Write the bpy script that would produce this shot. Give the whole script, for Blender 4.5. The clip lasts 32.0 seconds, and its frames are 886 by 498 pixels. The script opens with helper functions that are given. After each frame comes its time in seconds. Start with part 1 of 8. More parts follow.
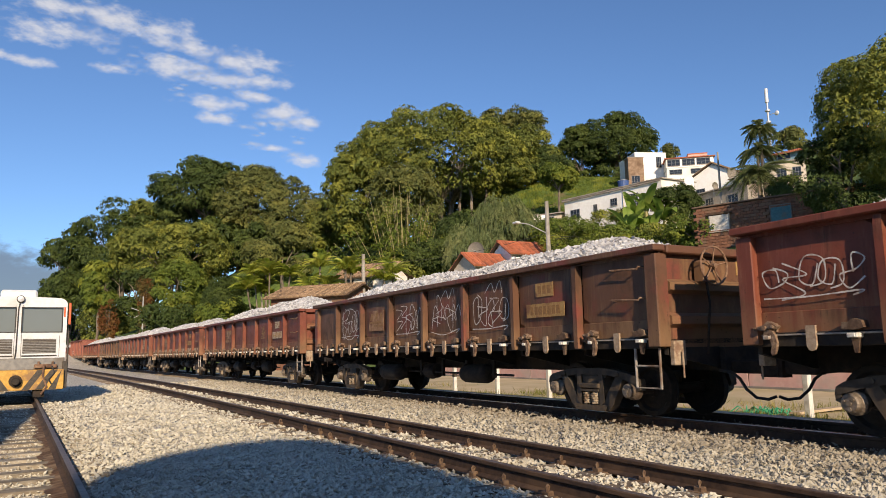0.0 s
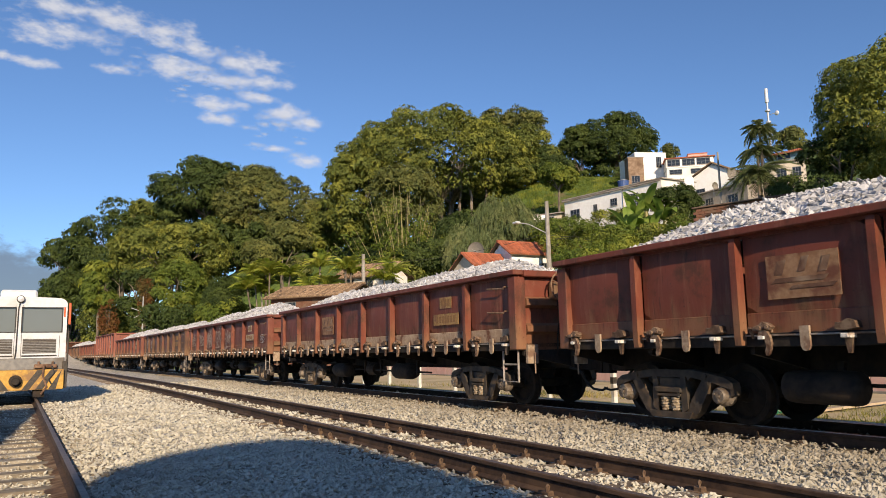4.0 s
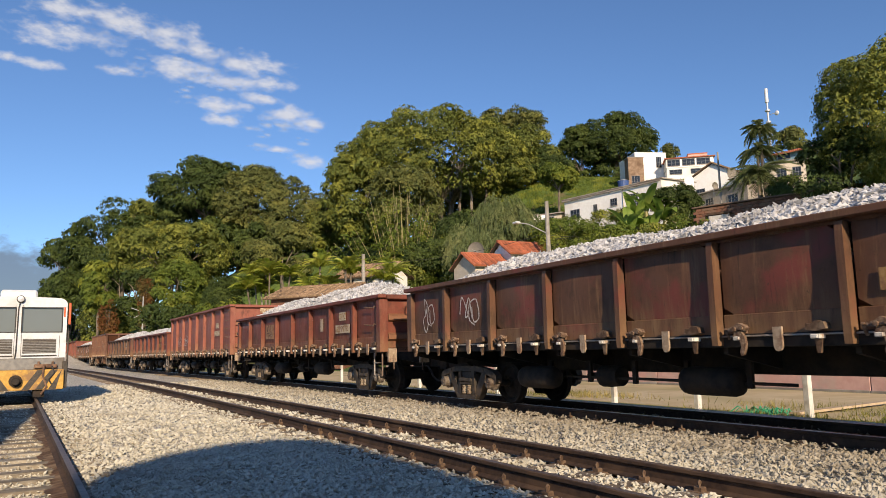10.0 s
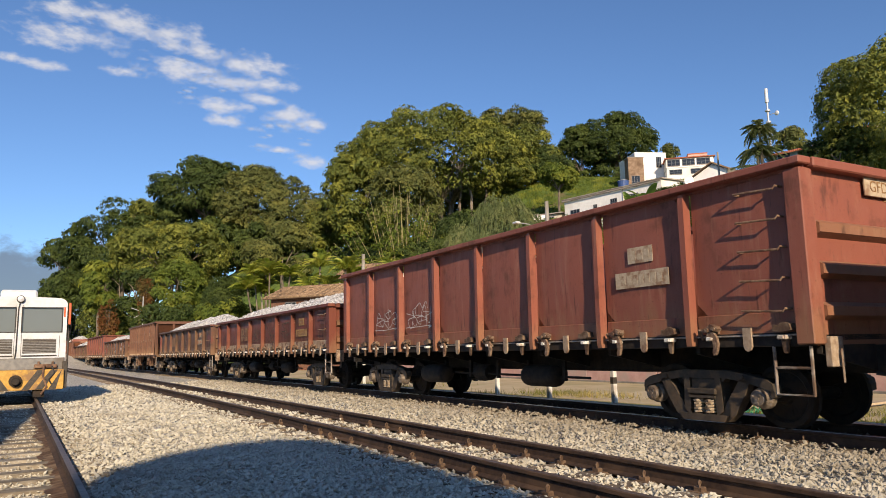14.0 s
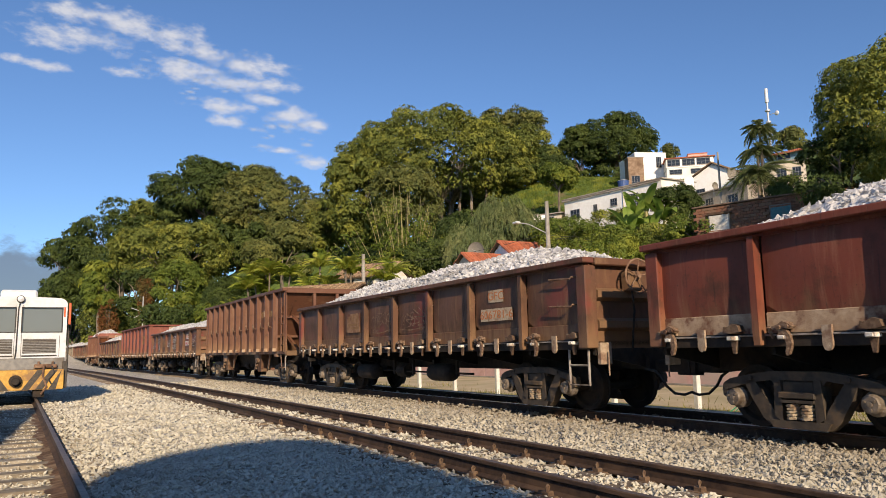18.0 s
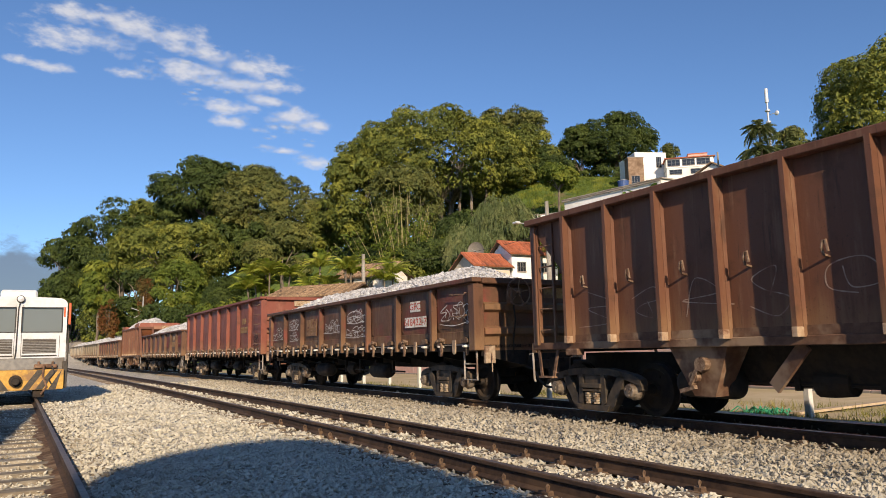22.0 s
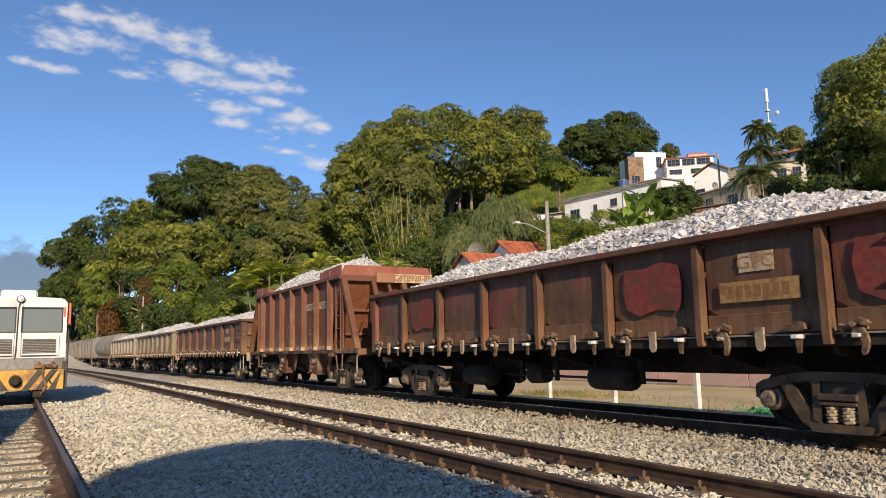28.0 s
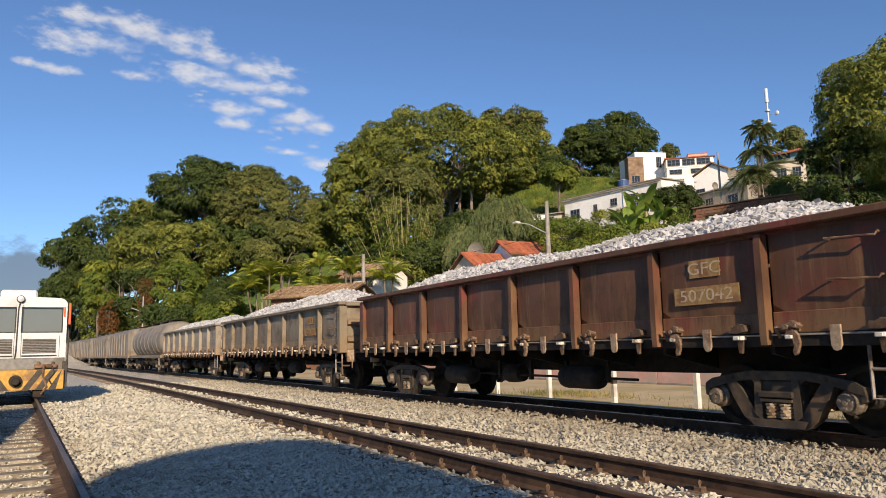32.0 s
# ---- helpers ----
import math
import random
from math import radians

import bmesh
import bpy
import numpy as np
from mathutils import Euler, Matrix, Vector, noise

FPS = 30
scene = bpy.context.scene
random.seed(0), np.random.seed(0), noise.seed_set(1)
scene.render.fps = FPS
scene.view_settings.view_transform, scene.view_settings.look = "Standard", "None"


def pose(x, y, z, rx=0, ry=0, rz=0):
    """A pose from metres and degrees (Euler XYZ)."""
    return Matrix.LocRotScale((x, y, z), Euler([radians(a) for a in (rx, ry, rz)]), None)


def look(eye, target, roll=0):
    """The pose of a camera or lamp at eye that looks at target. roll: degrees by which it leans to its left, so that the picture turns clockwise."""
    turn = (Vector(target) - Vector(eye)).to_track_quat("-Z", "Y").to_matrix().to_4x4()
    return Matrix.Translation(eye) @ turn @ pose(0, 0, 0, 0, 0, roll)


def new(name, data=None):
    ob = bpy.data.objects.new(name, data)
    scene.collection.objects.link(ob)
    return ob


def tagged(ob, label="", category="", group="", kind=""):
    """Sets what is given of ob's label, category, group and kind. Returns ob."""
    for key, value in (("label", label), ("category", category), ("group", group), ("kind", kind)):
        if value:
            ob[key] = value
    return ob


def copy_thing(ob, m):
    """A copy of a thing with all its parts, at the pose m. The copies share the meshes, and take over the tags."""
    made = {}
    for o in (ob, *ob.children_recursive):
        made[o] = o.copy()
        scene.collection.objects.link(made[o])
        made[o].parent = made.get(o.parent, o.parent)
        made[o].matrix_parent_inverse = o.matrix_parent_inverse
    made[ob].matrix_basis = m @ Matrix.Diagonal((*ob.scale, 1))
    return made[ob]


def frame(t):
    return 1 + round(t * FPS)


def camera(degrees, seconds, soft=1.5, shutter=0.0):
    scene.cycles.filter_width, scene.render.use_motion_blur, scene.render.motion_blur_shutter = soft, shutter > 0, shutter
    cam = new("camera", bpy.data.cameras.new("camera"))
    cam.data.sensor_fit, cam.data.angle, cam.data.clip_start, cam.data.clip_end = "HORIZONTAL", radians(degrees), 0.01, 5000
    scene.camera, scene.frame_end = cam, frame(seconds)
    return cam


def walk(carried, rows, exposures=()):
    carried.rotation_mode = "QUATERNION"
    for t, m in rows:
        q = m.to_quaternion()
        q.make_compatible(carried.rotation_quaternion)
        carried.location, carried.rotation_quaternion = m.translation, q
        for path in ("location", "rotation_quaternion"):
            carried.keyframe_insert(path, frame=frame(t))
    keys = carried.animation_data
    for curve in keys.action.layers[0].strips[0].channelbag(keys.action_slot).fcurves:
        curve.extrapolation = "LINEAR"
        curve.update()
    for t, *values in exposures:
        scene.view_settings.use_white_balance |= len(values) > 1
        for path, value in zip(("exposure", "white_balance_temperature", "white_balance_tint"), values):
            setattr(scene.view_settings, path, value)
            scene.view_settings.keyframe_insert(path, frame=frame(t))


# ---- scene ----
# Camera: a phone on a stand between the rails of the near siding, still.
EYE = Vector((0.0, 0.0, 1.034))
YAW, PITCH, ROLL = 0.51933, 0.13819, -1.27
AIM = EYE + Vector((math.sin(YAW) * math.cos(PITCH), math.cos(YAW) * math.cos(PITCH), math.sin(PITCH)))
cam = camera(63.16, 32.0, soft=0.6, shutter=0.04)
walk(cam, [(0.0, look(EYE, AIM, ROLL)), (32.0, look(EYE, AIM, ROLL))], exposures=[(0.0, -0.04, 6480, 13), (32.0, -0.04, 6480, 13)])

# Light: a low morning sun from behind the camera, nearly along the track.
SUN_WAY = Vector((-0.29, -1.0, 0.44)).normalized()
world = bpy.data.worlds.new("sky")
scene.world = world
world.use_nodes = True
wt = world.node_tree
sky = wt.nodes.new("ShaderNodeTexSky")
sky.sky_type = "NISHITA"
sky.sun_disc = False
sky.sun_elevation = math.asin(SUN_WAY.z)
sky.sun_rotation = math.atan2(SUN_WAY.x, SUN_WAY.y)
sky.altitude, sky.air_density, sky.dust_density, sky.ozone_density = 900, 1.0, 0.2, 5.5
bg = wt.nodes["Background"]
bg.inputs["Strength"].default_value = 0.14
wt.links.new(sky.outputs[0], bg.inputs["Color"])
sun = new("sun", bpy.data.lights.new("sun", "SUN"))
sun.data.energy, sun.data.angle, sun.data.color = 6.0, radians(0.6), (1.0, 0.80, 0.55)
sun.matrix_world = look(SUN_WAY * 60, (0, 0, 0))


# ---- materials ----
def material(name):
    m = bpy.data.materials.new(name)
    m.use_nodes = True
    return m, m.node_tree, m.node_tree.nodes["Principled BSDF"]


def node(nt, kind, **values):
    n = nt.nodes.new(kind)
    for k, v in values.items():
        n.inputs[k.replace("_", " ")].default_value = v
    return n


def mixed(nt, fac, a, b, how="MIX"):
    n = nt.nodes.new("ShaderNodeMix")
    n.data_type, n.blend_type = "RGBA", how
    for sock, v in ((n.inputs[0], fac), (n.inputs[6], a), (n.inputs[7], b)):
        if hasattr(v, "is_linked"):
            nt.links.new(v, sock)
        elif isinstance(v, (int, float)):
            sock.default_value = v
        else:
            sock.default_value = (*v, 1)
    return n.outputs[2]


def ramp(nt, fac, lo, hi):
    n = nt.nodes.new("ShaderNodeMapRange")
    n.interpolation_type = "SMOOTHSTEP"
    nt.links.new(fac, n.inputs[0])
    n.inputs[1].default_value, n.inputs[2].default_value = lo, hi
    return n.outputs[0]


def coords(nt, stretch=(1, 1, 1), wander=True):
    """Object coordinates, shifted for each object so that repeats differ."""
    tc = nt.nodes.new("ShaderNodeTexCoord")
    out = tc.outputs["Object"]
    if wander:
        oi = nt.nodes.new("ShaderNodeObjectInfo")
        v = nt.nodes.new("ShaderNodeVectorMath")
        v.operation = "MULTIPLY_ADD"
        v.inputs[0].default_value = (31.0, 47.0, 19.0)
        nt.links.new(oi.outputs["Random"], v.inputs[1])
        nt.links.new(out, v.inputs[2])
        out = v.outputs[0]
    mp = node(nt, "ShaderNodeMapping")
    mp.inputs["Scale"].default_value = stretch
    nt.links.new(out, mp.inputs[0])
    return mp.outputs[0]


def noise_tex(nt, vec, scale, detail=5.0, rough=0.6):
    n = node(nt, "ShaderNodeTexNoise", Scale=scale, Detail=detail, Roughness=rough)
    nt.links.new(vec, n.inputs["Vector"])
    return n.outputs[0]


def bumped(nt, bsdf, height, strength, distance):
    b = node(nt, "ShaderNodeBump", Strength=strength, Distance=distance)
    nt.links.new(height, b.inputs["Height"])
    nt.links.new(b.outputs[0], bsdf.inputs["Normal"])


def surface(name, c1, c2, scale=6.0, rough=0.8, metal=0.0, bump=0.3, c3=None, coarse=0.8, stretch=(1, 1, 1), size=0.01, piece=0.0):
    """Two tones of grain, a third tone of coarse stains, fine relief."""
    m, nt, b = material(name)
    v = coords(nt, stretch)
    fine = noise_tex(nt, v, scale)
    col = mixed(nt, ramp(nt, fine, 0.35, 0.68), c1, c2)
    if c3:
        col = mixed(nt, ramp(nt, noise_tex(nt, v, coarse, 4.0), 0.48, 0.66), col, c3)
    if piece:
        oi = nt.nodes.new("ShaderNodeObjectInfo")
        col = mixed(nt, 1.0, col, ramp_color(nt, oi.outputs["Random"], 1 - piece, 1 + piece), "MULTIPLY")
    nt.links.new(col, b.inputs["Base Color"])
    b.inputs["Roughness"].default_value, b.inputs["Metallic"].default_value = rough, metal
    if bump:
        bumped(nt, b, noise_tex(nt, v, scale * 4, 6.0), bump, size)
    return m


def ramp_color(nt, fac, lo, hi):
    n = nt.nodes.new("ShaderNodeMapRange")
    nt.links.new(fac, n.inputs[0])
    n.inputs[3].default_value, n.inputs[4].default_value = lo, hi
    return n.outputs[0]


def wagon_paint(name, paint, rust, dust, worn=0.5, faded=None):
    """Oxide-red wagon paint with rust blooms, vertical run-off streaks and pale dust."""
    m, nt, b = material(name)
    v, vs = coords(nt), coords(nt, (1.0, 3.5, 0.35))
    blotch = noise_tex(nt, v, 1.6, 6.0, 0.65)
    streak = noise_tex(nt, vs, 2.4, 6.0, 0.7)
    fine = noise_tex(nt, v, 28.0, 5.0)
    col = mixed(nt, ramp(nt, blotch, 0.62 - 0.3 * worn, 0.78 - 0.2 * worn), paint, rust)
    if faded:
        col = mixed(nt, ramp(nt, noise_tex(nt, v, 0.9, 5.0), 0.52, 0.66), col, faded)
    col = mixed(nt, ramp(nt, streak, 0.50, 0.80), col, dust)
    plain = nt.nodes.new("ShaderNodeSeparateXYZ")
    nt.links.new(coords(nt, wander=False), plain.inputs[0])
    high = nt.nodes.new("ShaderNodeMath")
    high.operation = "MULTIPLY_ADD"
    nt.links.new(noise_tex(nt, vs, 1.7, 5.0, 0.65), high.inputs[0])
    high.inputs[1].default_value = -1.5
    nt.links.new(plain.outputs[2], high.inputs[2])
    mud = mixed(nt, 0.45, col, (0.27, 0.165, 0.08))
    col = mixed(nt, ramp(nt, high.outputs[0], 0.85, 0.30), col, mud)
    dark = mixed(nt, 0.5, col, (0.012, 0.008, 0.006))
    col = mixed(nt, ramp(nt, noise_tex(nt, vs, 5.0, 5.0), 0.58, 0.72), col, dark)
    col = mixed(nt, ramp(nt, fine, 0.60, 0.75), col, rust)
    nt.links.new(col, b.inputs["Base Color"])
    nt.links.new(ramp_color(nt, blotch, 0.45, 0.85), b.inputs["Roughness"])
    bumped(nt, b, fine, 0.25, 0.006)
    return m


def pebbles(name, tones, island=True, scale=24.0, stained=False):
    """Crushed stone: each piece its own tone; stained: darker and browner towards the running track."""
    m, nt, b = material(name)
    if island:
        g = nt.nodes.new("ShaderNodeNewGeometry")
        fac = g.outputs["Random Per Island"]
    else:
        vo = node(nt, "ShaderNodeTexVoronoi", Scale=scale)
        nt.links.new(coords(nt, wander=False), vo.inputs["Vector"])
        sp = nt.nodes.new("ShaderNodeSeparateColor")
        nt.links.new(vo.outputs["Color"], sp.inputs[0])
        fac = sp.outputs[0]
    cr = nt.nodes.new("ShaderNodeValToRGB")
    e = cr.color_ramp.elements
    e[0].color, e[1].color = (*tones[0], 1), (*tones[-1], 1)
    for i, t in enumerate(tones[1:-1]):
        e.new((i + 1) / (len(tones) - 1)).color = (*t, 1)
    nt.links.new(fac, cr.inputs[0])
    v = coords(nt, wander=False)
    col = mixed(nt, ramp(nt, noise_tex(nt, v, 40.0), 0.5, 0.75), cr.outputs[0], tones[1])
    col = mixed(nt, ramp(nt, noise_tex(nt, v, 0.7, 4.0), 0.52, 0.7), col, tones[0])
    if stained:
        sx = nt.nodes.new("ShaderNodeSeparateXYZ")
        nt.links.new(v, sx.inputs[0])
        wob = nt.nodes.new("ShaderNodeMath")
        wob.operation = "MULTIPLY_ADD"
        nt.links.new(noise_tex(nt, v, 1.1, 4.0), wob.inputs[0])
        wob.inputs[1].default_value = 2.2
        nt.links.new(sx.outputs[0], wob.inputs[2])
        browner = mixed(nt, 0.68, col, (0.17, 0.135, 0.095))
        col = mixed(nt, ramp(nt, wob.outputs[0], 5.6, 9.2), col, browner)
    nt.links.new(col, b.inputs["Base Color"])
    b.inputs["Roughness"].default_value = 0.9
    if island:
        bumped(nt, b, noise_tex(nt, v, 90.0), 0.3, 0.006)
    else:
        bumped(nt, b, vo.outputs["Distance"], 0.9, 0.04)
    return m


def leaf_mat(name, dark, mid, light, thin=0.26):
    """Foliage: each leaf its own green, lighter and darker boughs, some light through the leaf."""
    m, nt, b = material(name)
    g = nt.nodes.new("ShaderNodeNewGeometry")
    col = mixed(nt, ramp_color(nt, g.outputs["Random Per Island"], 0.25, 0.95), dark, mid)
    v = coords(nt)
    col = mixed(nt, ramp(nt, noise_tex(nt, v, 0.35, 3.0), 0.45, 0.68), col, light)
    nt.links.new(col, b.inputs["Base Color"])
    b.inputs["Roughness"].default_value = 0.55
    b.inputs["Specular IOR Level"].default_value = 0.25
    tr = nt.nodes.new("ShaderNodeBsdfTranslucent")
    nt.links.new(col, tr.inputs[0])
    mx = nt.nodes.new("ShaderNodeMixShader")
    mx.inputs[0].default_value = thin
    nt.links.new(b.outputs[0], mx.inputs[1])
    nt.links.new(tr.outputs[0], mx.inputs[2])
    nt.links.new(mx.outputs[0], nt.nodes["Material Output"].inputs[0])
    return m


def glass_mat(name, tone):
    m, nt, b = material(name)
    b.inputs["Base Color"].default_value = (*tone, 1)
    b.inputs["Roughness"].default_value = 0.08
    b.inputs["Specular IOR Level"].default_value = 0.6
    return m


M = {}
M["paint_red"] = wagon_paint("oxide_red_paint", (0.165, 0.04, 0.021), (0.075, 0.028, 0.014), (0.25, 0.105, 0.06), 0.45)
M["paint_brown"] = wagon_paint("brown_weathered_paint", (0.1, 0.042, 0.022), (0.055, 0.027, 0.015), (0.2, 0.105, 0.055), 0.55)
M["paint_patchy"] = wagon_paint("patchy_brown_red_paint", (0.115, 0.052, 0.027), (0.068, 0.034, 0.018), (0.225, 0.13, 0.062), 0.45, (0.17, 0.042, 0.03))
M["paint_bright"] = wagon_paint("salmon_red_paint", (0.26, 0.082, 0.052), (0.15, 0.05, 0.03), (0.33, 0.155, 0.10), 0.35)
M["paint_salmon"] = wagon_paint("faded_salmon_brown_paint", (0.205, 0.057, 0.035), (0.125, 0.042, 0.025), (0.28, 0.125, 0.08), 0.4)
M["paint_hopper"] = wagon_paint("dusty_brown_paint", (0.135, 0.056, 0.030), (0.080, 0.036, 0.020), (0.205, 0.115, 0.066), 0.4)
M["paint_orange"] = wagon_paint("rusty_orange_brown_paint", (0.135, 0.050, 0.026), (0.075, 0.032, 0.017), (0.21, 0.115, 0.065), 0.4)
# Brighter orange: sunlight on the sloped sheet is put into the paint.
M["paint_sunlit"] = wagon_paint("sunlit_orange_paint", (0.27, 0.098, 0.042), (0.15, 0.056, 0.026), (0.36, 0.19, 0.10), 0.35)
M["paint_grey"] = wagon_paint("dust_grey_brown_paint", (0.22, 0.18, 0.125), (0.12, 0.09, 0.06), (0.31, 0.26, 0.19), 0.5)
M["paint_pale"] = wagon_paint("cement_dusted_paint", (0.30, 0.26, 0.20), (0.20, 0.16, 0.12), (0.42, 0.38, 0.31), 0.4)
M["paint_cement"] = wagon_paint("cement_grey_paint", (0.235, 0.205, 0.165), (0.14, 0.115, 0.088), (0.33, 0.295, 0.24), 0.5)
M["primer"] = surface("red_primer_patch", (0.15, 0.026, 0.02), (0.22, 0.045, 0.032), 9.0, 0.8, 0.0, 0.2, (0.10, 0.043, 0.025), 3.5)
M["steel_dark"] = surface("grimy_black_steel", (0.011, 0.009, 0.008), (0.030, 0.023, 0.017), 9.0, 0.85, 0.0, 0.3, (0.042, 0.028, 0.018), 2.0)
M["cast"] = surface("cast_steel_bogie", (0.038, 0.030, 0.023), (0.072, 0.056, 0.040), 7.0, 0.75, 0.0, 0.3, (0.115, 0.078, 0.046), 2.5)
M["axle_cap"] = surface("greasy_bearing_steel", (0.16, 0.13, 0.10), (0.28, 0.23, 0.18), 12.0, 0.55, 0.3, 0.2, (0.10, 0.07, 0.05), 4.0)
M["spring"] = surface("dusty_spring_steel", (0.36, 0.28, 0.19), (0.50, 0.41, 0.29), 20.0, 0.7, 0.0, 0.2, (0.20, 0.13, 0.08), 6.0)
M["fitting"] = surface("rust_brown_fittings", (0.16, 0.085, 0.05), (0.28, 0.18, 0.11), 14.0, 0.8, 0.0, 0.3, (0.10, 0.055, 0.035), 4.0)
M["hook_steel"] = surface("worn_rusty_hook_steel", (0.13, 0.075, 0.045), (0.28, 0.20, 0.135), 22.0, 0.75, 0.0, 0.3, (0.085, 0.042, 0.025), 9.0)
M["bracket_steel"] = surface("dark_rusty_bracket", (0.07, 0.038, 0.022), (0.13, 0.08, 0.048), 16.0, 0.8, 0.0, 0.3, (0.20, 0.14, 0.09), 6.0)
M["dusty_lug"] = surface("dust_covered_lug", (0.30, 0.22, 0.15), (0.42, 0.33, 0.24), 18.0, 0.85, 0.0, 0.3, (0.20, 0.12, 0.08), 5.0)
M["dusty_strip"] = surface("dust_caked_rust", (0.10, 0.048, 0.029), (0.16, 0.085, 0.05), 6.0, 0.85, 0.0, 0.3, (0.29, 0.20, 0.13), 1.6)
# Pale steel of steps and rails, also the painted lit edge of the sill.
M["sill_steel"] = surface("lit_edge_and_step_steel", (0.26, 0.23, 0.20), (0.40, 0.37, 0.33), 9.0, 0.6, 0.1, 0.1, (0.14, 0.09, 0.06), 2.0)
M["white_mark"] = surface("chipped_white_paint", (0.62, 0.60, 0.54), (0.78, 0.76, 0.70), 20.0, 0.7, 0.0, 0.2, (0.35, 0.26, 0.19), 6.0)
M["chalk"] = surface("pale_spray_paint", (0.50, 0.46, 0.42), (0.66, 0.62, 0.57), 30.0, 0.8, 0.0, 0.1, (0.32, 0.25, 0.21), 8.0)
M["chalk_faded"] = surface("faded_spray_paint", (0.30, 0.21, 0.16), (0.42, 0.32, 0.25), 14.0, 0.85, 0.0, 0.1, (0.20, 0.09, 0.06), 5.0)
M["dust_pale"] = surface("pale_caked_dust", (0.34, 0.23, 0.145), (0.50, 0.38, 0.26), 9.0, 0.9, 0.0, 0.4, (0.15, 0.062, 0.035), 4.5)
M["ochre_plate"] = surface("faded_ochre_paint", (0.30, 0.17, 0.055), (0.38, 0.25, 0.10), 22.0, 0.8, 0.0, 0.15, (0.20, 0.10, 0.05), 5.0)
M["buff_plate"] = surface("buff_painted_patch", (0.42, 0.33, 0.22), (0.52, 0.43, 0.31), 22.0, 0.8, 0.0, 0.15, (0.28, 0.17, 0.10), 5.0)
M["faded_panel"] = surface("worn_company_panel", (0.23, 0.12, 0.06), (0.33, 0.20, 0.11), 9.0, 0.85, 0.0, 0.15, (0.14, 0.052, 0.03), 2.6)
M["red_letter"] = surface("red_lettering_paint", (0.42, 0.05, 0.03), (0.50, 0.09, 0.05), 25.0, 0.7, 0.0, 0.1)
M["brown_letter"] = surface("brown_lettering_paint", (0.20, 0.10, 0.035), (0.28, 0.15, 0.05), 25.0, 0.7, 0.0, 0.1)
M["orange_letter"] = surface("orange_lettering_paint", (0.46, 0.15, 0.04), (0.52, 0.20, 0.07), 25.0, 0.7, 0.0, 0.1)
M["rail_rust"] = surface("rusted_rail", (0.034, 0.018, 0.011), (0.066, 0.037, 0.022), 16.0, 0.85, 0.0, 0.3, (0.09, 0.052, 0.03), 1.5)
M["rail_worn"] = surface("worn_rail_head", (0.11, 0.085, 0.07), (0.19, 0.15, 0.125), 20.0, 0.5, 0.2, 0.1, (0.08, 0.05, 0.035), 2.0)
M["rail_bright"] = surface("polished_rail_head", (0.34, 0.33, 0.32), (0.46, 0.45, 0.44), 20.0, 0.28, 0.85, 0.05)
M["tie"] = surface("weathered_sleeper", (0.13, 0.095, 0.06), (0.24, 0.185, 0.125), 9.0, 0.9, 0.0, 0.5, (0.31, 0.26, 0.19), 2.0, (1.0, 5.0, 1.0), piece=0.2)
M["tie_pale"] = surface("bleached_dusty_sleeper", (0.16, 0.13, 0.09), (0.27, 0.23, 0.165), 9.0, 0.9, 0.0, 0.5, (0.36, 0.32, 0.25), 2.0, (1.0, 5.0, 1.0), piece=0.2)
M["clip"] = surface("rusty_rail_clip", (0.09, 0.052, 0.03), (0.17, 0.11, 0.065), 20.0, 0.8, 0.0, 0.3, piece=0.2)
BALLAST = ((0.37, 0.34, 0.27), (0.525, 0.495, 0.40), (0.61, 0.58, 0.475), (0.46, 0.435, 0.36), (0.675, 0.645, 0.545))
M["stones"] = pebbles("ballast_stones", BALLAST, stained=True)
M["ballast"] = pebbles("ballast_bed", BALLAST, False, 22.0)
M["limestone"] = pebbles("limestone_lumps", ((0.26, 0.26, 0.262), (0.47, 0.47, 0.475), (0.61, 0.61, 0.615), (0.37, 0.37, 0.375), (0.70, 0.70, 0.70)))
M["limestone_bed"] = pebbles("limestone_bed", ((0.34, 0.33, 0.32), (0.56, 0.55, 0.54), (0.66, 0.65, 0.64), (0.48, 0.47, 0.46), (0.72, 0.71, 0.70)), False, 18.0)
M["white_paint"] = surface("white_coach_paint", (0.60, 0.63, 0.66), (0.68, 0.71, 0.74), 10.0, 0.35, 0.0, 0.05, (0.54, 0.55, 0.54), 1.2)
M["grey_paint"] = surface("grey_underbody_paint", (0.17, 0.17, 0.165), (0.24, 0.235, 0.22), 10.0, 0.6, 0.0, 0.1, (0.13, 0.11, 0.09), 2.0)
M["yellow"] = surface("chipped_yellow_paint", (0.48, 0.27, 0.045), (0.60, 0.36, 0.07), 14.0, 0.6, 0.0, 0.1, (0.27, 0.15, 0.055), 3.0)
M["black_paint"] = surface("worn_black_paint", (0.03, 0.026, 0.022), (0.07, 0.055, 0.04), 14.0, 0.6, 0.0, 0.1)
M["orange_paint"] = surface("orange_paint", (0.55, 0.10, 0.03), (0.62, 0.15, 0.05), 10.0, 0.5, 0.0, 0.05)
M["glass"] = glass_mat("tinted_window_glass", (0.15, 0.17, 0.17))
M["dark_glass"] = glass_mat("dark_window_glass", (0.02, 0.024, 0.028))
M["rubber"] = surface("black_rubber", (0.02, 0.02, 0.02), (0.035, 0.034, 0.032), 20.0, 0.7, 0.0, 0.05)
M["bark"] = surface("grey_brown_bark", (0.10, 0.078, 0.055), (0.21, 0.175, 0.135), 5.0, 0.9, 0.0, 0.6, (0.30, 0.26, 0.21), 0.8, (1, 1, 0.3), 0.04)
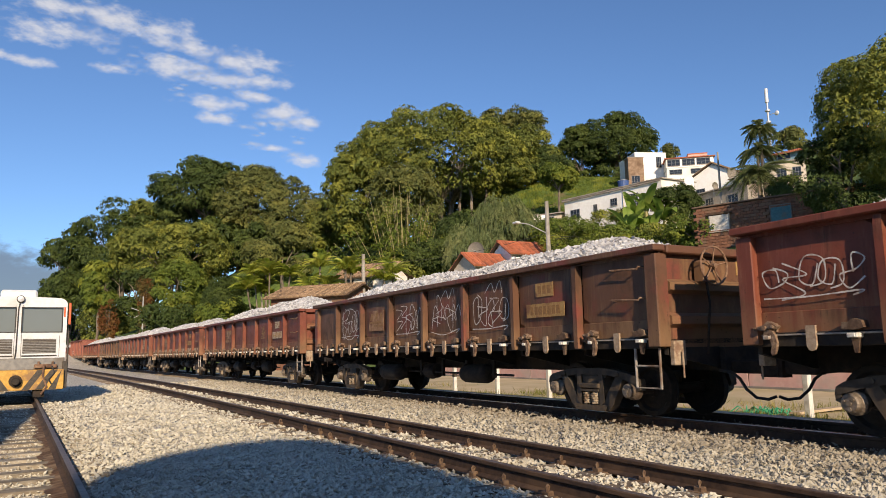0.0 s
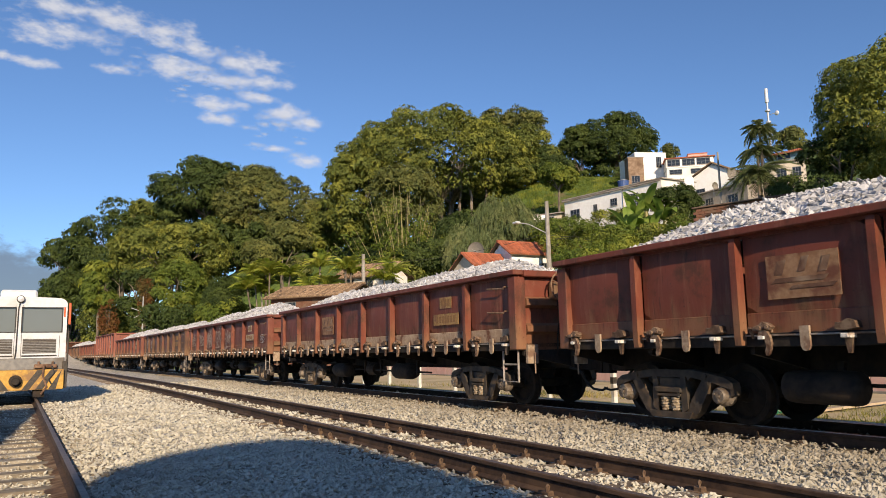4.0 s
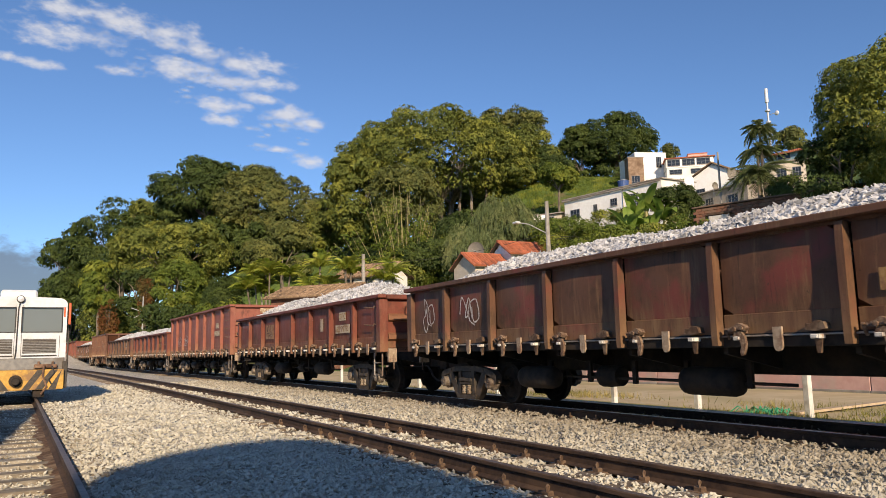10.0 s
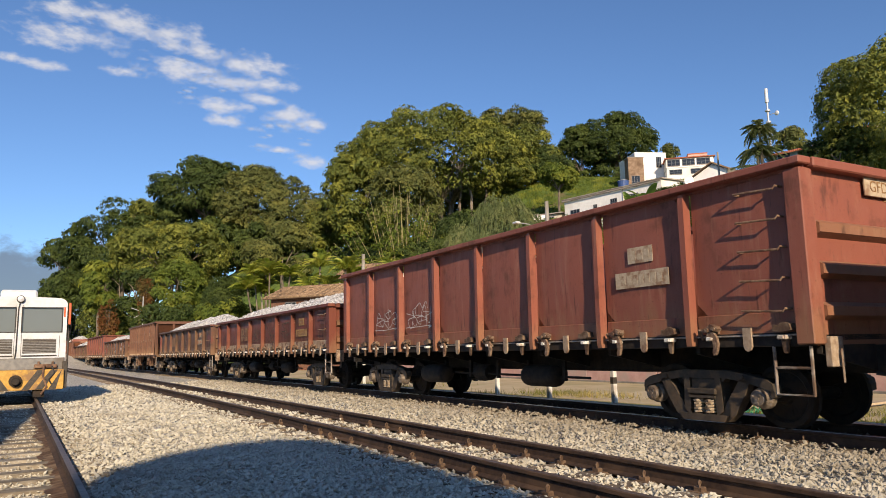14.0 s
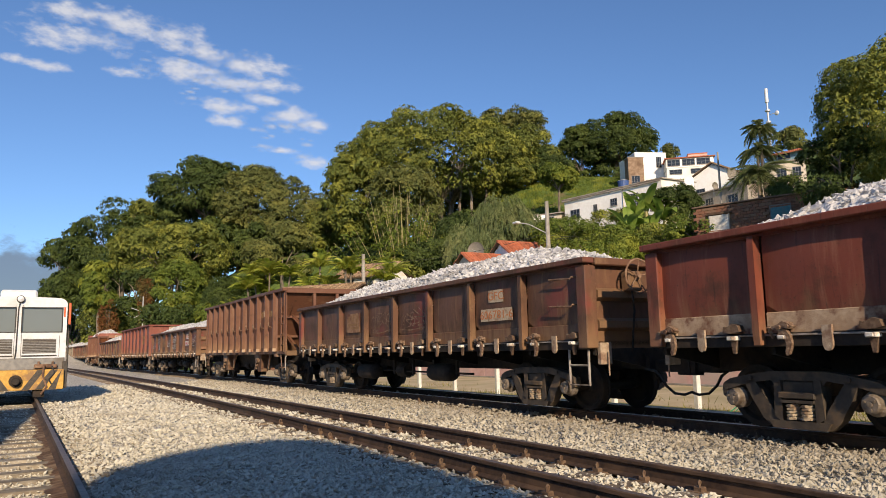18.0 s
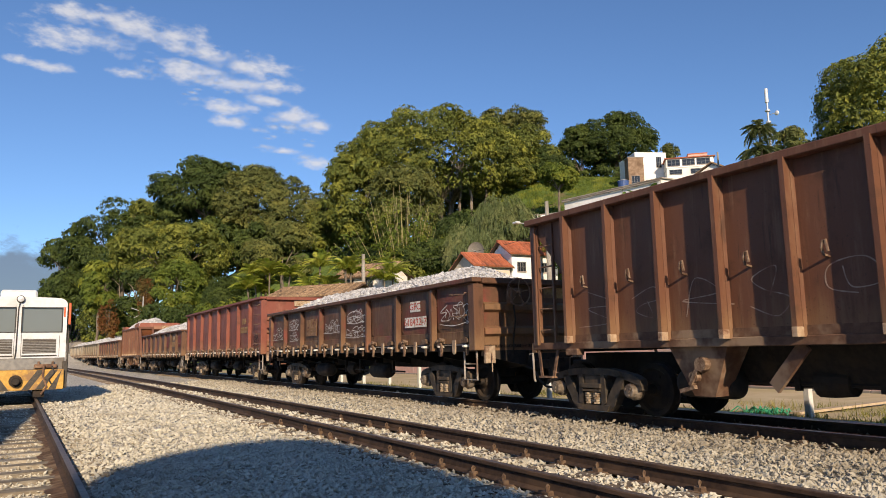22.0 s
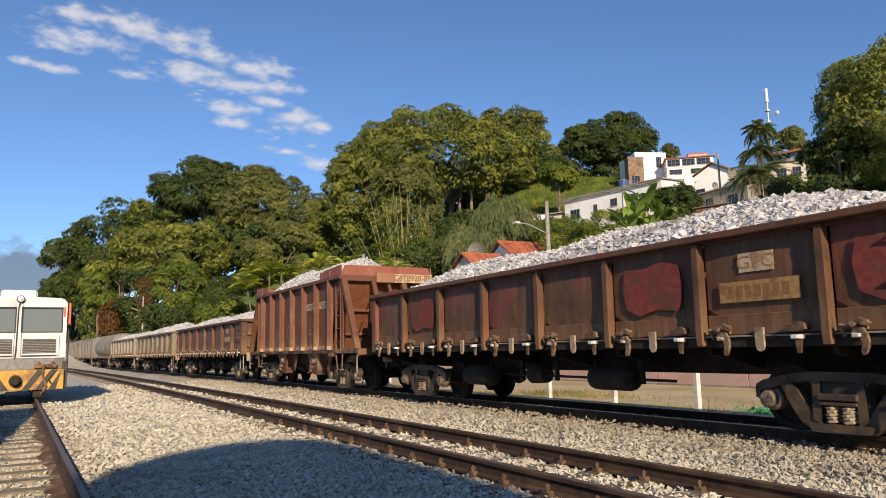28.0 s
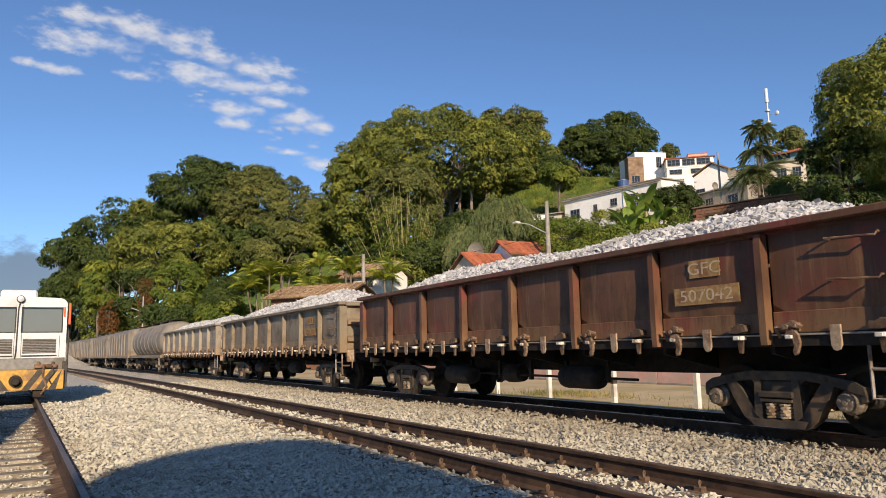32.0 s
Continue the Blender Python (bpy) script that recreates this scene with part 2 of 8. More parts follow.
# For dark-crowned trees, and for greenery that stands in for deep shade.
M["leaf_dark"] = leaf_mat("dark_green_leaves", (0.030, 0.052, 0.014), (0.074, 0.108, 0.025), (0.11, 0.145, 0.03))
M["leaf_mid"] = leaf_mat("olive_green_leaves", (0.060, 0.084, 0.019), (0.185, 0.215, 0.044), (0.31, 0.32, 0.055))
M["leaf_lime"] = leaf_mat("fresh_green_leaves", (0.062, 0.1, 0.016), (0.15, 0.2, 0.03), (0.26, 0.285, 0.04))
M["leaf_brown"] = leaf_mat("brownish_green_leaves", (0.064, 0.08, 0.025), (0.16, 0.18, 0.05), (0.24, 0.245, 0.065))
M["frond"] = leaf_mat("yellow_green_fronds", (0.20, 0.27, 0.035), (0.37, 0.43, 0.06), (0.50, 0.48, 0.09), 0.4)
M["frond_dark"] = leaf_mat("grey_green_fronds", (0.085, 0.12, 0.045), (0.17, 0.21, 0.08), (0.24, 0.26, 0.1))
M["banana"] = leaf_mat("banana_leaves", (0.15, 0.24, 0.04), (0.25, 0.36, 0.07), (0.34, 0.42, 0.1), 0.4)
M["cane"] = surface("yellow_bamboo_cane", (0.26, 0.23, 0.09), (0.36, 0.31, 0.14), 4.0, 0.6, 0.0, 0.1)
M["rust_leaf"] = leaf_mat("dry_orange_creeper", (0.14, 0.06, 0.02), (0.22, 0.10, 0.03), (0.10, 0.10, 0.03))
M["plaster"] = surface("whitewashed_plaster", (0.85, 0.84, 0.81), (0.91, 0.90, 0.88), 3.0, 0.9, 0.0, 0.15, (0.77, 0.735, 0.68), 0.25)
M["plaster_cream"] = surface("cream_plaster", (0.55, 0.48, 0.38), (0.64, 0.57, 0.47), 3.0, 0.9, 0.0, 0.2, (0.42, 0.35, 0.27), 0.4)
M["plaster_grey"] = surface("bare_cement_render", (0.30, 0.26, 0.22), (0.40, 0.35, 0.29), 3.0, 0.9, 0.0, 0.2, (0.22, 0.18, 0.15), 0.4)
M["plaster_tan"] = surface("weathered_tan_render", (0.20, 0.13, 0.085), (0.31, 0.22, 0.15), 2.0, 0.95, 0.0, 0.4, (0.15, 0.095, 0.06), 0.7)
M["plaster_pink"] = surface("faded_pink_wall_paint", (0.58, 0.34, 0.29), (0.66, 0.42, 0.36), 3.0, 0.9, 0.0, 0.2, (0.50, 0.38, 0.32), 0.5)
M["plaster_blue"] = surface("pale_blue_wall_paint", (0.20, 0.32, 0.40), (0.26, 0.38, 0.46), 3.0, 0.9, 0.0, 0.2)
M["brick"] = surface("fired_clay_brick", (0.15, 0.066, 0.04), (0.23, 0.11, 0.065), 8.0, 0.9, 0.0, 0.3, (0.19, 0.12, 0.08), 1.0, piece=0.2)
M["mortar"] = surface("cement_mortar", (0.14, 0.09, 0.065), (0.20, 0.135, 0.10), 10.0, 0.95, 0.0, 0.3)
M["roof_red"] = surface("red_clay_roof_tiles", (0.36, 0.10, 0.045), (0.48, 0.16, 0.075), 6.0, 0.85, 0.0, 0.3, (0.26, 0.09, 0.05), 1.2, piece=0.2)
M["roof_old"] = surface("weathered_clay_roof_tiles", (0.20, 0.125, 0.07), (0.40, 0.28, 0.17), 9.0, 0.9, 0.0, 0.4, (0.11, 0.075, 0.05), 2.2, piece=0.35)
M["roof_sheet"] = surface("grey_fibre_cement_sheet", (0.30, 0.27, 0.23), (0.40, 0.36, 0.31), 5.0, 0.9, 0.0, 0.3, (0.20, 0.16, 0.13), 0.8)
M["wood_dark"] = surface("dark_stained_timber", (0.06, 0.035, 0.02), (0.11, 0.065, 0.038), 7.0, 0.8, 0.0, 0.3)
M["frame_metal"] = surface("grey_painted_window_frame", (0.12, 0.12, 0.12), (0.20, 0.20, 0.19), 9.0, 0.6)
M["concrete"] = surface("grey_concrete", (0.28, 0.26, 0.23), (0.38, 0.355, 0.32), 8.0, 0.9, 0.0, 0.3, (0.22, 0.20, 0.17), 1.0)
M["post_white"] = surface("whitewashed_concrete_post", (0.62, 0.61, 0.57), (0.74, 0.73, 0.69), 9.0, 0.85, 0.0, 0.2, (0.45, 0.41, 0.35), 2.0)
M["galv"] = surface("galvanised_steel", (0.48, 0.49, 0.50), (0.58, 0.59, 0.60), 12.0, 0.5, 0.4, 0.05)
M["tank_blue"] = surface("blue_water_tank_plastic", (0.03, 0.07, 0.20), (0.05, 0.10, 0.27), 6.0, 0.5)
M["teal"] = surface("teal_painted_shutter", (0.05, 0.16, 0.19), (0.08, 0.22, 0.25), 8.0, 0.7, 0.0, 0.1, (0.12, 0.16, 0.15), 2.0)
M["curtain"] = surface("pale_cloth_screen", (0.50, 0.48, 0.45), (0.62, 0.60, 0.56), 5.0, 0.9, 0.0, 0.2)
M["street"] = surface("dusty_street_surface", (0.46, 0.36, 0.20), (0.57, 0.46, 0.28), 1.2, 0.95, 0.0, 0.3, (0.36, 0.30, 0.14), 0.3)
M["net_green"] = surface("green_plastic_netting", (0.02, 0.24, 0.11), (0.05, 0.36, 0.18), 18.0, 0.5)
M["tarp_yellow"] = surface("yellow_plastic_sheet", (0.62, 0.50, 0.03), (0.72, 0.60, 0.06), 8.0, 0.5)
M["plank"] = surface("pale_timber_plank", (0.42, 0.32, 0.20), (0.54, 0.43, 0.29), 6.0, 0.8, 0.0, 0.2)
M["grass_blade"] = leaf_mat("grass_blades", (0.12, 0.13, 0.03), (0.24, 0.23, 0.06), (0.38, 0.31, 0.11), 0.3)
M["dish_mesh"] = surface("dull_dish_mesh", (0.20, 0.18, 0.15), (0.28, 0.25, 0.21), 20.0, 0.7, 0.2, 0.1)
M["stained_soil"] = surface("oil_stained_soil", (0.07, 0.036, 0.018), (0.15, 0.08, 0.042), 14.0, 0.95, 0.0, 0.5, (0.26, 0.18, 0.11), 3.0)
M["wire"] = surface("black_cable", (0.02, 0.02, 0.02), (0.03, 0.03, 0.03), 5.0, 0.7, 0.0, 0.0)


def hill_ground():
    m, nt, b = material("yard_and_hillside_soil")
    v = coords(nt, wander=False)
    grass = mixed(nt, ramp(nt, noise_tex(nt, v, 0.9, 6.0), 0.35, 0.65), (0.055, 0.10, 0.018), (0.13, 0.19, 0.032))
    grass = mixed(nt, ramp(nt, noise_tex(nt, v, 0.16, 4.0), 0.55, 0.7), grass, (0.17, 0.13, 0.06))
    vo = node(nt, "ShaderNodeTexVoronoi", Scale=28.0)
    nt.links.new(v, vo.inputs["Vector"])
    sp = nt.nodes.new("ShaderNodeSeparateColor")
    nt.links.new(vo.outputs["Color"], sp.inputs[0])
    gravel = mixed(nt, sp.outputs[0], (0.36, 0.33, 0.27), (0.68, 0.64, 0.55))
    gravel = mixed(nt, ramp(nt, noise_tex(nt, v, 0.5, 4.0), 0.55, 0.72), gravel, (0.40, 0.35, 0.27))
    xyz = nt.nodes.new("ShaderNodeSeparateXYZ")
    nt.links.new(v, xyz.inputs[0])
    wob = nt.nodes.new("ShaderNodeMath")
    wob.operation = "MULTIPLY_ADD"
    nt.links.new(noise_tex(nt, v, 0.8, 4.0), wob.inputs[0])
    wob.inputs[1].default_value = 1.6
    nt.links.new(xyz.outputs[0], wob.inputs[2])
    col = mixed(nt, ramp(nt, wob.outputs[0], 11.6, 12.3), gravel, grass)
    nt.links.new(col, b.inputs["Base Color"])
    b.inputs["Roughness"].default_value = 0.95
    bumped(nt, b, vo.outputs["Distance"], 0.8, 0.04)
    return m


M["ground"] = hill_ground()


# ---- mesh helpers ----
class Shape:
    """A mesh in the making: solid pieces are added and become one object."""

    def __init__(self):
        self.v, self.f = [], []

    def add(self, verts, faces):
        n = len(self.v)
        self.v += [tuple(p) for p in verts]
        self.f += [tuple(n + i for i in q) for q in faces]
        return self

    def box(self, x0, x1, y0, y1, z0, z1):
        return self.add([(x0, y0, z0), (x1, y0, z0), (x1, y1, z0), (x0, y1, z0), (x0, y0, z1), (x1, y0, z1), (x1, y1, z1), (x0, y1, z1)],
                        [(0, 3, 2, 1), (4, 5, 6, 7), (0, 1, 5, 4), (1, 2, 6, 5), (2, 3, 7, 6), (3, 0, 4, 7)])

    def cbox(self, x0, x1, y0, y1, z0, z1, c=0.01):
        """A box with chamfered edges."""
        bm = bmesh.new()
        m = Matrix.Translation(((x0 + x1) / 2, (y0 + y1) / 2, (z0 + z1) / 2)) @ Matrix.Diagonal((x1 - x0, y1 - y0, z1 - z0, 1))
        bmesh.ops.create_cube(bm, size=1, matrix=m)
        bmesh.ops.bevel(bm, geom=bm.edges[:], offset=c, segments=1, affect="EDGES")
        bm.verts.index_update()
        self.add([v.co[:] for v in bm.verts], [[v.index for v in f.verts] for f in bm.faces])
        bm.free()
        return self

    def prism(self, outline, axis, a, b):
        """A flat outline (pairs) pushed from a to b along an axis 'x', 'y' or 'z'."""
        n = len(outline)
        put = {"x": lambda p, d: (d, p[0], p[1]), "y": lambda p, d: (p[0], d, p[1]), "z": lambda p, d: (p[0], p[1], d)}[axis]
        vs = [put(p, a) for p in outline] + [put(p, b) for p in outline]
        fs = [tuple(range(n)), tuple(range(2 * n - 1, n - 1, -1))] + [(i, i + n, (i + 1) % n + n, (i + 1) % n) for i in range(n)]
        return self.add(vs, fs)

    def bar(self, p, q, r, n=6, r2=None):
        """A round bar from p to q."""
        p, q = Vector(p), Vector(q)
        d = (q - p).normalized()
        a = d.orthogonal().normalized()
        b = d.cross(a)
        r2 = r if r2 is None else r2
        vs = [p + (a * math.cos(t) + b * math.sin(t)) * r for t in (2 * math.pi * i / n for i in range(n))]
        vs += [q + (a * math.cos(t) + b * math.sin(t)) * r2 for t in (2 * math.pi * i / n for i in range(n))]
        return self.add(vs, [tuple(range(n - 1, -1, -1)), tuple(range(n, 2 * n))] + [(i, (i + 1) % n, (i + 1) % n + n, i + n) for i in range(n)])

    def tube(self, pts, r, n=6):
        """A round tube swept through the points, in one piece."""
        pts = [Vector(p) for p in pts]
        vs, side = [], None
        for i, p in enumerate(pts):
            d = (pts[min(i + 1, len(pts) - 1)] - pts[max(i - 1, 0)])
            d = d.normalized() if d.length > 1e-6 else Vector((0, 0, 1))
            side = d.orthogonal() if side is None or (side - d * side.dot(d)).length < 1e-4 else side - d * side.dot(d)
            side = side.normalized()
            up = d.cross(side)
            vs += [p + (side * math.cos(t) + up * math.sin(t)) * r for t in (2 * math.pi * k / n for k in range(n))]
        m = len(pts)
        fs = [(i * n + k, i * n + (k + 1) % n, (i + 1) * n + (k + 1) % n, (i + 1) * n + k) for i in range(m - 1) for k in range(n)]
        return self.add(vs, fs + [tuple(range(n - 1, -1, -1)), tuple(range((m - 1) * n, m * n))])

    def beam(self, p, q, w, h):
        """A squared beam from p to q, w wide and h high."""
        p, q = Vector(p), Vector(q)
        d = (q - p).normalized()
        up = Vector((0, 0, 1)) if abs(d.z) < 0.95 else Vector((0, 1, 0))
        a = d.cross(up).normalized()
        b = a.cross(d)
        c = [a * sx * w / 2 + b * sz * h / 2 for sx, sz in ((-1, -1), (1, -1), (1, 1), (-1, 1))]
        return self.add([p + k for k in c] + [q + k for k in c], [(3, 2, 1, 0), (4, 5, 6, 7)] + [(i, (i + 1) % 4, (i + 1) % 4 + 4, i + 4) for i in range(4)])

    def turned(self, profile, axis_x=True, n=20):
        """A profile of (along, radius) pairs turned about the x axis."""
        base, k = len(self.v), len(profile)
        vs = [(s, r * math.cos(t), r * math.sin(t)) for t in (2 * math.pi * i / n for i in range(n)) for s, r in profile]
        fs = [(i * k + j, i * k + j + 1, (i + 1) % n * k + j + 1, (i + 1) % n * k + j) for i in range(n) for j in range(k - 1)]
        return self.add(vs, fs)

    def mesh(self, name, mat, smooth=False):
        me = bpy.data.meshes.new(name)
        me.from_pydata(self.v, [], self.f)
        bm = bmesh.new()
        bm.from_mesh(me)
        bmesh.ops.recalc_face_normals(bm, faces=bm.faces)
        bm.to_mesh(me)
        bm.free()
        me.materials.append(mat)
        if smooth:
            me.polygons.foreach_set("use_smooth", [True] * len(me.polygons))
        return me


def part(name, shape, mat, parent, label="", at=None, smooth=False):
    """Links a shape, or a mesh that is shared, as one part under a thing."""
    me = shape.mesh(name, mat, smooth) if isinstance(shape, Shape) else shape
    ob = new(name, me)
    ob.parent = parent
    if at is not None:
        ob.matrix_basis = at if isinstance(at, Matrix) else Matrix.Translation(at)
    if label:
        ob["label"] = label
    return ob


def thing(name, label, category, at=(0, 0, 0), group="", kind="", turn=0.0):
    ob = new(name)
    ob.matrix_basis = pose(*at, 0, 0, turn)
    return tagged(ob, label, category, group, kind)


def big_mesh(name, verts, faces, mat):
    """A mesh from arrays; faces all have the same number of corners."""
    verts, faces = np.asarray(verts, np.float32), np.asarray(faces, np.int32)
    me = bpy.data.meshes.new(name)
    me.vertices.add(len(verts))
    me.vertices.foreach_set("co", verts.ravel())
    k = faces.shape[1]
    me.loops.add(faces.size)
    me.loops.foreach_set("vertex_index", faces.ravel())
    me.polygons.add(len(faces))
    me.polygons.foreach_set("loop_start", np.arange(0, faces.size, k, dtype=np.int32))
    me.update(calc_edges=True)
    me.validate()
    me.polygons.foreach_set("use_smooth", np.zeros(len(me.polygons), bool))
    me.materials.append(mat)
    return me


def stones(rng, centres, size):
    """Angular lumps: squashed, jittered octahedra."""
    n = len(centres)
    base = np.array([(1, 0, 0), (-1, 0, 0), (0, 1, 0), (0, -1, 0), (0, 0, 1), (0, 0, -1)], float)
    a = rng.uniform(0, 2 * np.pi, n)
    v = base[None] * rng.uniform(0.55, 1.2, (n, 6, 1)) + rng.normal(0, 0.24, (n, 6, 3))
    v *= rng.uniform(0.7, 1.3, (n, 1, 3)) * np.array([1, 1, 0.72])
    tilt = rng.normal(0, 0.38, (n, 2))
    z = v[:, :, 2] + v[:, :, 0] * tilt[:, :1] + v[:, :, 1] * tilt[:, 1:] * 0.6
    x = v[:, :, 0] * np.cos(a)[:, None] - v[:, :, 1] * np.sin(a)[:, None]
    y = v[:, :, 0] * np.sin(a)[:, None] + v[:, :, 1] * np.cos(a)[:, None]
    v = np.stack([x, y, z], -1) * np.asarray(size).reshape(-1, 1, 1) + centres[:, None, :]
    f = np.array([(0, 2, 4), (2, 1, 4), (1, 3, 4), (3, 0, 4), (2, 0, 5), (1, 2, 5), (3, 1, 5), (0, 3, 5)])
    return v.reshape(-1, 3), (f[None] + 6 * np.arange(n)[:, None, None]).reshape(-1, 3)


# ---- the lie of the land and the track ----
BEND, TRACK_X, MID_X = -0.00054, 8.50, 4.30


def bend(y):
    """Sideways shift and slope of the running tracks at y."""
    c = min(max(y, -60.0), 160.0) - 8
    return BEND * c * c / 2 + BEND * c * (y - 8 - c), BEND * c


def land(x, y):
    toe = 21.5 - 0.05 * np.maximum(0, y - 60)
    u = np.asarray(x - toe, float)
    rise = np.where(u > 0, np.minimum(u, 55) * 0.42 + np.maximum(0, u - 55) * 0.2, 0)
    rise = rise * (1 - np.exp(-np.maximum(u, 0) / 4.0))
    rise = rise + 11.0 * np.exp(-((x - 31) ** 2 + (y - 118) ** 2) / 420) + 3.5 * np.exp(-((x - 57) ** 2 + (y - 96) ** 2) / 400)
    rise = rise + 3.6 * np.exp(-((x - 80) ** 2 + (y - 90) ** 2) / 200) + 2.4 * np.exp(-((x - 66) ** 2 + (y - 93) ** 2) / 90)
    rise = rise - 3.4 * np.exp(-((x - 65) ** 2 / 130 + (y - 50) ** 2 / 120)) * (rise > 6)
    flat = np.where(x > 11.0, np.clip(-0.22 - (x - 11.0) * 0.15, -0.45, -0.22), -0.19)
    return np.minimum(flat + rise, 52)


def ground_sheet():
    xs = np.concatenate([[-2500, -900, -300, -120, -50, -20, -8], np.arange(-4, 13, 0.5), np.arange(13, 130, 1.5), [140, 170, 230, 400, 900, 2500]])
    ys = np.concatenate([[-2500, -900, -300, -100, -40, -15], np.arange(-6, 30, 1.0), np.arange(30, 200, 2.0), [220, 260, 320, 420, 700, 1300, 3500]])
    gx, gy = np.meshgrid(xs, ys)
    gz = land(gx, gy)
    r = np.random.default_rng(3)
    gz = gz + np.where(gx > 24, r.normal(0, 0.12, gz.shape), 0)
    n, m = gx.shape
    i = np.arange(n * m).reshape(n, m)
    f = np.stack([i[:-1, :-1], i[:-1, 1:], i[1:, 1:], i[1:, :-1]], -1).reshape(-1, 4)
    ob = new("ground", big_mesh("ground", np.stack([gx, gy, gz], -1).reshape(-1, 3), f, M["ground"]))
    ob.data.polygons.foreach_set("use_smooth", [True] * len(ob.data.polygons))
    tagged(ob, "stony railway yard rising to a grassy hillside", "ground", kind="structure")


ground_sheet()


# ---- tracks ----
def rail_mesh(name, line, offset, head, mat):
    """A rail along a centre line of (x, y, slope); head: the head's worn top strip alone."""
    if head:
        prof = [(-0.028, -0.006), (-0.026, 0.0015), (0.026, 0.0015), (0.028, -0.006)]
    else:
        prof = [(-0.065, -0.15), (-0.065, -0.14), (-0.012, -0.122), (-0.010, -0.045), (-0.035, -0.034), (-0.035, -0.008), (-0.028, -0.002),
                (0.028, -0.002), (0.035, -0.008), (0.035, -0.034), (0.010, -0.045), (0.012, -0.122), (0.065, -0.14), (0.065, -0.15)]
    k, s = len(prof), Shape()
    vs = [(x + (offset + dx), y - slope * (offset + dx), dz) for x, y, slope in line for dx, dz in prof]
    fs = [(i * k + j, i * k + (j + 1) % k, (i + 1) * k + (j + 1) % k, (i + 1) * k + j) for i in range(len(line) - 1) for j in range(k)]
    s.add(vs, fs + [tuple(range(k)), tuple(range(len(vs) - 1, len(vs) - k - 1, -1))])
    return s.mesh(name, mat)


def tie_meshes():
    s = Shape().cbox(-1.0, 1.0, -0.11, 0.11, -0.34, -0.150, 0.015)
    c = Shape()
    for side in (-1, 1):
        for sx in (-0.095, 0.095):
            x = side * 0.533 + sx
            c.cbox(x - 0.03, x + 0.03, -0.045, 0.045, -0.15, -0.105, 0.008)
            c.tube([(x - 0.02, -0.02, -0.11), (x - 0.025, -0.015, -0.075), (x, 0.0, -0.062), (x + 0.025, 0.015, -0.075), (x + 0.02, 0.02, -0.11)], 0.011, 5)
    plate = Shape()
    for side in (-1, 1):
        plate.cbox(side * 0.533 - 0.15, side * 0.533 + 0.15, -0.08, 0.08, -0.156, -0.142, 0.003)
    return s.mesh("tie", M["tie"]), c.mesh("rail_clip", M["clip"]), plate.mesh("tie_plate", M["clip"])


TIE, CLIP, TIE_PLATE = tie_meshes()


def track(name, label, line, at, y_ties, head, clips_to, tie_mat=None):
    """line: centre points; at(y): the centre's (x, slope)."""
    t = thing(name, label, "railway track", kind="structure")
    for side in (-0.5335, 0.5335):
        r = part("rail", rail_mesh("rail", line, side, False, M["rail_rust"]), None, t)
        part("rail_head", rail_mesh("rail_head", line, side, True, head), None, r, "worn running surface of the rail")
    rng = random.Random(name)
    y = y_ties[0]
    while y < y_ties[1]:
        x, slope = at(y)
        m = pose(x + rng.uniform(-0.04, 0.04), y, rng.uniform(-0.012, 0.008), 0, 0, -math.degrees(slope) + rng.uniform(-1.2, 1.2))
        tie = part("tie", TIE, None, t, at=m)
        if tie_mat:
            tie.material_slots[0].link = "OBJECT"
            tie.material_slots[0].material = tie_mat
        if -2 < y < clips_to and rng.random() < 0.7:
            part("rail_clip", CLIP, None, tie)
            part("tie_plate", TIE_PLATE, None, tie)
        y += 0.60


def bent_line(x0):
    ys = [-40 + 5 * i for i in range(41)] + [180, 220, 270, 330, 400, 480]
    return [(x0 + bend(y)[0], y, bend(y)[1]) for y in ys]


def siding_at(y):
    return -0.03 - 0.0142 * y, -0.0142


track("middle_track", "empty rusty metre-gauge track in stone ballast", bent_line(MID_X), lambda y: (MID_X + bend(y)[0], bend(y)[1]), (-3.0, 62.0), M["rail_worn"], 13)
track("train_track", "metre-gauge track with polished rail heads under the train", bent_line(TRACK_X), lambda y: (TRACK_X + bend(y)[0], bend(y)[1]), (-3.0, 50.0), M["rail_bright"], 16)
track("siding_track", "rusty siding track with sleepers nearly buried in ballast", [(siding_at(y)[0], y, -0.0142) for y in (-6, 0, 20, 60, 140)], siding_at, (-6.0, 34.0), M["rail_worn"], -1, M["tie_pale"])


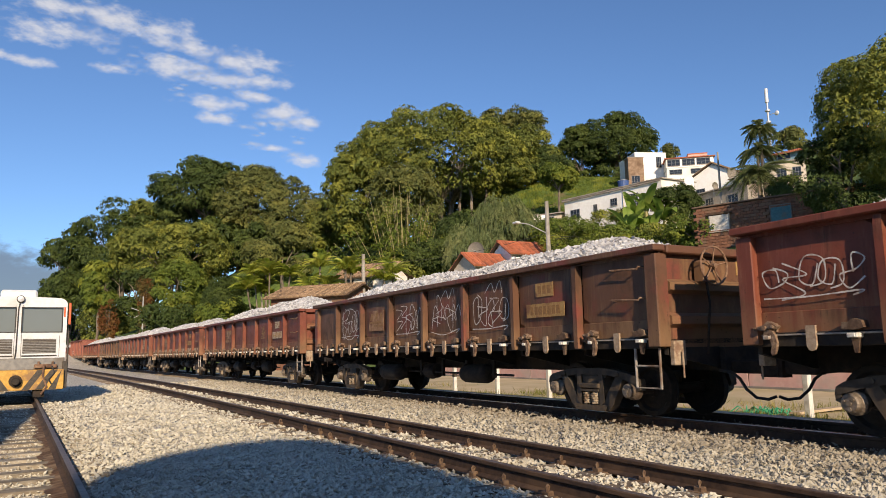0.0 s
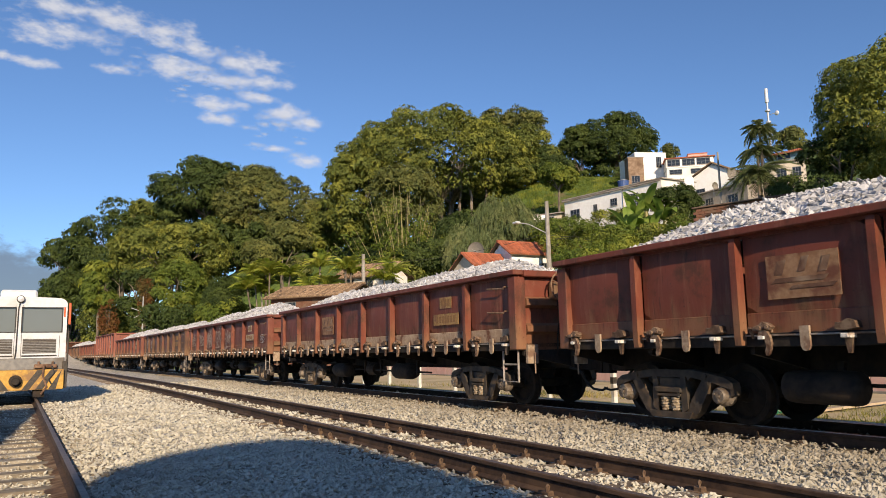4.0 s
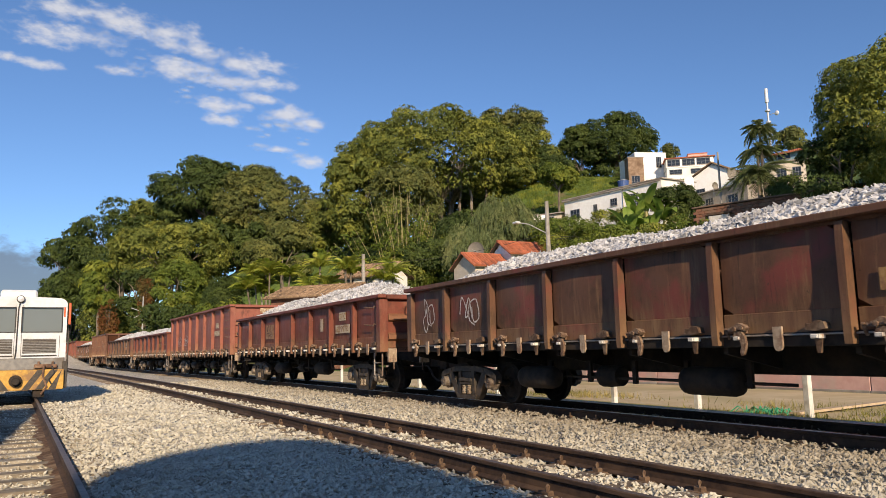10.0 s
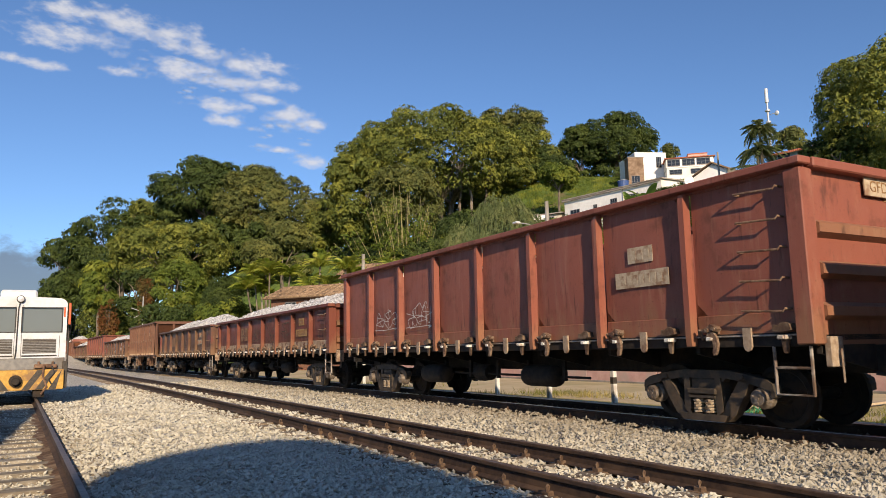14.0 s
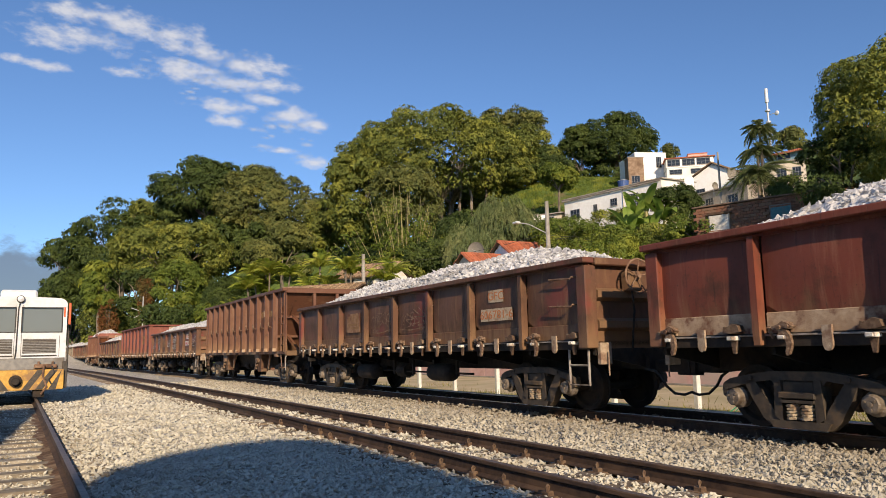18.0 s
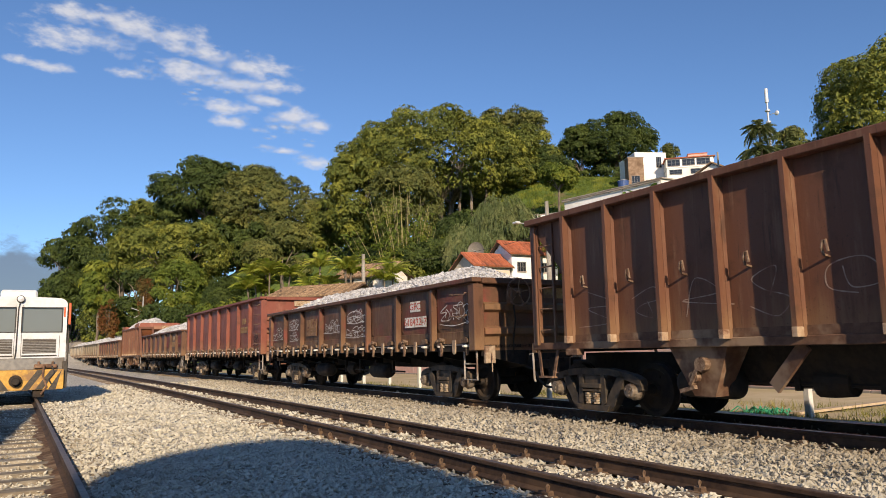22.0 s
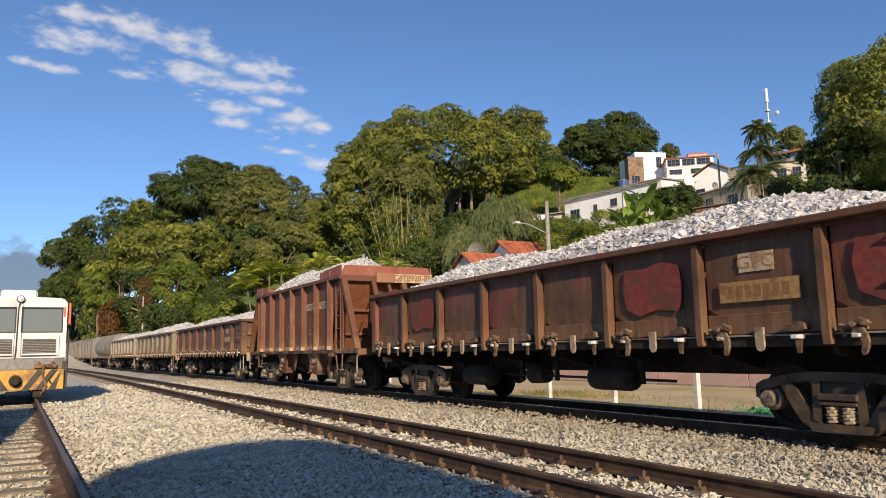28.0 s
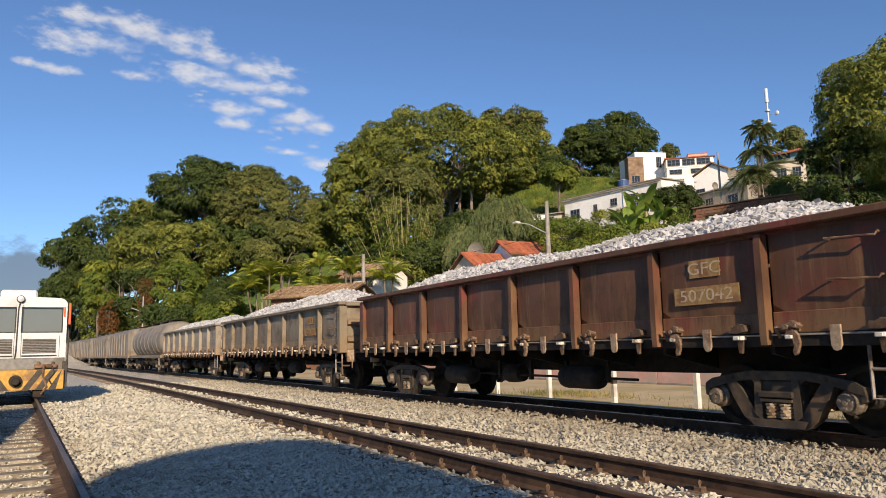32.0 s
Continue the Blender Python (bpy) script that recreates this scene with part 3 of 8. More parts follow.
def ballast_layer():
    """Loose stones where the camera sees them singly, thicker near it."""
    rng = np.random.default_rng(11)
    x = rng.uniform(-2.6, 11.6, 480000)
    y = rng.uniform(2.5, 34.0, 480000)
    d = np.hypot(x - 1.0, y)
    keep = rng.uniform(0, 1, len(x)) < np.clip((5.6 / d) ** 1.45, 0, 1) * 0.95
    x, y, d = x[keep], y[keep], d[keep]
    b = BEND * (y - 8) ** 2 / 2
    size = rng.uniform(0.3, 1.0, len(x)) ** 1.3 * 0.029 * np.clip(0.9 + d / 28, 1, 2.0)
    z = np.full(len(x), -0.165)
    for cx, crown in ((MID_X + b, 0.02), (TRACK_X + b, 0.05), (-0.03 - 0.0142 * y, -0.01)):
        u = np.abs(x - cx)
        z = np.where(u < 1.5, np.maximum(z, -0.165 + crown * np.clip(1.7 - u, 0, 1)), z)
        for off in (-0.5335, 0.5335):
            near = np.abs(x - cx - off)
            z = np.where(near < 0.14, -0.30, z)
        on_tie = np.abs(((y + 3.0) / 0.6 + 0.5) % 1 - 0.5) < 0.19
        hide = (u < (1.0 if crown > 0 else 0.5)) & (rng.uniform(0, 1, len(x)) < np.where(on_tie, 0.88 if crown > 0 else 0.60, 0.22 if crown > 0 else 0.10))
        z = np.where(hide, z - 0.06, z)
    sx = np.abs(x + 0.03 + 0.0142 * y)
    z = np.where((sx > 0.62) & (sx < 1.1) & (z > -0.2), z + 0.022, z)
    size = np.where(sx < 0.5, size * 0.62, size)
    shoulder = (x > 5.9) & (x < 7.4)
    z = np.where(shoulder, z + 0.05 * np.sin(np.clip((x - 5.9) / 1.5, 0, 1) * math.pi), z)
    z = z + rng.normal(0, 0.008, len(x)) - np.where(x > 10.2, (x - 10.2) * 0.12, 0)
    v, f = stones(rng, np.stack([x, y, z], -1), size)
    ob = new("ballast_stones", big_mesh("ballast_stones", v, f, M["stones"]))
    tagged(ob, "loose pale grey crushed stone ballast between the tracks", "ballast", kind="stuff")


ballast_layer()


def stained_strip():
    """Dark oil-soaked earth along the inside of the siding's rail."""
    r = random.Random(3)
    vs, fs = [], []
    for i in range(375):
        y = 3.0 + 0.04 * i
        x = -0.03 - 0.0142 * y
        edge = 0.37 + 0.04 * math.sin(y * 2.3) + 0.02 * math.sin(y * 7.1 + 1) + r.uniform(-0.018, 0.018)
        vs += [(x + edge, y, -0.150), (x + 0.475, y, -0.136)]
        if i:
            fs.append((2 * i - 2, 2 * i - 1, 2 * i + 1, 2 * i))
    ob = new("soil_strip", Shape().add(vs, fs).mesh("soil_strip", M["stained_soil"]))
    tagged(ob, "oil-stained brown soil along the siding rail", "soil", kind="structure")


stained_strip()


# ---- the train ----
def travelled(t):
    """Metres the train has gone at t seconds."""
    return 6.353 * t - 0.0049 * t * t


def on_track(y):
    dx, slope = bend(y)
    return pose(TRACK_X + dx, y, 0, 0, 0, -math.degrees(math.atan(slope)))


TRAIN, WHEELSETS = [], []
WHEEL_R, HALF_BASE = 0.385, 0.83


def running_gear_meshes():
    g = {}
    f = Shape()
    # cast side frame: top chord, columns and diagonals round two triangular windows, jaws over the axle boxes
    f.prism([(-1.02, 0.46), (-1.0, 0.55), (-0.90, 0.605), (-0.60, 0.665), (-0.34, 0.70), (0.34, 0.70), (0.60, 0.665), (0.90, 0.605), (1.0, 0.55), (1.02, 0.46), (0.90, 0.485), (0.66, 0.555), (0.36, 0.60), (-0.36, 0.60), (-0.66, 0.555), (-0.90, 0.485)], "x", -0.07, 0.07)
    for s in (-1, 1):
        f.prism([(s * 1.02, 0.47), (s * 1.02, 0.40), (s * 0.97, 0.38), (s * 0.95, 0.48)], "x", -0.06, 0.06)
        f.prism([(s * 0.70, 0.575), (s * 0.56, 0.60), (s * 0.345, 0.30), (s * 0.24, 0.10), (s * 0.34, 0.07), (s * 0.46, 0.16), (s * 0.60, 0.38)], "x", -0.07, 0.07)
        f.prism([(s * 0.20, 0.605), (s * 0.285, 0.605), (s * 0.305, 0.20), (s * 0.20, 0.13)], "x", -0.085, 0.085)
        f.prism([(s * 0.275, 0.61), (s * 0.36, 0.61), (s * 0.295, 0.55)], "x", -0.06, 0.06)
        f.bar((-0.07, s * 0.60, 0.62), (-0.088, s * 0.60, 0.62), 0.028, 8)
    f.prism([(-0.38, 0.155), (0.38, 0.155), (0.32, 0.07), (-0.32, 0.07)], "x", -0.10, 0.10)
    f.prism([(-0.20, 0.475), (0.20, 0.475), (0.20, 0.435), (-0.20, 0.435)], "x", -0.095, 0.02)
    f.prism([(-0.20, 0.385), (0.20, 0.385), (0.20, 0.352), (-0.20, 0.352)], "x", -0.11, 0.02)
    g["side_frame"] = f.mesh("side_frame", M["cast"])
    b = Shape().cbox(-1.02, 1.02, -0.20, 0.20, 0.42, 0.60, 0.02)
    for s in (-1, 1):
        b.cbox(s * 0.97 - 0.11, s * 0.97 + 0.11, -0.22, 0.22, 0.40, 0.47, 0.01)
    g["bolster"] = b.mesh("bogie", M["cast"])
    s = Shape()
    vs, fs, steps = [], [], 32
    for i in range(steps + 1):
        t = 2 * math.pi * 5 * i / steps
        for k in range(4):
            q = math.pi / 2 * k + 0.4
            rr = 0.066 + 0.018 * math.cos(q)
            vs.append((rr * math.cos(t), rr * math.sin(t), 0.165 + 0.175 * i / steps + 0.017 * math.sin(q)))
        if i:
            fs += [(4 * i - 4 + k, 4 * i + k, 4 * i + (k + 1) % 4, 4 * i - 4 + (k + 1) % 4) for k in range(4)]
    s.add(vs, fs)
    g["spring"] = s.mesh("spring", M["spring"])
    c = Shape().turned([(0.06, 0.0), (0.06, 0.13), (-0.02, 0.135), (-0.05, 0.105), (-0.12, 0.10), (-0.135, 0.085), (-0.135, 0.03), (-0.15, 0.028), (-0.15, 0.0)], n=16)
    for i in range(3):
        t = 2 * math.pi * i / 3 + 0.4
        c.bar((-0.13, 0.06 * math.cos(t), 0.06 * math.sin(t)), (-0.152, 0.06 * math.cos(t), 0.06 * math.sin(t)), 0.016, 6)
    g["axle_box"] = c.mesh("axle_box", M["axle_cap"])
    w = Shape().turned([(-0.075, 0.0), (-0.075, 0.09), (-0.03, 0.11), (-0.015, 0.28), (-0.06, 0.315), (-0.062, WHEEL_R - 0.006), (-0.055, WHEEL_R), (0.035, WHEEL_R),
                        (0.045, WHEEL_R + 0.026), (0.065, WHEEL_R + 0.024), (0.068, 0.315), (0.02, 0.28), (0.01, 0.11), (0.06, 0.09), (0.06, 0.0)], n=20)
    for i in range(4):
        t = math.pi / 2 * i + 0.3
        w.bar((-0.03, 0.2 * math.cos(t), 0.2 * math.sin(t)), (-0.022, 0.2 * math.cos(t), 0.2 * math.sin(t)), 0.03, 8)
    g["wheel"] = w.mesh("wheel", M["steel_dark"])
    a = Shape().turned([(-0.98, 0.0), (-0.98, 0.06), (-0.45, 0.065), (-0.40, 0.08), (0.40, 0.08), (0.45, 0.065), (0.98, 0.06), (0.98, 0.0)], n=12)
    g["wheelset"] = a.mesh("wheelset", M["steel_dark"])
    p = Shape().cbox(-0.05, 0.05, -0.33, 0.33, 0.155, 0.205, 0.006)
    g["shoe"] = Shape().prism([(0.42, 0.25), (0.47, 0.27), (0.455, 0.39), (0.47, 0.51), (0.42, 0.53), (0.40, 0.39)], "x", -0.05, 0.05).mesh("brake_shoe", M["fitting"])
    k = Shape().cbox(-0.10, 0.10, -0.55, 0.0, 0.62, 0.80, 0.02)
    k.prism([(-0.14, -0.85), (-0.02, -0.90), (0.06, -0.78), (-0.02, -0.70), (0.10, -0.62), (0.14, -0.52), (-0.10, -0.52)], "z", 0.58, 0.84)
    g["coupler"] = k.mesh("coupler", M["steel_dark"])
    h = Shape().tube([(-0.22, 0.05, 0.66), (-0.22, -0.14, 0.64), (-0.22, -0.26, 0.56), (-0.20, -0.34, 0.42), (-0.14, -0.44, 0.31), (-0.06, -0.56, 0.29), (0.0, -0.64, 0.33)], 0.022, 6)
    g["hose"] = h.mesh("brake_hose", M["rubber"])
    r = Shape()
    pts = [(0.26 * math.cos(2 * math.pi * i / 20), 0.0, 0.26 * math.sin(2 * math.pi * i / 20)) for i in range(21)]
    ring, vs, n = len(pts) - 1, [], 6
    for i in range(ring):
        a1 = 2 * math.pi * i / ring
        for k in range(n):
            q = 2 * math.pi * k / n
            rr = 0.26 + 0.015 * math.cos(q)
            vs.append((rr * math.cos(a1), 0.015 * math.sin(q), rr * math.sin(a1)))
    r.add(vs, [(i * n + k, (i + 1) % ring * n + k, (i + 1) % ring * n + (k + 1) % n, i * n + (k + 1) % n) for i in range(ring) for k in range(n)])
    g["spoke"] = Shape().bar((0, 0.03, 0), (0.25, 0, 0), 0.010, 5).mesh("spoke", M["fitting"])
    g["hub"] = Shape().bar((0, -0.03, 0), (0, 0.10, 0), 0.035, 10).mesh("hub", M["fitting"])
    g["brake_wheel"] = r.mesh("brake_wheel", M["fitting"])
    st = Shape().tube([(0, -0.22, 1.05), (0, -0.22, 0.46), (0, 0.22, 0.46), (0, 0.22, 1.05)], 0.020, 6).bar((0, -0.22, 0.75), (0, 0.22, 0.75), 0.016, 6)
    g["step"] = st.mesh("step_ladder", M["sill_steel"])
    hr = Shape().tube([(0.06, -0.27, 0.03), (-0.07, -0.27, 0.03), (-0.07, -0.25, 0.0), (-0.07, 0.27, 0.03), (0.06, 0.27, 0.03)], 0.013, 6)
    g["grab"] = hr.mesh("grab_rail", M["fitting"])
    tk = Shape().turned([(-0.55, 0.0), (-0.55, 0.10), (-0.50, 0.165), (-0.42, 0.18), (0.42, 0.18), (0.50, 0.165), (0.55, 0.10), (0.55, 0.0)], n=16)
    tk.v = [(y * 1.05, x * 0.85, z * 1.05) for x, y, z in tk.v]
    g["air_tank"] = tk.mesh("air_tank", M["steel_dark"], True)
    bc = Shape().turned([(-0.30, 0.0), (-0.30, 0.15), (-0.1, 0.17), (0.1, 0.17), (0.12, 0.06), (0.45, 0.05), (0.45, 0.0)], n=14)
    bc.v = [(y, x, z) for x, y, z in bc.v]
    g["brake_cylinder"] = bc.mesh("brake_cylinder", M["steel_dark"])
    rd = Shape().bar((0, -2.6, 0), (0, 2.6, 0.03), 0.022, 6)
    for i in range(5):
        rd.cbox(-0.03, 0.03, -2.0 + i, -1.92 + i, -0.06, 0.28, 0.005)
    g["brake_rod"] = rd.mesh("brake_rod", M["steel_dark"])
    return g


GEAR = running_gear_meshes()


def brake_wheel(w, at):
    """A spoked hand brake wheel that faces the wagon's front."""
    rim = part("brake_wheel", GEAR["brake_wheel"], None, w, at=at)
    part("hub", GEAR["hub"], None, rim)
    for i in range(5):
        part("spoke", GEAR["spoke"], None, rim, at=Matrix.Rotation(-2 * math.pi * i / 5 - 0.2, 4, "Y"))


def running_gear(w, centres, ends, step_y):
    """Bogies, wheelsets, couplers and brake gear under a wagon."""
    for c in centres:
        bogie = part("bogie", GEAR["bolster"], None, w, "grimy cast-steel freight bogie", (0, c, 0))
        for side in (-1, 1):
            turn = 0 if side < 0 else 180
            part("side_frame", GEAR["side_frame"], None, bogie, at=pose(side * 0.96, 0, 0, 0, 0, turn))
            for dy in (-0.09, 0.09):
                part("spring", GEAR["spring"], None, bogie, at=(side * 1.0, dy, 0))
            for dy in (-HALF_BASE, HALF_BASE):
                part("axle_box", GEAR["axle_box"], None, bogie, at=pose(side * 0.96, dy, WHEEL_R, 0, 0, turn))
                part("brake_shoe", GEAR["shoe"], None, bogie, at=pose(side * 0.55, dy, 0, 0, 0, 0 if dy < 0 else 180))
        for dy in (-HALF_BASE, HALF_BASE):
            ws = part("wheelset", GEAR["wheelset"], None, w, "worn steel wheelset", (0, c + dy, WHEEL_R))
            for side in (-1, 1):
                part("wheel", GEAR["wheel"], None, ws, at=pose(side * 0.5335, 0, 0, 0, 0, 0 if side < 0 else 180))
    for s in (-1, 1):
        part("coupler", GEAR["coupler"], None, w, at=pose(0, s * ends, 0, 0, 0, 0 if s < 0 else 180))
        part("brake_hose", GEAR["hose"], None, w, at=pose(0, s * ends, 0, 0, 0, 0 if s < 0 else 180))
        if step_y:
            part("step_ladder", GEAR["step"], None, w, at=(s * 1.30, -step_y * 1.0 if s < 0 else step_y, 0.0))
    part("air_tank", GEAR["air_tank"], None, w, at=(-0.80, 2.65, 0.52))
    part("air_tank", GEAR["air_tank"], None, w, at=pose(-0.66, -0.9, 0.54))
    part("brake_cylinder", GEAR["brake_cylinder"], None, w, at=(-0.55, 1.2, 0.56))
    part("brake_rod", GEAR["brake_rod"], None, w, at=(-0.62, 0.5, 0.52))


def panel_mesh(rng, width, z0, z1, n=10):
    """A side plate, pushed outwards a little by the load."""
    s = Shape()
    k = n + 1
    vs, fs = [], []
    a, b = rng.uniform(0.3, 0.7), rng.uniform(0.35, 0.65)
    for i in range(k):
        for j in range(k):
            u, v = i / n, j / n
            bulge = 0.036 * (math.sin(math.pi * u) * math.sin(math.pi * v)) ** 0.7 if 0 < i < n and 0 < j < n else 0
            bulge += 0.008 * noise.noise((u * 3 + a * 9, v * 3 + b * 9, a)) if 0 < i < n and 0 < j < n else 0
            vs.append((-bulge, (u - 0.5) * width, z0 + (z1 - z0) * v))
    for i in range(n):
        for j in range(n):
            fs.append((i * k + j, i * k + j + 1, (i + 1) * k + j + 1, (i + 1) * k + j))
    s.add(vs, fs)
    s.box(0.0, 0.012, -width / 2, width / 2, z0, z1)
    return s.mesh("side_panel", M["paint_red"], True)


def gondola_meshes(top):
    g = {}
    r = random.Random(int(top * 100))
    g["panels"] = [panel_mesh(r, 1.49, 1.36, top - 0.11) for _ in range(5)]
    rib = Shape()
    rib.prism([(0.0, 1.0), (-0.12, 1.0), (-0.128, 1.10), (-0.12, top - 0.20), (-0.11, top - 0.11), (0.0, top - 0.11)], "y", -0.042, -0.033)
    rib.prism([(0.0, 1.0), (-0.12, 1.0), (-0.128, 1.10), (-0.12, top - 0.20), (-0.11, top - 0.11), (0.0, top - 0.11)], "y", 0.033, 0.042)
    rib.add([(-0.12, -0.042, 1.0), (-0.12, 0.042, 1.0), (-0.131, 0.042, 1.10), (-0.131, -0.042, 1.10), (-0.123, 0.042, top - 0.20), (-0.123, -0.042, top - 0.20),
             (-0.11, 0.042, top - 0.11), (-0.11, -0.042, top - 0.11)], [(0, 1, 2, 3), (3, 2, 4, 5), (5, 4, 6, 7)])
    rib.box(-0.10, 0.0, -0.032, 0.032, 1.0, top - 0.12)
    g["rib"] = rib.mesh("rib", M["paint_red"])
    strip = Shape().prism([(0.0, 1.125), (-0.010, 1.125), (-0.012, 1.355), (-0.004, 1.364), (0.0, 1.364)], "y", -0.745, 0.745)
    g["strip"] = strip.mesh("door_strip", M["paint_red"])
    # A thin pale strip paints the sunlit lower edge of the side.
    g["sill_edge"] = Shape().cbox(-0.05, 0.0, -6.42, 6.42, 1.098, 1.118, 0.004).mesh("sill_edge", M["sill_steel"])
    rim = Shape().cbox(-0.165, 0.05, -6.56, 6.56, top - 0.085, top, 0.012).box(-0.02, 0.012, -6.5, 6.5, top - 0.12, top - 0.08)
    g["rim"] = rim.mesh("top_rim", M["paint_red"])
    erim = Shape().cbox(-1.25, 1.25, -0.15, 0.05, top - 0.115, top - 0.003, 0.015)
    g["end_rim"] = erim.mesh("end_rim", M["paint_red"])
    post = Shape().cbox(-0.12, 0.10, -0.09, 0.12, 1.0, top - 0.118, 0.012)
    g["post"] = post.mesh("corner_post", M["paint_red"])
    e = Shape().box(-1.22, 1.22, -0.02, 0.02, 0.98, top - 0.09)
    g["end"] = e.mesh("end_wall", M["paint_red"])
    eb = Shape().prism([(0.0, -0.10), (-0.10, -0.05), (-0.10, 0.05), (0.0, 0.10)], "x", -1.20, 1.20)
    g["end_beam"] = eb.mesh("end_beam", M["paint_red"])
    fl = Shape().box(-1.26, 1.26, -6.46, 6.46, 1.04, 1.10)
    g["floor"] = fl.mesh("wagon_floor", M["steel_dark"])
    si = Shape().cbox(-0.02, 0.06, -6.45, 6.45, 0.98, 1.135, 0.008)
    g["sill"] = si.mesh("side_sill", M["steel_dark"])
    cs = Shape().prism([(-6.55, 0.66), (-6.55, 0.98), (6.55, 0.98), (6.55, 0.66), (5.6, 0.66), (2.9, 0.62), (-2.9, 0.62), (-5.6, 0.66)], "x", -0.22, 0.22)
    g["underframe"] = cs.mesh("underframe", M["steel_dark"])
    cb = Shape().prism([(0.22, 0.99), (1.22, 0.99), (1.22, 0.90), (0.24, 0.70), (0.22, 0.70)], "y", -0.03, 0.03)
    g["cross_bearer"] = cb.mesh("cross_bearer", M["steel_dark"])
    hk = Shape()
    hk.prism([(0.055, 1.10), (0.0, 1.115), (-0.035, 1.06), (-0.05, 0.99), (-0.03, 0.93), (-0.045, 0.885), (-0.075, 0.90), (-0.10, 0.955), (-0.115, 1.02), (-0.10, 1.10), (-0.06, 1.16), (0.02, 1.165)], "x", -0.125, -0.085)
    hk.prism([(-0.005, 1.085), (-0.04, 1.05), (-0.055, 0.99), (-0.04, 0.94), (-0.07, 0.95), (-0.085, 1.02), (-0.07, 1.09), (-0.03, 1.125)], "x", -0.128, -0.126)
    hk.prism([(0.11, 1.17), (0.12, 1.20), (0.03, 1.225), (-0.02, 1.26), (-0.08, 1.235), (-0.13, 1.20), (-0.10, 1.17), (-0.03, 1.18), (0.03, 1.155)], "x", -0.13, -0.05).prism([(0.05, 1.14), (0.05, 1.24), (-0.07, 1.24), (-0.07, 1.14)], "x", -0.05, -0.005)
    hk.bar((-0.13, 0.02, 1.19), (-0.155, 0.02, 1.19), 0.026, 8).bar((-0.13, -0.08, 1.20), (-0.15, -0.08, 1.20), 0.02, 8)
    hk.bar((-0.03, 0.17, 1.08), (-0.10, 0.17, 1.20), 0.022, 6)
    g["hook"] = hk.mesh("door_hook", M["hook_steel"])
    bl = Shape().cbox(-0.13, 0.0, -0.055, 0.055, 1.06, 1.108, 0.008).cbox(-0.145, -0.125, -0.035, 0.035, 1.066, 1.102, 0.004)
    g["block"] = bl.mesh("white_stop", M["white_mark"])
    lg = Shape()
    out = [(-0.055, 1.20), (0.055, 1.20), (0.055, 0.99), (0.035, 0.945), (0.0, 0.93), (-0.035, 0.945), (-0.055, 0.99)]
    hole = [(0.018 * math.cos(2 * math.pi * i / 8), 0.985 + 0.026 * math.sin(2 * math.pi * i / 8)) for i in range(8)]
    lg.prism(out, "x", -0.045, -0.015)
    lg.prism(hole, "x", -0.0475, -0.0455)
    g["lug"] = lg.mesh("hinge_lug", M["dusty_lug"])
    br = Shape().prism([(-0.12, 1.16), (-0.10, 1.23), (-0.02, 1.25), (0.05, 1.21), (0.10, 1.22), (0.11, 1.15), (0.0, 1.14)], "x", -0.12, 0.0).prism([(-0.045, 1.06), (0.045, 1.06), (0.02, 0.91), (-0.015, 0.91)], "x", -0.07, -0.03)
    g["bracket"] = br.mesh("door_bracket", M["bracket_steel"])
    bp = Shape().cbox(-0.16, 0.06, -0.06, 0.02, 0.76, 1.08, 0.01).bar((-0.05, -0.10, 0.95), (-0.05, -0.10, 0.60), 0.012, 6)
    g["step_plate"] = bp.mesh("corner_plate", M["dusty_lug"])
    return g


GONDOLA = {2.35: gondola_meshes(2.35), 3.02: gondola_meshes(3.02)}


def heap_mesh(length, half, base, crest, seed, taper=2.4):
    """A load of broken stone, heaped along the middle."""
    rng = np.random.default_rng(seed)
    ph = rng.uniform(0, 6.28, 4)

    def height(x, y):
        edge = np.sin(np.clip((length / 2 - 0.15 - np.abs(y)) / taper, 0, 1) * math.pi / 2)
        across = np.clip(1 - np.abs(x / half), 0, 1) ** 0.6
        return base + crest * edge * across * (1 + 0.07 * np.sin(y * 0.9 + ph[0]) + 0.05 * np.sin(y * 2.1 + ph[1]))

    xs, ys = np.linspace(-half, half, 17), np.linspace(-length / 2, length / 2, 70)
    gx, gy = np.meshgrid(xs, ys)
    gz = height(gx, gy) + rng.normal(0, 0.018, gx.shape)
    i = np.arange(gx.size).reshape(gx.shape)
    f = np.stack([i[:-1, :-1], i[:-1, 1:], i[1:, 1:], i[1:, :-1]], -1).reshape(-1, 4)
    bed = big_mesh("load_bed", np.stack([gx, gy, gz], -1).reshape(-1, 3), f, M["limestone_bed"])
    n = int(length * 300)
    x, y = -half * (1 - rng.uniform(0, 1, n) ** 0.8 * 1.25), rng.uniform(-length / 2, length / 2, n)
    v, f = stones(rng, np.stack([x, y, height(x, y) + 0.01], -1), rng.uniform(0.026, 0.066, n))
    return bed, big_mesh("limestone_rubble", v, f, M["limestone"])


HEAPS = [heap_mesh(12.8, 1.22, 2.25, 0.54, 5), heap_mesh(12.8, 1.22, 2.23, 0.66, 6)]


def text_mesh(words, size, mat, bold=0.0):
    cu = bpy.data.curves.new("lettering", "FONT")
    cu.body, cu.size, cu.align_x, cu.align_y, cu.offset = words, size, "CENTER", "CENTER", bold
    cu.extrude = 0.001
    ob = new("lettering", cu)
    bpy.context.view_layer.update()
    me = bpy.data.meshes.new_from_object(ob.evaluated_get(bpy.context.evaluated_depsgraph_get()))
    bpy.data.objects.remove(ob)
    bpy.data.curves.remove(cu)
    me.materials.clear()
    me.materials.append(mat)
    return me


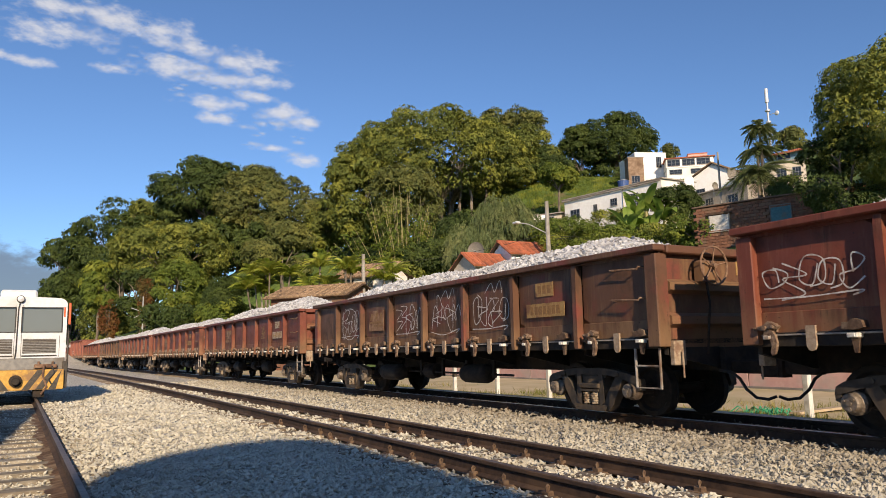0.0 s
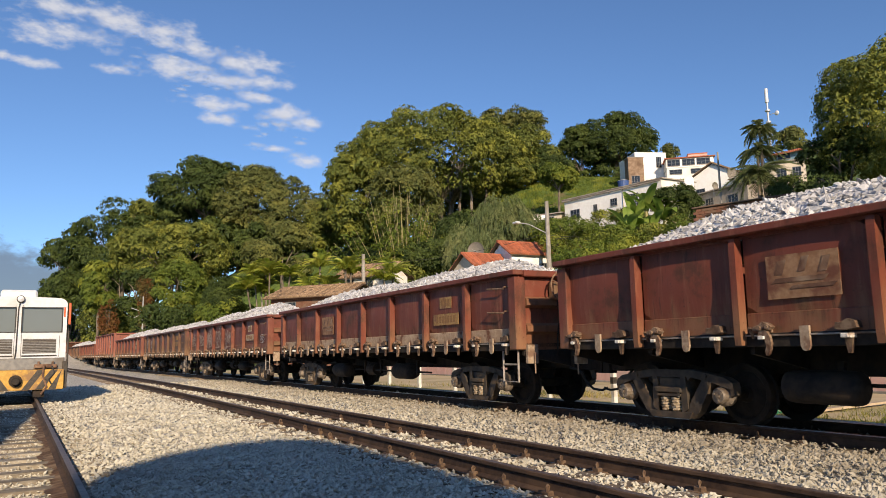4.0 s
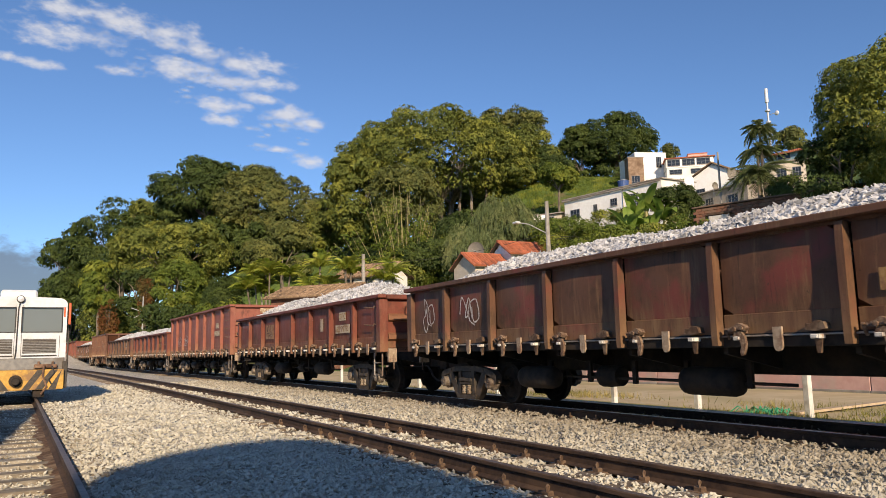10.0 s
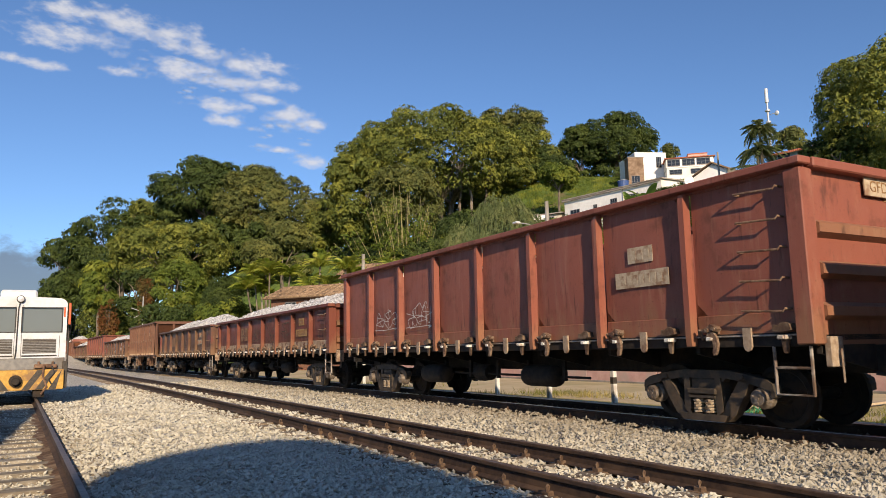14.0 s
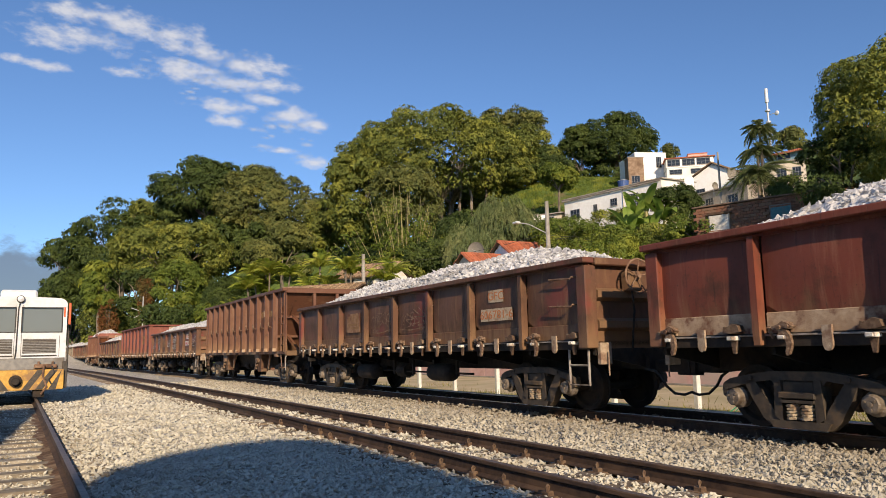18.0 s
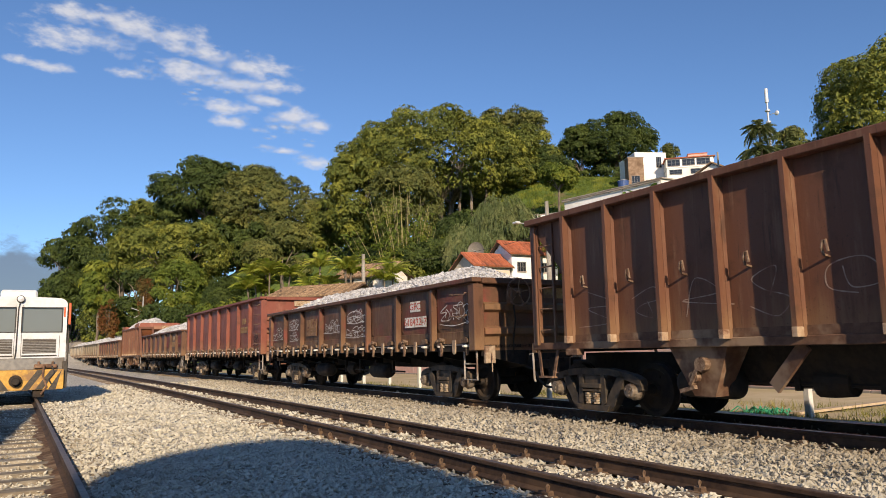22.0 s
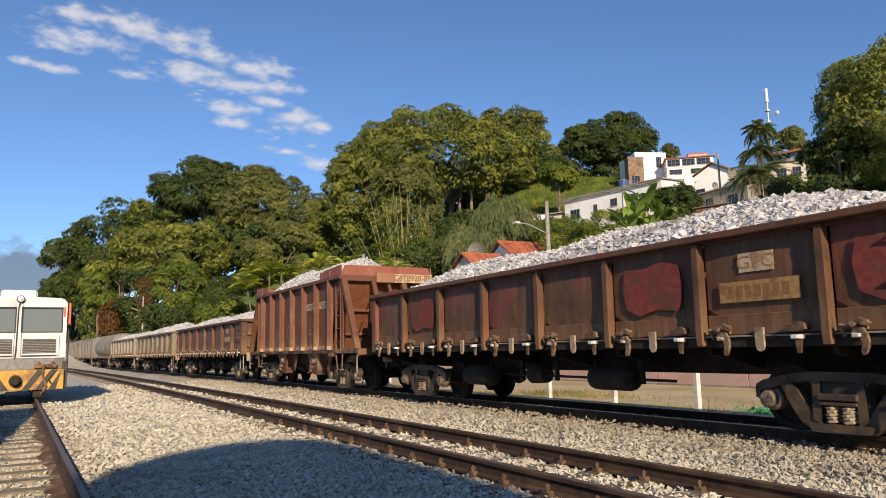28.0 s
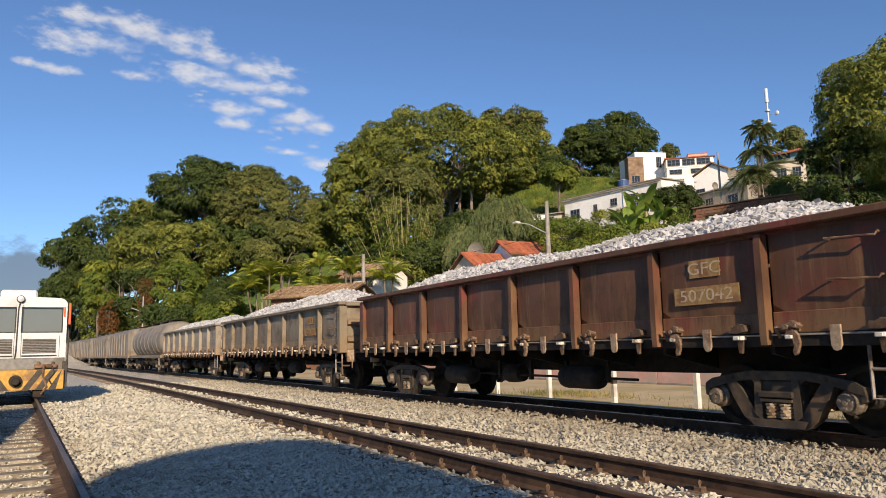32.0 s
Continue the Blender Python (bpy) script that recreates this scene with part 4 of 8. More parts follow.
FACING = Matrix(((0, 0, -1, 0), (-1, 0, 0, 0), (0, 1, 0, 0), (0, 0, 0, 1)))  # text plane to the wagon's near side


def plate(w, name, y, z, width, high, mat, words="", ink=None, bars=0, x=-1.349):
    """A painted patch on the near side, with lettering or bars for what cannot be read."""
    p = part(name, Shape().box(-0.003, 0.003, -width / 2, width / 2, -high / 2, high / 2), mat, w, at=(x, y, z))
    if words:
        part("lettering", text_mesh(words, high * 0.95, ink, 0.0), None, p, at=Matrix.Translation((-0.0055, 0, -0.005)) @ FACING @ Matrix.Diagonal((1.3, 1.0, 1.0, 1.0)))
    if bars < 0:
        # the faded company mark, as plain slanted strokes
        for k, (u, v, l, t) in enumerate(((0.30, 0.10, 0.30, 0.055), (0.02, 0.12, 0.24, 0.05), (-0.22, 0.10, 0.26, 0.05), (0.05, -0.04, 0.62, 0.05), (-0.10, -0.12, 0.50, 0.04))):
            h = 0.16 if k < 3 else t
            q = Shape().prism([(-l * 0.25, -h / 2), (l * 0.1, -h / 2), (l * 0.25 - 0.1, h / 2), (-l * 0.1 - 0.1, h / 2)] if k < 3 else [(-l / 2, -h / 2), (l / 2, -h / 2), (l / 2 - 0.05, h / 2), (-l / 2 - 0.05, h / 2)], "x", -0.002, 0.0)
            part("slanted_mark", q, ink, p, at=(-0.004 - 0.001 * k, u * width / 0.85, v * high / 0.48))
    for i in range(max(0, bars)):
        bw = width * 0.8 / bars
        part("bar_mark", Shape().box(-0.005, -0.003, -bw * 0.38, bw * 0.38, -high * 0.3, high * 0.3), ink, p, at=(0, width * 0.4 - bw * (i + 0.5), 0))
    return p


GLYPHS = (((0.9, 0.7), (0.4, 1.0), (0.1, 0.6), (0.6, 0.4), (0.8, 0.1), (0.3, -0.1), (0.5, 0.5)),
          ((0.6, 0.9), (0.1, 0.7), (0.2, 0.1), (0.8, 0.0), (1.0, 0.6), (0.5, 0.8), (0.4, 0.2)),
          ((0.0, 0.1), (0.3, 0.9), (0.6, 0.2), (0.35, 0.3), (0.9, 0.95), (1.1, 0.3)),
          ((0.1, -0.1), (0.3, 1.1), (0.9, 0.6), (0.0, 0.4), (1.2, 0.2)),
          ((1.0, 1.0), (0.0, 0.5), (0.9, 0.45), (0.1, 0.0), (1.1, -0.15)))


def smooth_line(pts, n):
    """A rounded line through the given corners."""
    out, m = [], len(pts)
    for i in range(m - 1):
        p0, p1, p2, p3 = pts[max(0, i - 1)], pts[i], pts[i + 1], pts[min(m - 1, i + 2)]
        for k in range(n):
            t = k / n
            out.append(tuple(0.5 * (2 * b + (c - a) * t + (2 * a - 5 * b + 4 * c - d) * t * t + (3 * b - a - 3 * c + d) * t ** 3) for a, b, c, d in zip(p0, p1, p2, p3)))
    return out + [pts[-1]]


def scrawl(w, y, z, wide, high, seed, mat, thick=0.022, marks=5, ring=False, x0=-1.352):
    """Sprayed tag on one side panel: a row of interlaced letter-like strokes, a flourish and sometimes a ring."""
    r = random.Random(seed)
    lines = []
    step = wide / marks
    for k in range(marks):
        g = GLYPHS[r.randrange(len(GLYPHS))]
        if r.random() < 0.5:
            g = [(1 - gx, gz) for gx, gz in g]
        if r.random() < 0.5:
            g = [(gx, 1 - gz) for gx, gz in g]
        h = high * r.uniform(0.6, 1.0)
        lift, lean = r.uniform(-0.1, 0.12) * high, r.uniform(-0.1, 0.25)
        lines.append([((-wide / 2 + step * k) + step * 1.45 * (gx + lean * gz) + r.gauss(0, 0.012), lift - h / 2 + h * gz + r.gauss(0, 0.012)) for gx, gz in g])
    if marks > 2:
        lines.append([(-wide * 0.52, -high * 0.55), (0, -high * r.uniform(0.5, 0.7)), (wide * 0.55, -high * 0.5), (wide * 0.45, -high * 0.62)])
    if marks > 2 and r.random() < 0.5:
        lines.append([(-wide * 0.1, high * 0.5), (wide * 0.1, high * 0.78), (wide * 0.2, high * 0.5), (wide * 0.36, high * 0.82), (wide * 0.42, high * 0.45)])
    if ring:
        lines.append([(wide * 0.5 * math.cos(0.6 * i) * r.uniform(0.9, 1.05), high * 0.66 * math.sin(0.6 * i)) for i in range(12)])
    s = Shape()
    for q, line in enumerate(lines):
        pts = smooth_line([(-u, v) for u, v in line], 7)
        n, vs = len(pts), []
        for i, (u, v) in enumerate(pts):
            p, e = pts[max(0, i - 1)], pts[min(n - 1, i + 1)]
            t = Vector((e[0] - p[0], e[1] - p[1]))
            t = t.normalized() if t.length > 1e-6 else Vector((1, 0))
            k = thick / 2 * (0.75 + 0.4 * math.sin(i * 0.5 + q) ** 2)
            x = -0.0003 * (i % 5) - 0.0015 * q
            vs += [(x, u - t.y * k, v + t.x * k), (x, u + t.y * k, v - t.x * k)]
        s.add(vs, [(2 * i, 2 * i + 1, 2 * i + 3, 2 * i + 2) for i in range(n - 1)])
    part("graffiti", s, mat, w, "sprayed scribble", (x0, y, z))


def repaint(w, mat):
    for o in w.children_recursive:
        if o.type == "MESH" and o.data.materials and o.data.materials[0] is M["paint_red"]:
            o.material_slots[0].link = "OBJECT"
            o.material_slots[0].material = mat


def gondola(label, top, paint, load, plates=(), tags=(), brake=True, seed=0, dusty=False, board="", primer=()):
    """An open wagon with eight bays a side; y runs to its rear."""
    g, r = GONDOLA[top], random.Random(seed)
    w = thing("gondola_wagon", label, "freight wagon", group="wagons of the train")
    for side in (-1, 1):
        turn = 0 if side < 0 else 180
        for i in range(8):
            y = -6.5 + 1.625 * (i + 0.5)
            part("side_panel", g["panels"][r.randrange(5)], None, w, at=pose(side * 1.30, y, 0, 0, 0, turn))
            part("door_strip", g["strip"], None, w, "dust-caked drop-door edge", pose(side * 1.30, y, 0, 0, 0, turn))
            if side < 0:
                part("door_hook", g["hook"], None, w, at=(-1.30, y + 0.50, 0))
                part("white_stop", g["block"], None, w, "chipped white stop block", (-1.30, y + 0.50, 0))
                part("hinge_lug", g["lug"], None, w, "dusty drop-door lug", (-1.32, y + 0.02, 0))
                part("door_bracket", g["bracket"], None, w, at=(-1.30, y - 0.46, 0))
                part("white_stop", g["block"], None, w, "chipped white stop block", (-1.30, y - 0.46, 0))
        for i in range(1, 8):
            part("rib", g["rib"], None, w, at=pose(side * 1.30, -6.5 + 1.625 * i, 0, 0, 0, turn))
        part("top_rim", g["rim"], None, w, at=pose(side * 1.30, 0, 0, 0, 0, turn))
        part("sill_edge", g["sill_edge"], None, w, at=pose(side * 1.30, 0, 0, 0, 0, turn))
        part("side_sill", g["sill"], None, w, at=pose(side * 1.30, 0, 0, 0, 0, turn))
        for e in (-1, 1):
            part("corner_post", g["post"], None, w, at=pose(side * 1.30, e * 6.44, 0, 0, 0, 0 if e < 0 else 180))
    for e in (-1, 1):
        turn = 0 if e < 0 else 180
        part("end_wall", g["end"], None, w, at=pose(0, e * 6.44, 0, 0, 0, turn))
        part("end_rim", g["end_rim"], None, w, at=pose(0, e * 6.44, 0, 0, 0, turn))
        for k in range(2 if top < 2.6 else 3):
            part("end_beam", g["end_beam"], None, w, at=pose(0, e * 6.46, 1.35 + 0.45 * k, 0, 0, turn))
        part("corner_plate", g["step_plate"], None, w, at=pose(-1.05 * e if e < 0 else -1.05, e * 6.50, 0, 0, 0, turn))
    part("corner_plate", g["step_plate"], None, w, at=(-1.06, -6.52, 0))
    for e in (-1, 1):
        part("end_plate", Shape().box(0.25, 1.15, e * 6.465 - 0.006, e * 6.465 + 0.006, top - 0.36, top - 0.16), M["ochre_plate"], w, "faded number patch")
    part("wagon_floor", g["floor"], None, w)
    part("underframe", g["underframe"], None, w)
    for i in range(9):
        for turn in (0, 180):
            part("cross_bearer", g["cross_bearer"], None, w, at=pose(0, -6.44 + 1.61 * i, 0, 0, 0, turn))
    running_gear(w, (-4.70, 4.70), 6.5, 6.18)
    for k in range(2 if top < 2.6 else 5):
        part("grab_rail", GEAR["grab"], None, w, at=(-1.36, -5.95, top - 0.30 - (0.42 if top < 2.6 else 0.34) * k))
    if brake:
        low = 0.28 if top < 2.6 else 0.74
        brake_wheel(w, (-0.55, -6.75, top - low))
        part("brake_box", Shape().cbox(-0.13, 0.13, -0.18, 0.0, -0.20, 0.10, 0.02), M["paint_brown"], w, at=(-0.55, -6.50, top - low - 0.02))
        part("brake_chain", Shape().tube([(0, 0, 0), (0.02, -0.02, -0.35), (-0.02, 0.0, -0.7), (0.0, 0.05, -1.0)], 0.016, 5), M["steel_dark"], w, at=(-0.62, -6.66, top - low - 0.17))
    if load is not None:
        part("load_bed", HEAPS[load][0], None, w, "heaped white limestone")
        lumps = part("limestone_rubble", HEAPS[load][1], None, w, "broken white limestone lumps")
        lumps["kind"] = "stuff"
    repaint(w, M[paint])
    for p in plates:
        plate(w, *p)
    for y, z, wide, high, sd, *rest in tags:
        scrawl(w, y, z, wide, high, sd, M[rest[0]], rest[1], rest[2], rest[3])
    for i in primer:
        q = Shape().prism([(-0.50, -0.20), (-0.44, -0.31), (-0.10, -0.27), (0.22, -0.35), (0.47, -0.24), (0.52, 0.05), (0.46, 0.30), (0.12, 0.27), (-0.20, 0.36), (-0.48, 0.28), (-0.53, 0.02)], "x", -0.003, 0.003)
        part("primer_patch", q, M["primer"], w, "red primer patch", (-1.3475, bay(i), 1.76))
    if dusty:
        for o in w.children:
            if o.name.startswith("door_strip"):
                o.material_slots[0].link = "OBJECT"
                o.material_slots[0].material = M["dust_pale"]
    if board:
        p = part("end_board", Shape().cbox(0.0, 1.2, -0.02, 0.0, -0.11, 0.11, 0.004), M["buff_plate"], w, "buff number board", (-0.2, -6.50, top - 0.22))
        part("lettering", text_mesh(board, 0.19, M["brown_letter"], 0.0), None, p, at=Matrix.Translation((0.28, -0.022, -0.0)) @ Matrix.Rotation(math.pi / 2, 4, "X"))
        for i in range(4):
            part("bar_mark", Shape().box(-0.045, 0.045, -0.024, -0.02, -0.07, 0.07), M["brown_letter"], p, at=(0.62 + 0.14 * i, 0, 0))
    return w


def bay(i):
    """The middle of bay i, counted from the front end."""
    return -6.5 + 1.625 * (i + 0.5)


def number_plates(i, upper, lower, ink, back, top=1.95, readable=True, bars=7):
    y = bay(i)
    out = [("class_plate", y, top, 0.46, 0.22, M[back], upper if readable else "", M[ink], 0 if readable else 3)]
    out.append(("number_plate", y, top - 0.33, 0.98, 0.22, M[back], lower if readable else "", M[ink], 0 if readable else bars))
    return out


def logo_plate(i, back="ochre_plate"):
    return [("company_panel", bay(i), 1.74, 0.85, 0.48, M["faded_panel"], "", M["dusty_strip"] if back == "buff_plate" else M["brown_letter"], -1)]


def tags_on(bays, seed, high=0.38, mat="chalk", thick=0.017, marks=5, ring=False, wide=1.05, z=1.72):
    return [(bay(q), z, wide, high, seed + 7 * k, mat, thick, marks, ring) for k, q in enumerate(bays)]


def hopper(label, paint, half_len, top, bays, load, plates=(), over=0.9, deck=0.05, bogie=4.7, chutes=(-2.3, 2.5), seed=0, slant=False, tags=()):
    """A hopper wagon: ribbed sides over discharge chutes; the rim runs on past the ribs over sloped end sheets and open end frames.
    half_len: to the last rib; over: from there to the rim's end; deck: from there to the sill's end."""
    w = thing("hopper_wagon", label, "freight wagon", group="wagons of the train")
    pitch, ye, yd = 2 * half_len / bays, half_len + over, half_len + over + deck
    pm = Shape().box(0, 0.012, -pitch / 2, pitch / 2, 1.10, top - 0.08).mesh("side_panel", M["paint_red"])
    rb = Shape().prism([(-0.05, -0.03), (-0.16, -0.03), (-0.16, 0.03), (-0.05, 0.03)], "z", 1.08, top - 0.08)
    rb.prism([(0.0, -0.045), (-0.055, -0.035), (-0.055, 0.035), (0.0, 0.045)], "z", 1.08, top - 0.08)
    rm = rb.mesh("rib", M["paint_red"])
    nub = Shape().tube([(0.0, 0.0, -0.02), (-0.10, 0.0, 0.0), (-0.13, 0.0, 0.07), (-0.13, -0.02, 0.14), (-0.13, -0.05, 0.15), (-0.13, -0.07, 0.02)], 0.016, 6).mesh("rope_hook", M["hook_steel"])
    for side in (-1, 1):
        turn = 0 if side < 0 else 180
        for i in range(bays):
            part("side_panel", pm, None, w, at=pose(side * 1.30, -half_len + pitch * (i + 0.5), 0, 0, 0, turn))
            if side < 0 and not slant:
                part("rope_hook", nub, None, w, at=(-1.30, -half_len + pitch * (i + 0.62), 1.92))
        for i in range(bays + 1):
            part("rib", rm, None, w, at=pose(side * 1.30, -half_len + pitch * i, 0, 0, 0, turn))
        part("top_rim", Shape().cbox(-0.14, 0.06, -ye - 0.04, ye + 0.04, top - 0.10, top, 0.012), M["paint_red"], w, at=pose(side * 1.30, 0, 0, 0, 0, turn))
        part("side_sill", Shape().cbox(-0.03, 0.05, -yd, yd, 0.99, 1.10, 0.01), M["dusty_strip"], w, at=pose(side * 1.30, 0, 0, 0, 0, turn))
    fall = 1.08
    for e in (-1, 1):
        y = e * ye
        # the sloped end sheet, from the rim's end inwards to the floor, with cross stiffeners and gussets under it
        foot = (top - 0.10 - 1.04) / fall
        sl = Shape().prism([(y, top - 0.10), (y - e * foot, 1.04), (y - e * (foot + 0.02), 1.06), (y - e * 0.02, top - 0.08)], "x", -1.29, 1.29)
        # The slanted wagon's sheet takes the orange brightened to look sunlit.
        part("slope_sheet", sl, M["paint_sunlit" if slant else "paint_hopper"], w)
        for x in (-1.296, 1.284):
            part("side_gusset", Shape().prism([(e * half_len, top - 0.08), (y, top - 0.08), (y, top - 0.16), (e * half_len, top - 0.12 - over * fall)], "x", x, x + 0.012), M["paint_red"], w)
        for k, drop in enumerate((0.78, 1.42)):
            yy = y - e * drop / fall
            part("stiffener", Shape().cbox(-1.27, 1.27, yy - 0.02 + e * 0.02, yy + 0.10 + e * 0.02, top - 0.16 - drop, top - 0.08 - drop, 0.008), M["paint_red"], w)
            for x in (-1.0, -0.35, 0.35, 1.0):
                part("sheet_rib", Shape().prism([(yy + e * 0.04, top - 0.12 - drop), (yy + e * (0.04 + 0.5 / fall), top - 0.12 - drop + 0.42), (yy + e * 0.1, top - 0.12 - drop + 0.02)], "x", x - 0.012, x + 0.012), M["paint_red"], w)
        part("end_rim", Shape().cbox(-1.30, 1.30, y - 0.06, y + 0.06, top - 0.16, top + 0.002, 0.012), M["paint_red"], w)
        part("end_sill", Shape().cbox(-1.32, 1.32, e * yd - 0.06, e * yd + 0.06, 0.94, 1.10, 0.012), M["paint_brown"], w)
        part("deck_plate", Shape().cbox(-1.26, 1.26, min(e * half_len, e * yd), max(e * half_len, e * yd), 0.96, 1.0, 0.006), M["steel_dark"], w)
        for x in (-1.30, 1.30):
            post = Shape().cbox(x - 0.06, x + 0.06, y - 0.02 - e * 0.10, y + 0.02 - e * 0.10, 1.06, top - 0.10, 0.006).cbox(x - 0.02 * (1 if x < 0 else -1) - 0.012, x - 0.02 * (1 if x < 0 else -1) + 0.012, y - 0.09 - e * 0.06, y + 0.09 - e * 0.06, 1.06, top - 0.10, 0.004)
            part("end_post", post, M["paint_red"], w)
            ld = Shape().cbox(x - 0.025, x + 0.025, y - 0.02 - e * 0.52, y + 0.02 - e * 0.52, 1.02, top - 0.12, 0.005)
            ladder = part("ladder", ld, M["paint_red"], w)
            rung = Shape().bar((x, y - e * 0.52, 0), (x, y - e * 0.10, 0), 0.013, 6).mesh("rung", M["fitting"])
            for k in range(5):
                part("rung", rung, None, ladder, at=(0, 0, 1.3 + 0.34 * k))
            st = Shape().beam((x, y - e * 0.56, 1.02), (x, y - e * 0.42, 0.56), 0.02, 0.055).beam((x, y - e * 0.06, 1.02), (x, y - e * 0.12, 0.56), 0.02, 0.055).beam((x, y - e * 0.44, 0.56), (x, y - e * 0.10, 0.56), 0.10, 0.03)
            part("stirrup_step", st, M["fitting"], w)
            part("corner_casting", Shape().cbox(x - 0.07, x + 0.07, e * half_len - 0.14, e * half_len + 0.14, 0.90, 1.0, 0.012), M["fitting"], w)
        if slant:
            for x, t in ((-1.30, 0.15), (-0.45, 0.12), (0.0, 0.08), (0.45, 0.15), (1.30, 0.12)):
                part("end_strut", Shape().beam((x, e * (yd - 0.02), 1.08), (x, y + e * 0.02, top - 0.10), t, t * 0.7), M["paint_red"], w)
            part("raised_board", Shape().prism([(-1.36, top), (1.36, top), (1.26, top + 0.27), (-1.26, top + 0.27)], "y", y + e * 0.0, y + e * 0.04), M["paint_bright"], w, "raised red end board")
            for x in (-1.36, 1.36):
                part("raised_board", Shape().prism([(y + e * 0.04, top), (y + e * 0.0, top + 0.27), (y - e * 1.30, top + 0.22), (y - e * 1.62, top)], "x", x - 0.02, x + 0.02), M["paint_bright"], w, "raised red side board")
                for k in (0.75, 1.4):
                    part("board_stay", Shape().prism([(y - e * (k - 0.03), top), (y - e * (k + 0.03), top), (y - e * (k + 0.03), top + 0.2), (y - e * (k - 0.03), top + 0.2)], "x", min(x, x * 1.05), max(x, x * 1.05)), M["paint_red"], w)
            nb = part("number_board", Shape().box(-0.78, 0.78, -0.004, 0.004, -0.12, 0.12), M["buff_plate"], w, "buff number board", (0.55 if e < 0 else -0.55, y + e * 0.13, top - 0.06))
            if e < 0:
                part("lettering", text_mesh("HAC618928-8E", 0.235, M["brown_letter"], 0.006), None, nb, at=Matrix.Translation((0, -0.006, 0)) @ Matrix.Rotation(math.pi / 2, 4, "X"))
                part("bent_plate", Shape().prism([(-0.95, -0.03), (-0.42, -0.10), (-0.42, -0.08), (-0.95, -0.01)], "z", -0.13, 0.13), M["paint_bright"], nb, "bent red plate over the board")
        else:
            for x in (-0.35, 0.45):
                part("end_post", Shape().cbox(x - 0.05, x + 0.05, y - 0.05, y + 0.05, 1.06, top - 0.14, 0.008), M["paint_red"], w)
            for x in (-0.85, 0.9):
                part("end_strut", Shape().beam((x, y - e * 0.72, top - 0.86), (x + 0.45, y - e * 0.05, 1.55), 0.09, 0.09), M["paint_red"], w)
                part("end_strut", Shape().beam((x, y - e * 1.3, top - 1.5), (x + 0.2, y - e * 0.6, 1.08), 0.09, 0.09), M["paint_red"], w)
        part("grab_rail", Shape().tube([(-1.33, e * yd + e * 0.1, 0.92), (-1.33, e * yd + e * 0.02, 0.94), (-1.33, e * yd, 0.52), (-1.31, e * yd, 0.48)], 0.018, 6), M["sill_steel"], w)
    yb = -yd + (0.34 if slant else 0.06)
    bx = -0.30 if slant else 0.05
    part("brake_stand", Shape().cbox(bx - 0.08, bx + 0.08, yb, yb + 0.14, 1.0, 2.05, 0.012).cbox(bx - 0.38, bx - 0.10, yb + 0.02, yb + 0.30, 1.75, 2.35, 0.02), M["paint_brown"], w)
    housing = part("brake_housing", Shape().turned([(-0.10, 0.0), (-0.12, 0.10), (-0.05, 0.24), (0.10, 0.26), (0.12, 0.0)], n=16), M["steel_dark"], w, "black hand brake housing", pose(bx + 0.05, yb, 2.12, 0, 0, 90))
    brake_wheel(w, (bx + 0.1, yb - 0.22, 2.14))
    link = Shape()
    for i in range(6):
        c, t = Vector((0, 0, -0.095 * i)), 0 if i % 2 else 1
        ring = [c + Vector((0.035 * math.cos(q) * (1 - t), 0.035 * math.cos(q) * t, 0.065 * math.sin(q))) for q in (math.pi / 4 * j for j in range(9))]
        link.tube(ring, 0.012, 5)
    part("brake_chain", link, M["fitting"], w, at=(bx + 0.05, yb - 0.05, 1.82))
    part("underframe", Shape().cbox(-0.24, 0.24, -yd, yd, 0.60, 0.92, 0.015), M["steel_dark"], w)
    part("wagon_floor", Shape().box(-1.26, 1.26, -half_len + 1.4, half_len - 1.4, 1.02, 1.06), M["steel_dark"], w)
    for y in chutes:
        for sx in (-1, 1):
            x = sx * 1.05
            ch = Shape().add([(x - 0.2, y - 0.46, 1.0), (x + 0.2, y - 0.46, 1.0), (x + 0.2, y + 0.46, 1.0), (x - 0.2, y + 0.46, 1.0),
                              (x - 0.12, y - 0.16, 0.38), (x + 0.12, y - 0.16, 0.38), (x + 0.12, y + 0.16, 0.38), (x - 0.12, y + 0.16, 0.38)],
                             [(0, 1, 2, 3), (7, 6, 5, 4), (0, 4, 5, 1), (1, 5, 6, 2), (2, 6, 7, 3), (3, 7, 4, 0)])
            chute = part("discharge_chute", ch, M["dusty_strip"], w, "dusty triangular discharge chute")
            o = x + sx * 0.17
            gear = Shape().bar((o, y - 0.08, 0.78), (o + sx * 0.10, y - 0.08, 0.78), 0.09, 10).bar((o, y + 0.06, 0.62), (o + sx * 0.08, y + 0.06, 0.62), 0.07, 10)
            gear.beam((o + sx * 0.06, y - 0.10, 0.86), (o + sx * 0.06, y + 0.10, 0.52), 0.07, 0.05).beam((o + sx * 0.05, y + 0.05, 0.50), (o + sx * 0.05, y + 0.28, 0.44), 0.06, 0.05)
            part("gate_gear", gear, M["hook_steel"], chute, "worn chute gate gear")
            part("chute_brace", Shape().beam((sx * 1.22, y - 1.45, 1.0), (sx * 1.15, y - 0.98, 0.52), 0.04, 0.16), M["dusty_strip"], w)
